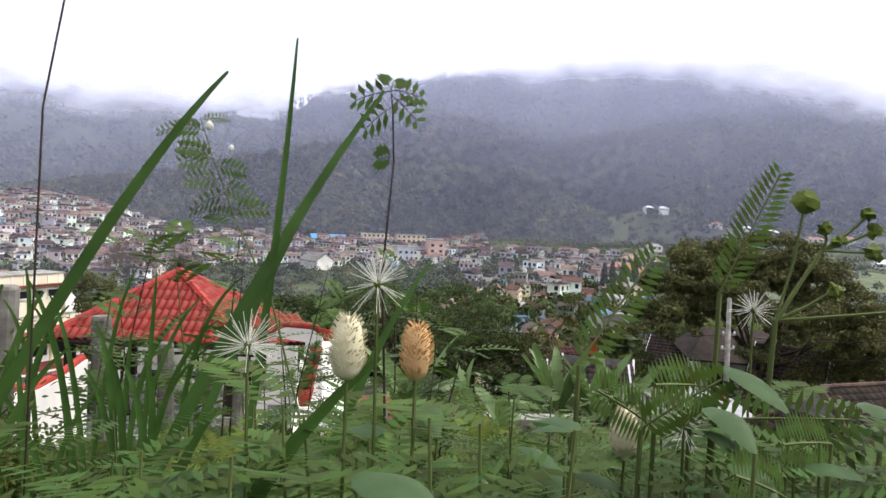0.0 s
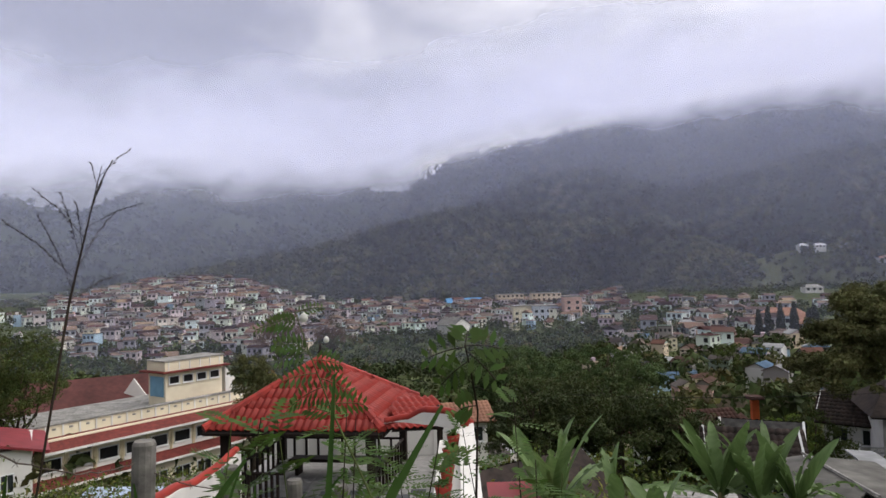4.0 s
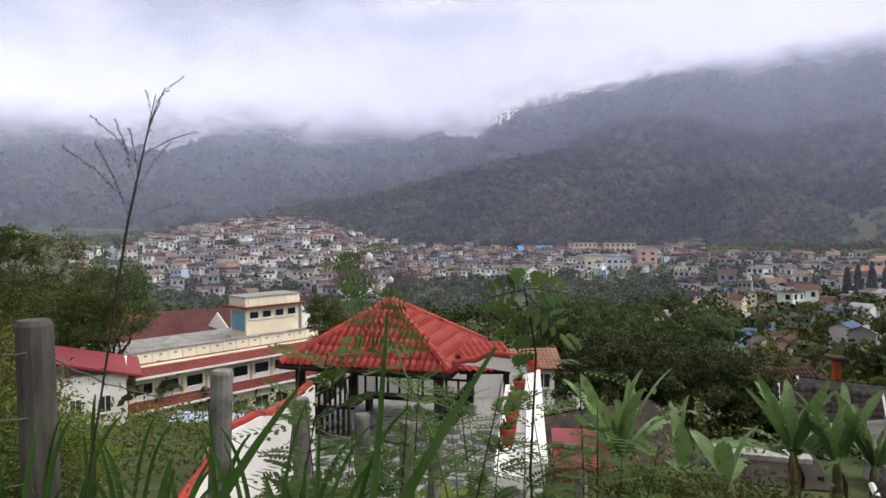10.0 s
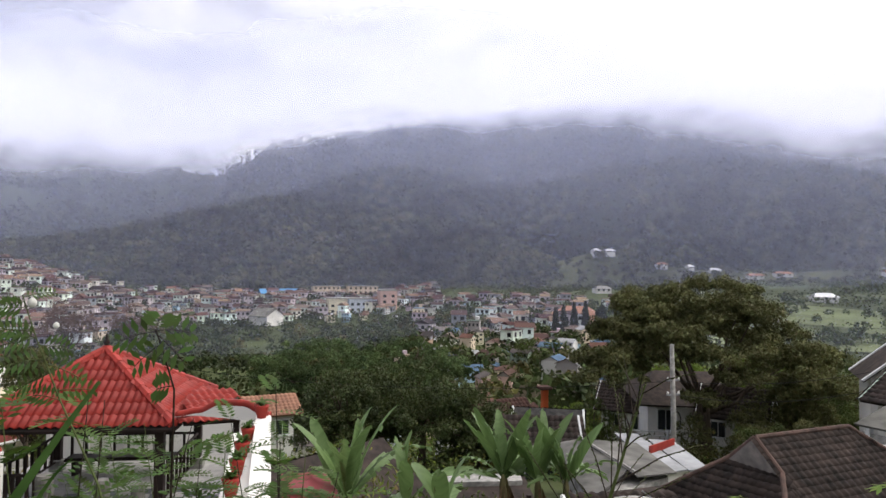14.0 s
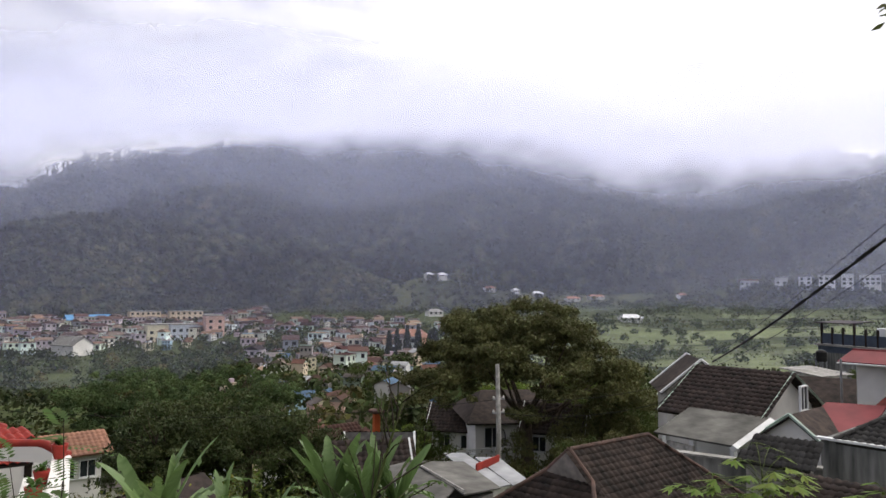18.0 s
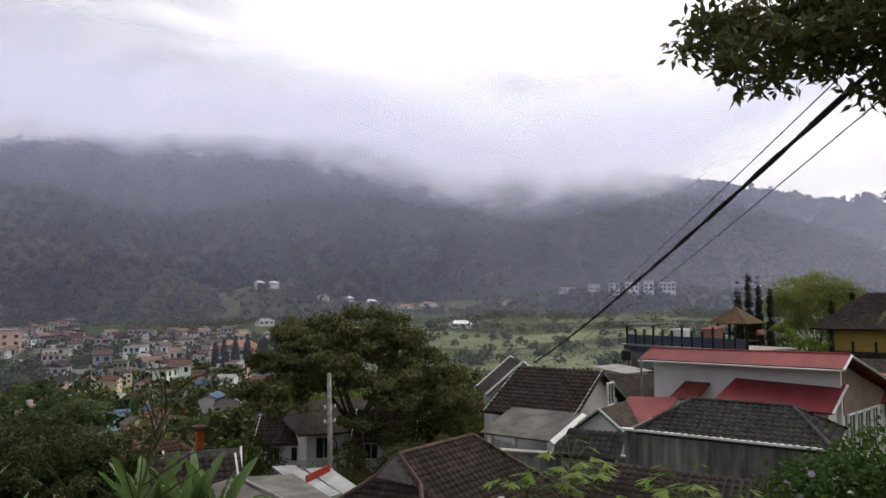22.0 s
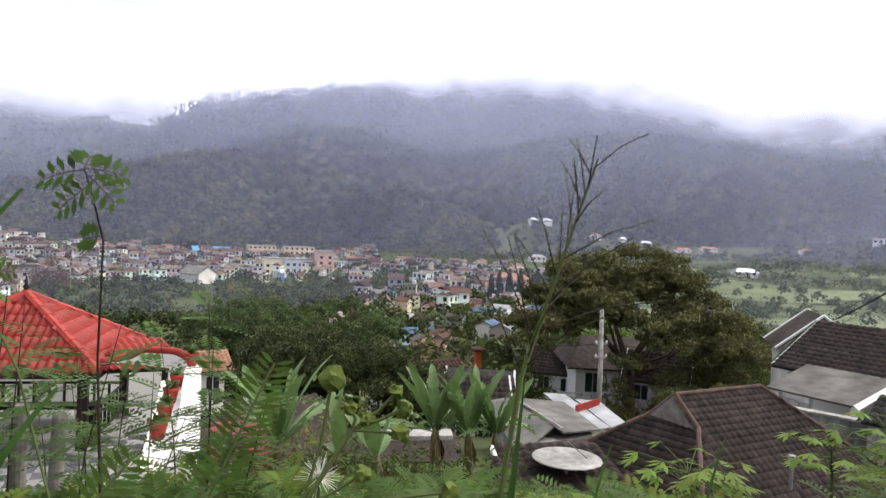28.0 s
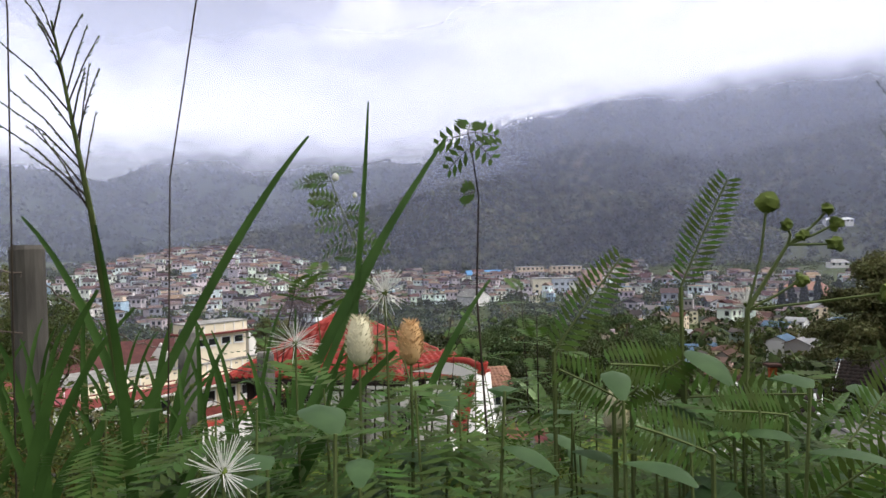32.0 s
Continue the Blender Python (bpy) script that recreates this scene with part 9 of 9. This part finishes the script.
    panicle("flowering grass with a wide airy dark head", (-0.97, 1.0, gz(-0.97, 1.0)), [(-0.97, 1.0, 0.0), (-0.97, 1.0, 1.2), (-0.97, 1.0, 1.62), (-0.985, 0.98, 1.87)], 13, 48, 0.17, 1, 0.0011)
    panicle("flowering grass with a wide airy dark head", (-0.66, 0.88, gz(-0.66, 0.88)), [(-0.66, 0.88, 0.0), (-0.63, 0.89, 1.3), (-0.59, 0.91, 1.59), (-0.56, 0.92, 1.735)], 13, 46, 0.11, 2, 0.0009)
    panicle("green flowering grass with a feathery spreading head", (0.40, 0.76, gz(0.4, 0.76)), [(0.40, 0.76, 0.0), (0.42, 0.755, 0.95), (0.45, 0.745, 1.20), (0.515, 0.70, 1.47)], 24, 44, 0.19, 3, 0.0022, True)
    panicle("green flowering grass with a feathery spreading head", (-0.62, 0.72, gz(-0.62, 0.72)), [(-0.62, 0.72, 0.0), (-0.58, 0.66, 0.9), (-0.545, 0.52, 1.22), (-0.54, 0.45, 1.40)], 20, 30, 0.13, 4, 0.002, True)
    # seed heads, plumes and burrs on thin stalks
    def head_on_stalk(kind, label, tip, L, r, m):
        x, y, z = tip
        b = (x + rng.uniform(-0.03, 0.03), y + rng.uniform(0.0, 0.05), gz(x, y))
        t = thing(kind, pose(*b), label, "plant", kind + "s")
        B = Vector(b)
        part("stalk", tube([Vector((0, 0, 0)), Vector((x, y, z * 0.5)) - B + Vector((0, 0, b[2] * 0.5)), Vector((x, y, z - L)) - B], 0.0016, 5), STEM_GREEN, t)
        prof = ((0.0, 0.35), (0.12, 0.8), (0.35, 1.0), (0.7, 0.95), (0.9, 0.72), (1.0, 0.25))
        n = 12
        bm = bmesh.new()
        rings = []
        for f, q in prof:
            c = Vector((x, y, z - L + L * f)) - B
            rings.append([bm.verts.new(c + Vector((math.cos(6.283 * k / n), math.sin(6.283 * k / n), 0)) * r * q * rng.uniform(0.9, 1.1)) for k in range(n)])
        for r0, r1 in zip(rings, rings[1:]):
            for k in range(n):
                bm.faces.new((r0[k], r0[(k + 1) % n], r1[(k + 1) % n], r1[k]))
        bm.faces.new(rings[-1])
        bm.faces.new(rings[0][::-1])
        part("head", bm, m, t, smooth=True)
        bm = bmesh.new()
        for k in range(420):
            a, f = rng.uniform(0, 6.28), rng.uniform(0.05, 1)
            k9 = 0.9 * math.sin(math.pi * min(0.5, 0.12 + f * 1.2) if f < 0.5 else math.pi * (0.5 + (f - 0.5) * 0.75))
            c = Vector((x + math.cos(a) * r * k9, y + math.sin(a) * r * k9, z - L + L * f)) - B
            add_tube(bm, [c, c + Vector((math.cos(a) * 0.0045, math.sin(a) * 0.0045, 0.004))], [0.0006, 0.0002], 3)
        part("bristles", bm, m, t)["kind"] = "stuff"
    for tip in ((-0.275, 0.57, 1.105), (0.02, 0.66, 1.0)):
        head_on_stalk("pale_seed_head", "cream cylindrical seed head on a thin stalk", tip, 0.052, 0.0135, SPIKE_PALE)
    for tip in ((-0.218, 0.565, 1.10), (0.29, 0.54, 1.10)):
        head_on_stalk("brown_seed_head", "tan brown cylindrical seed head on a thin stalk", tip, 0.046, 0.0115, SPIKE_BROWN)

    def plume(c, r, n=70):
        b = (c[0], c[1], gz(c[0], c[1]))
        t = thing("white_plume", pose(*b), "round white plume of fine threads", "flower", "white plumes")
        o = Vector(c) - Vector(b)
        part("stalk", tube([(0, 0, 0), o * 0.5 + Vector((0.01, 0, 0)), o], 0.0015, 5), STEM_GREEN, t)
        bm = bmesh.new()
        for k in range(n):
            d = Vector((rng.gauss(0, 1), rng.gauss(0, 1), rng.gauss(0.4, 1))).normalized() * r * rng.uniform(0.8, 1.1)
            add_tube(bm, [o, o + d * 0.5, o + d], [0.0005, 0.0003, 0.00025], 3)
        part("threads", bm, PUFF, t)["kind"] = "stuff"
        part("core", tube([o - Vector((0, 0, 0.004)), o, o + Vector((0, 0, 0.004))], [0.002, 0.004, 0.002], 8), BURR, t)
    for c, r in (((-0.25, 0.60, 1.13), 0.03), ((0.20, 0.72, 1.10), 0.026), ((-0.33, 0.31, 1.02), 0.028), ((0.05, 0.60, 1.0), 0.026), ((-0.36, 0.62, 1.07), 0.03), ((0.33, 0.6, 1.02), 0.026)):
        plume(c, r)
    # burr cluster on a branching stalk
    b = (0.17, 0.64, gz(0.17, 0.64))
    t = thing("burr_plant", pose(*b), "branching stalk with round green burrs", "plant")
    B = Vector(b)
    j = Vector((0.17, 0.64, 1.13)) - B
    k2 = Vector((0.215, 0.635, 1.205)) - B
    bm = tube([Vector((0, 0, 0)), Vector((-0.02, 0, 0.6)), j, k2], [0.004, 0.0035, 0.003, 0.002], 6)
    part("stalk", bm, STEM_GREEN, t)
    for o, e, r in ((j, (0.195, 0.64, 1.255), 0.013), (k2, (0.255, 0.62, 1.245), 0.0085), (k2, (0.262, 0.62, 1.228), 0.0085), (k2, (0.258, 0.615, 1.205), 0.010), (k2, (0.23, 0.63, 1.215), 0.0075), (j, (0.225, 0.625, 1.165), 0.009), (k2, (0.212, 0.63, 1.228), 0.0075), (j, (0.305, 0.6, 1.15), 0.010)):
        e = Vector(e) - B
        tw = part("twig", tube([o, o.lerp(e, 0.5) + Vector((0.004, 0, 0)), e], 0.0016, 5), STEM_GREEN, t)
        bm = bmesh.new()
        bmesh.ops.create_icosphere(bm, subdivisions=2, radius=r)
        for v in bm.verts:
            v.co = v.co * rng.choice((0.62, 0.7, 1.0, 1.15)) + e
        part("burr", bm, BURR, tw)
    t.location.z -= 0.03
    for x, y, z in ((0.52, 0.62, 1.02), (0.60, 0.66, 0.98), (0.42, 0.55, 0.97)):
        t2 = copy_thing(t, pose(x - 0.05, y, z - 1.26, 0, 0, rng.uniform(0, 360)))
    # fern frond and the low feathery mass
    def fern(tip, base, pairs, ll, lw, lm=LEAF_WEED):
        b = (base[0], base[1], gz(base[0], base[1]))
        t = thing("fern", pose(*b), "arching fern frond with narrow leaflets", "fern", "fern fronds")
        B = Vector(b)
        V, F = [], []
        o, e = Vector(base) - B, Vector(tip) - B
        part("stalk", tube([(0, 0, 0), o * 0.6, o], 0.0025, 5), STEM_GREEN, t)
        mid = pinnate(V, F, o, e - o, Vector((0.3, -1, 0.35)), (e - o).length, pairs, ll, lw, 0.05)
        f = mesh_ob("frond", V, F, lm, t)
        part("midrib", tube(mid, 0.0012, 4), STEM_GREEN, f)
    fern((0.135, 0.60, 1.255), (0.085, 0.61, 1.13), 20, 0.022, 0.0026)
    fern((0.02, 0.62, 1.17), (-0.06, 0.6, 1.06), 18, 0.022, 0.003)
    fern((0.30, 0.55, 1.06), (0.22, 0.52, 0.98), 18, 0.022, 0.003)
    for k in range(8):
        x, y = rng.uniform(-0.14, 0.25), rng.uniform(0.48, 0.62)
        tip = (x + rng.choice((-1, 1)) * rng.uniform(0.06, 0.15), y - rng.uniform(0.0, 0.08), rng.uniform(0.98, 1.06))
        fern(tip, (x, y, tip[2] - rng.uniform(0.02, 0.09)), 15, 0.023, 0.0036)
    for k in range(72):
        az, r = rng.uniform(-48, 62), rng.uniform(0.42, 1.3)
        x, y = r * math.sin(radians(az)), r * math.cos(radians(az))
        if r < 0.6 and -12 < az < 14:
            r = 0.62
            x, y = r * math.sin(radians(az)), r * math.cos(radians(az))
        top = 1.12 + r * math.tan(radians(rng.uniform(-21, -9)))
        z = gz(x, y)
        lean = rng.uniform(-0.08, 0.08)
        path = [(x, y, z), (x + lean * 0.3, y, top * 0.5), (x + lean, y + 0.03, top)]
        Ls = [(rng.uniform(0.78, 1.0), rng.uniform(0, 360), rng.uniform(-20, 25), rng.uniform(0.08, 0.17), 11, 0.026, 0.0046) for _ in range(10)]
        stem_plant("low_weed", "low weed with fine feathery leaves", (x, y, z), path, Ls, LEAF_WEED if k % 3 else LEAF_MID, STEM_GREEN, 0.0025, group="low weeds", rib=False)

    # broad oval leaves close by
    broad = mat("broad_weed_leaf", (0.075, 0.135, 0.055), (0.045, 0.09, 0.034), 25, 0.5, 0.05, island=0.15, leaf=0.35, stain=0.25)
    for k in range(26):
        az, r = rng.uniform(-45, 60), rng.uniform(0.36, 0.8)
        x, y = r * math.sin(radians(az)), r * math.cos(radians(az))
        top = 1.15 + r * math.tan(radians(rng.uniform(-21, -11)))
        z = gz(x, y)
        t = thing("broad_leaved_weed", pose(x, y, z), "weed with soft oval green leaves", "plant", "broad leaved weeds")
        h = top - z
        lean = rng.uniform(-0.06, 0.06)
        part("stem", tube([(0, 0, 0), (lean * 0.3, 0, h * 0.5), (lean, 0, h)], [0.003, 0.0026, 0.0015], 5), STEM_GREEN, t)
        for q in range(7):
            f = 0.72 + 0.28 * q / 6
            a, el = q * 2.4 + rng.uniform(-0.3, 0.3), rng.uniform(-0.2, 0.5)
            d = Vector((math.cos(a) * math.cos(el), math.sin(a) * math.cos(el), math.sin(el)))
            o = Vector((lean * f, 0, h * f))
            L, w = rng.uniform(0.05, 0.085), rng.uniform(0.012, 0.019)
            pts = bez(o, o + d * L * 0.6 + Vector((0, 0, 0.01)), o + d * L - Vector((0, 0, 0.012)), 8)
            V, F = ribbon(pts, [w * math.sin(math.pi * (0.04 + 0.93 * i / 8)) ** 0.8 for i in range(9)], 0.25, Vector((-math.sin(a), math.cos(a), 0.01)))
            mesh_ob("leaf", V, F, broad, t, smooth=True)


near_plants()
